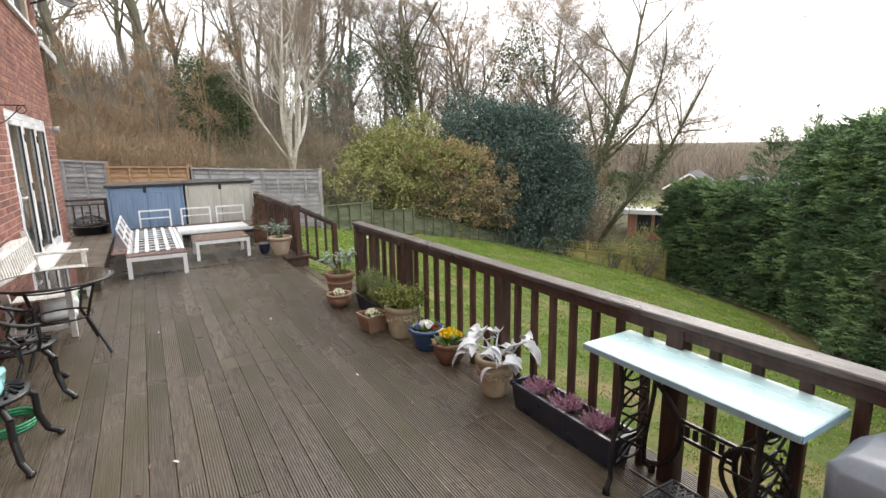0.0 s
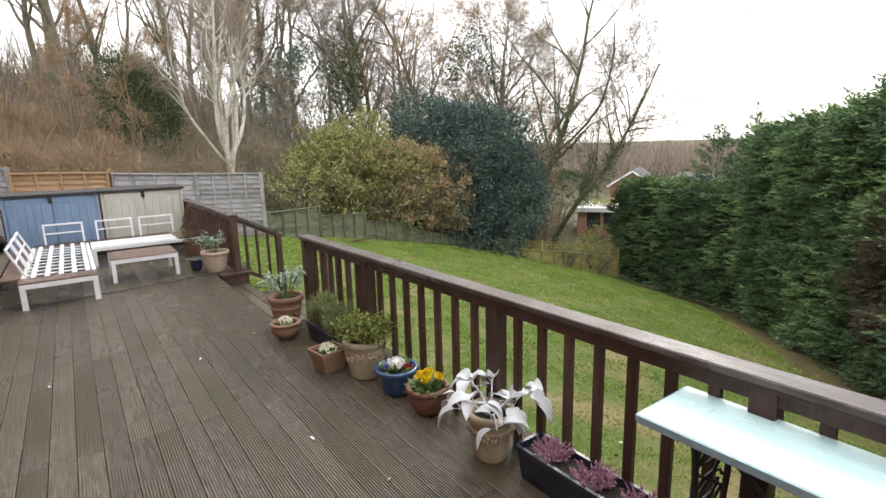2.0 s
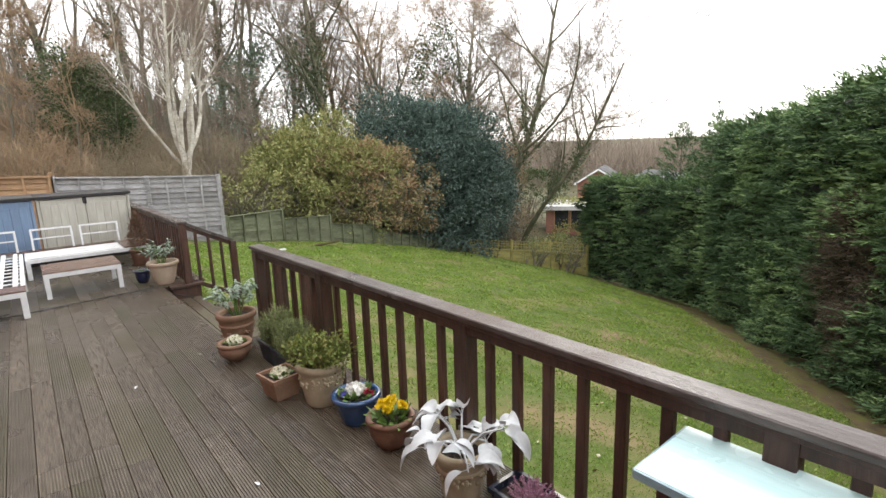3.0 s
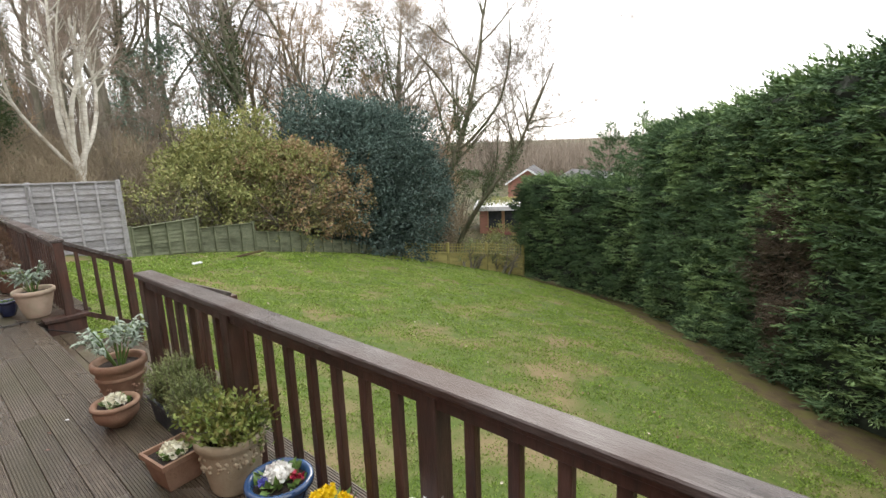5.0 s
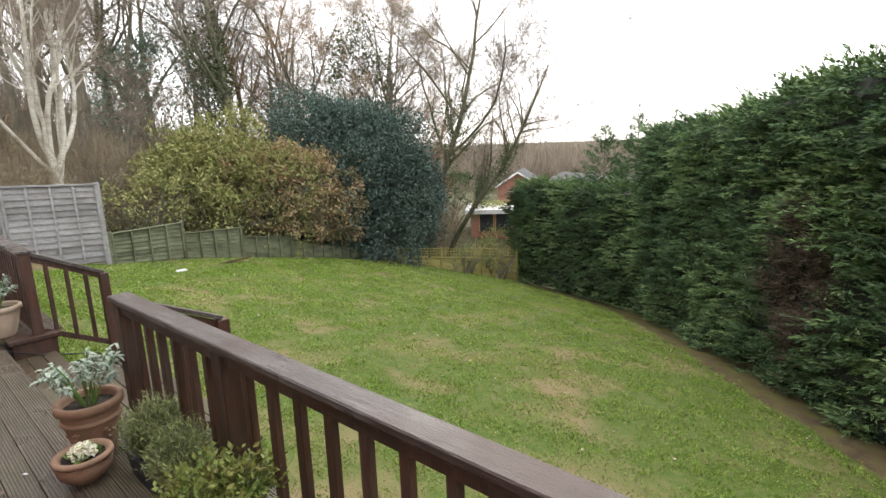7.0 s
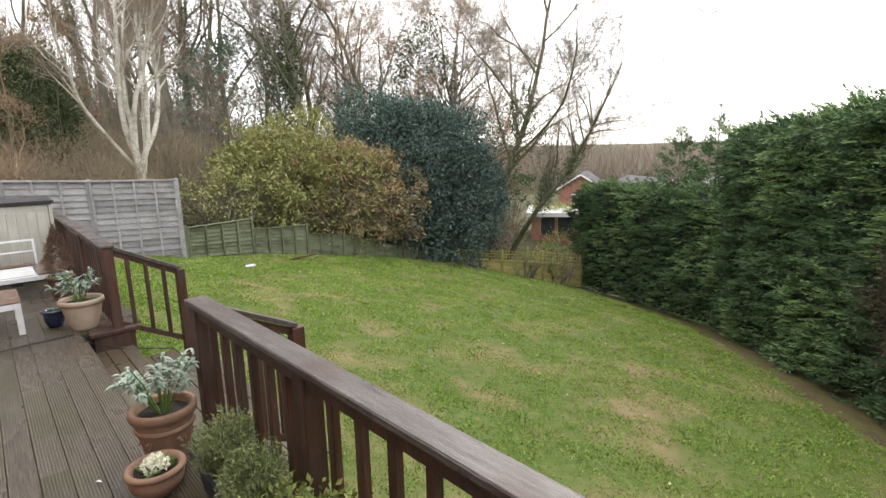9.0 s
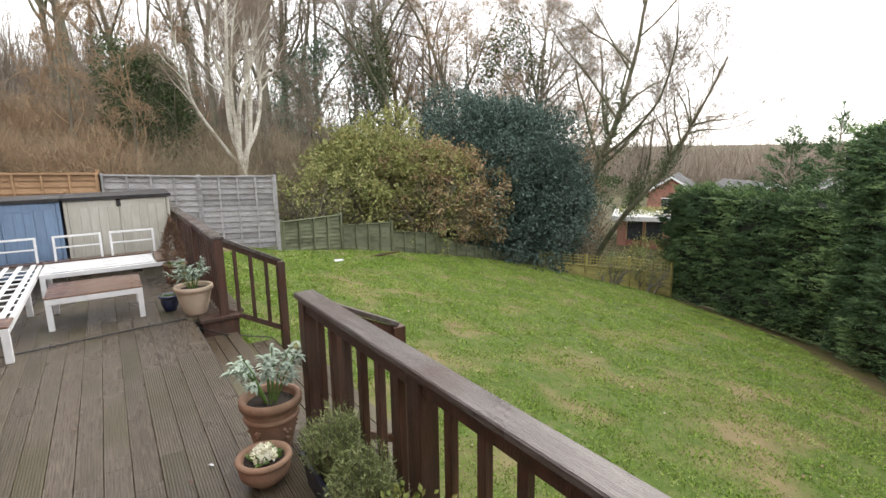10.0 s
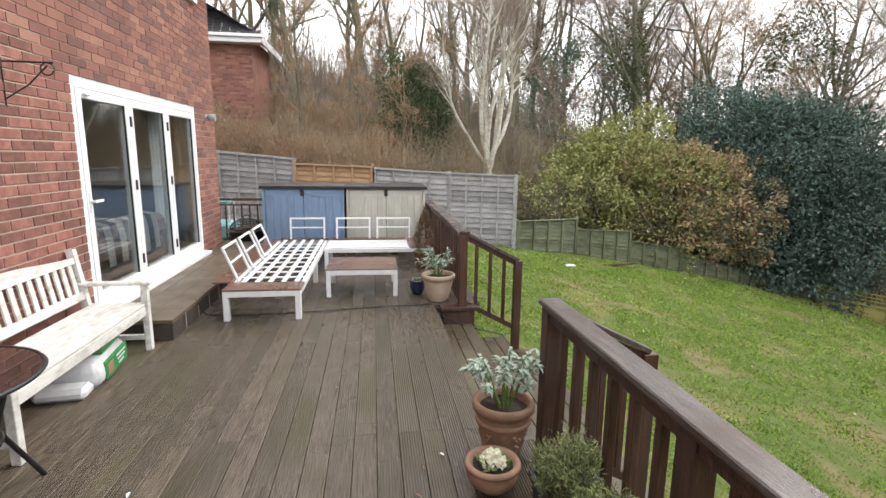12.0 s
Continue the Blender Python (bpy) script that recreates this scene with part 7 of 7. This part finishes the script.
def garden_building():
    x, y = 31.2, 23.8
    s = thing("garden_building", x, y, gz(x, y) - 0.2, "flat-roofed brick garden building with dark windows beyond the trellis", "outbuilding", rz=-55)
    H = -2.95 - (gz(x, y) - 0.2)
    W, D = 5.2, 4.0
    bm = boxes((0, 0.6, 0, D, 0, H), (3.1, W, 0, D, 0, H), (0.6, 3.1, 0.1, D, 0, H - 1.6), (0.6, 3.1, 0, D, H - 0.25, H), (0.6, 3.1, 0.5, D, H - 1.6, H - 0.25), bev=0)
    part("wall", bm, M_brickfar, s)
    for a, b in ((0.62, 1.75), (1.85, 3.08)):
        w = part("window", boxes((a, b, 0.05, 0.09, H - 1.6, H - 0.27), bev=0), M_darkpane, s)
        part("window_frame", boxes((a - 0.02, a + 0.06, -0.01, 0.045, H - 1.6, H - 0.27), (b - 0.06, b + 0.02, -0.01, 0.045, H - 1.6, H - 0.27)), M_fnew, w)
    part("roof", boxes((-0.4, W + 0.4, -0.5, D + 0.3, H + 0.002, H + 0.10)), M_render, s, "pale flat roof")
    part("fascia", boxes((-0.42, W + 0.42, -0.53, -0.502, H - 0.2, H + 0.11)), M_render, s, "grey-white fascia")
    part("planting", leaves("planting", np.random.default_rng(3).uniform((0, 0, H + 0.1), (W, D, H + 0.4), (1500, 3)), np.tile([0, 0, 1.0], (1500, 1)), 0.15, 0.08, M_olive, 0, 0.6), M_olive, s, "moss and low plants on the roof")


garden_building()

# ---------- small litter on the deck ----------
rl = random.Random(4)
for i in range(14):
    bm = bmesh.new()
    big_leaf(bm, (0, 0, 0.002), (0.045, 0, 0.006), 0.02, 0.1)
    lf = part("fallen_leaf", bm, M_woodtop if i % 3 else M_bagwhite)
    tagged(lf, "small fallen leaf lying on the wet deck" if i % 3 else "small pale petal lying on the wet deck", "leaf", "fallen leaves")
    lf.location, lf.rotation_euler = (rl.uniform(-0.9, 1.5), rl.uniform(0.5, 6.5), 0.003), (0, 0, rl.uniform(0, 6))

# ---------- deck boards ----------
PITCH = 0.14
cache = {}


def board_mesh(L, m, key):
    if (L, key) in cache:
        return cache[(L, key)]
    w = PITCH - 0.004
    prof = [(-w / 2, -0.028), (-w / 2, -0.003), (-w / 2 + 0.003, 0.0)]
    n = 8
    g = (w - 0.012) / n
    for i in range(n):
        x = -w / 2 + 0.006 + g * i
        prof += [(x + g * 0.22, 0.0), (x + g * 0.34, -0.006), (x + g * 0.72, -0.006), (x + g * 0.84, 0.0)]
    prof += [(w / 2 - 0.003, 0.0), (w / 2, -0.003), (w / 2, -0.028)]
    bm = bmesh.new()
    a = [bm.verts.new((x, 0.0015, z)) for x, z in prof]
    b_ = [bm.verts.new((x, L - 0.0015, z)) for x, z in prof]
    for i in range(len(prof) - 1):
        bm.faces.new((a[i], a[i + 1], b_[i + 1], b_[i]))
    bm.faces.new(a[::-1])
    bm.faces.new(b_)
    bmesh.ops.recalc_face_normals(bm, faces=bm.faces[:])
    cache[(L, key)] = finish(bm, "board", m)
    return cache[(L, key)]


deck = tagged(new("deck"), label="wet dark brown grooved timber decking with mossy patches", kind="structure", category="decking")
db = bmesh.new()
box(db, -4.2, 1.60, -6.0, 12.1, -0.12, -0.034)
box(db, -4.2, -0.66, 12.1, 15.0, -0.12, -0.034)
box(db, 1.60, 2.06, -6.0, 4.03, -0.12, -0.034)
box(db, 1.60, 2.10, 6.96, 12.1, -0.12, -0.034)
part("joists", db, M_deckside, deck)
part("fascia", boxes((2.061, 2.085, -6.0, 4.03, -0.62, -0.01), (1.592, 1.612, 4.03, 6.94, -0.165, -0.03), (2.101, 2.125, 7.2, 12.1, -0.62, -0.01), bev=0), M_rail, deck)
rb = random.Random(12)
runs = [[(-6.0, 3.0), (-3.0, 3.6), (0.6, 3.6), (4.2, 2.8), (7.0, 3.6), (10.6, 1.5), (12.1, 2.9)], [(-6.0, 1.2), (-4.8, 3.6), (-1.2, 3.6), (2.4, 4.6), (7.0, 2.4), (9.4, 2.7), (12.1, 2.9)]]
k = -4
while True:
    x = 1.61 - PITCH * (k + 0.5)
    if x < -4.1:
        break
    for y0, L in runs[rb.randrange(2)]:
        a, e = y0, y0 + L
        if x > 1.61:
            if a > 4.0:
                if e <= 7.0:
                    continue
                a = max(a, 7.0)
            e = min(e, 4.03) if a < 4.03 else e
        if x > 2.11 or (y0 > 12 and x > -0.7):
            continue
        if x < WX + 0.07:
            if e <= 10.35:
                continue
            a = max(a, 10.35)
        L2 = round(e - a, 2)
        if L2 < 0.1:
            continue
        o = new("board", board_mesh(L2, M_deck, "d"))
        o.parent = deck
        o.location = (x, a, rb.uniform(-0.001, 0.0007))
    k += 1

# ---------- bricks of the house wall ----------
bw, bh = 0.239, 0.072
bm = bmesh.new()
box(bm, -0.016, 0.0, -bw / 2, bw / 2, 0, bh, 0.004)
brick_full = finish(bm, "brick", M_brick)
bm = bmesh.new()
box(bm, -0.016, 0.0, -0.055, 0.055, 0, bh, 0.004)
brick_half = finish(bm, "brick", M_brick)
rest_v, rest_f = [], []
cand = []
for c in range(-8, 66):
    z = c * 0.0833 + 0.005
    y = -9.0 + (0.125 if c % 2 else 0.0)
    while y < CORNER - 0.01:
        a, b_ = y + 0.0055, min(y + 0.2445, CORNER)
        y += 0.25
        blocked = False
        for (ya, yb, za, zb) in (DOOR, UPWIN):
            if z + bh > za - 0.045 and z < zb and b_ > ya and a < yb:
                if a < ya - 0.04:
                    b_ = ya - 0.002
                elif b_ > yb + 0.04:
                    a = yb + 0.002
                else:
                    blocked = True
        if blocked or b_ - a < 0.03:
            continue
        cand.append((abs((a + b_) / 2 - 5.0) + 0.8 * abs(z - 1.4), a, b_, z))
cand.sort()
near = cand[:300]
for _, a, b_, z in near:
    full = b_ - a > 0.22
    me = brick_full if full else brick_half
    o = new("brick", me)
    o.parent = HOUSE
    o.location = (0.0 + rb.uniform(-0.0015, 0.0015), (a + b_) / 2 - 2.0, z)
    if not full:
        o.scale = (1, (b_ - a) / 0.11, 1)
for _, a, b_, z in cand[300:]:
    i = len(rest_v)
    q = rb.uniform(-0.0015, 0.0015)
    rest_v += [(q, a - 2, z), (q, b_ - 2, z), (q, b_ - 2, z + bh), (q, a - 2, z + bh), (-0.012, a - 2, z), (-0.012, b_ - 2, z), (-0.012, b_ - 2, z + bh), (-0.012, a - 2, z + bh)]
    rest_f += [(i, i + 1, i + 2, i + 3), (i + 3, i + 2, i + 6, i + 7), (i, i + 4, i + 5, i + 1), (i, i + 3, i + 7, i + 4), (i + 1, i + 5, i + 6, i + 2)]
part("brickwork", quad_mesh("brickwork", np.array(rest_v), np.array(rest_f), M_brickfar), M_brickfar, HOUSE, kind="stuff")

# the plan above is in units of 0.9 m
SCALE = 0.9
for ob in scene.objects:
    if ob.parent is None and ob.type not in ("CAMERA", "LIGHT"):
        ob.location = ob.location * SCALE
        ob.scale = ob.scale * SCALE
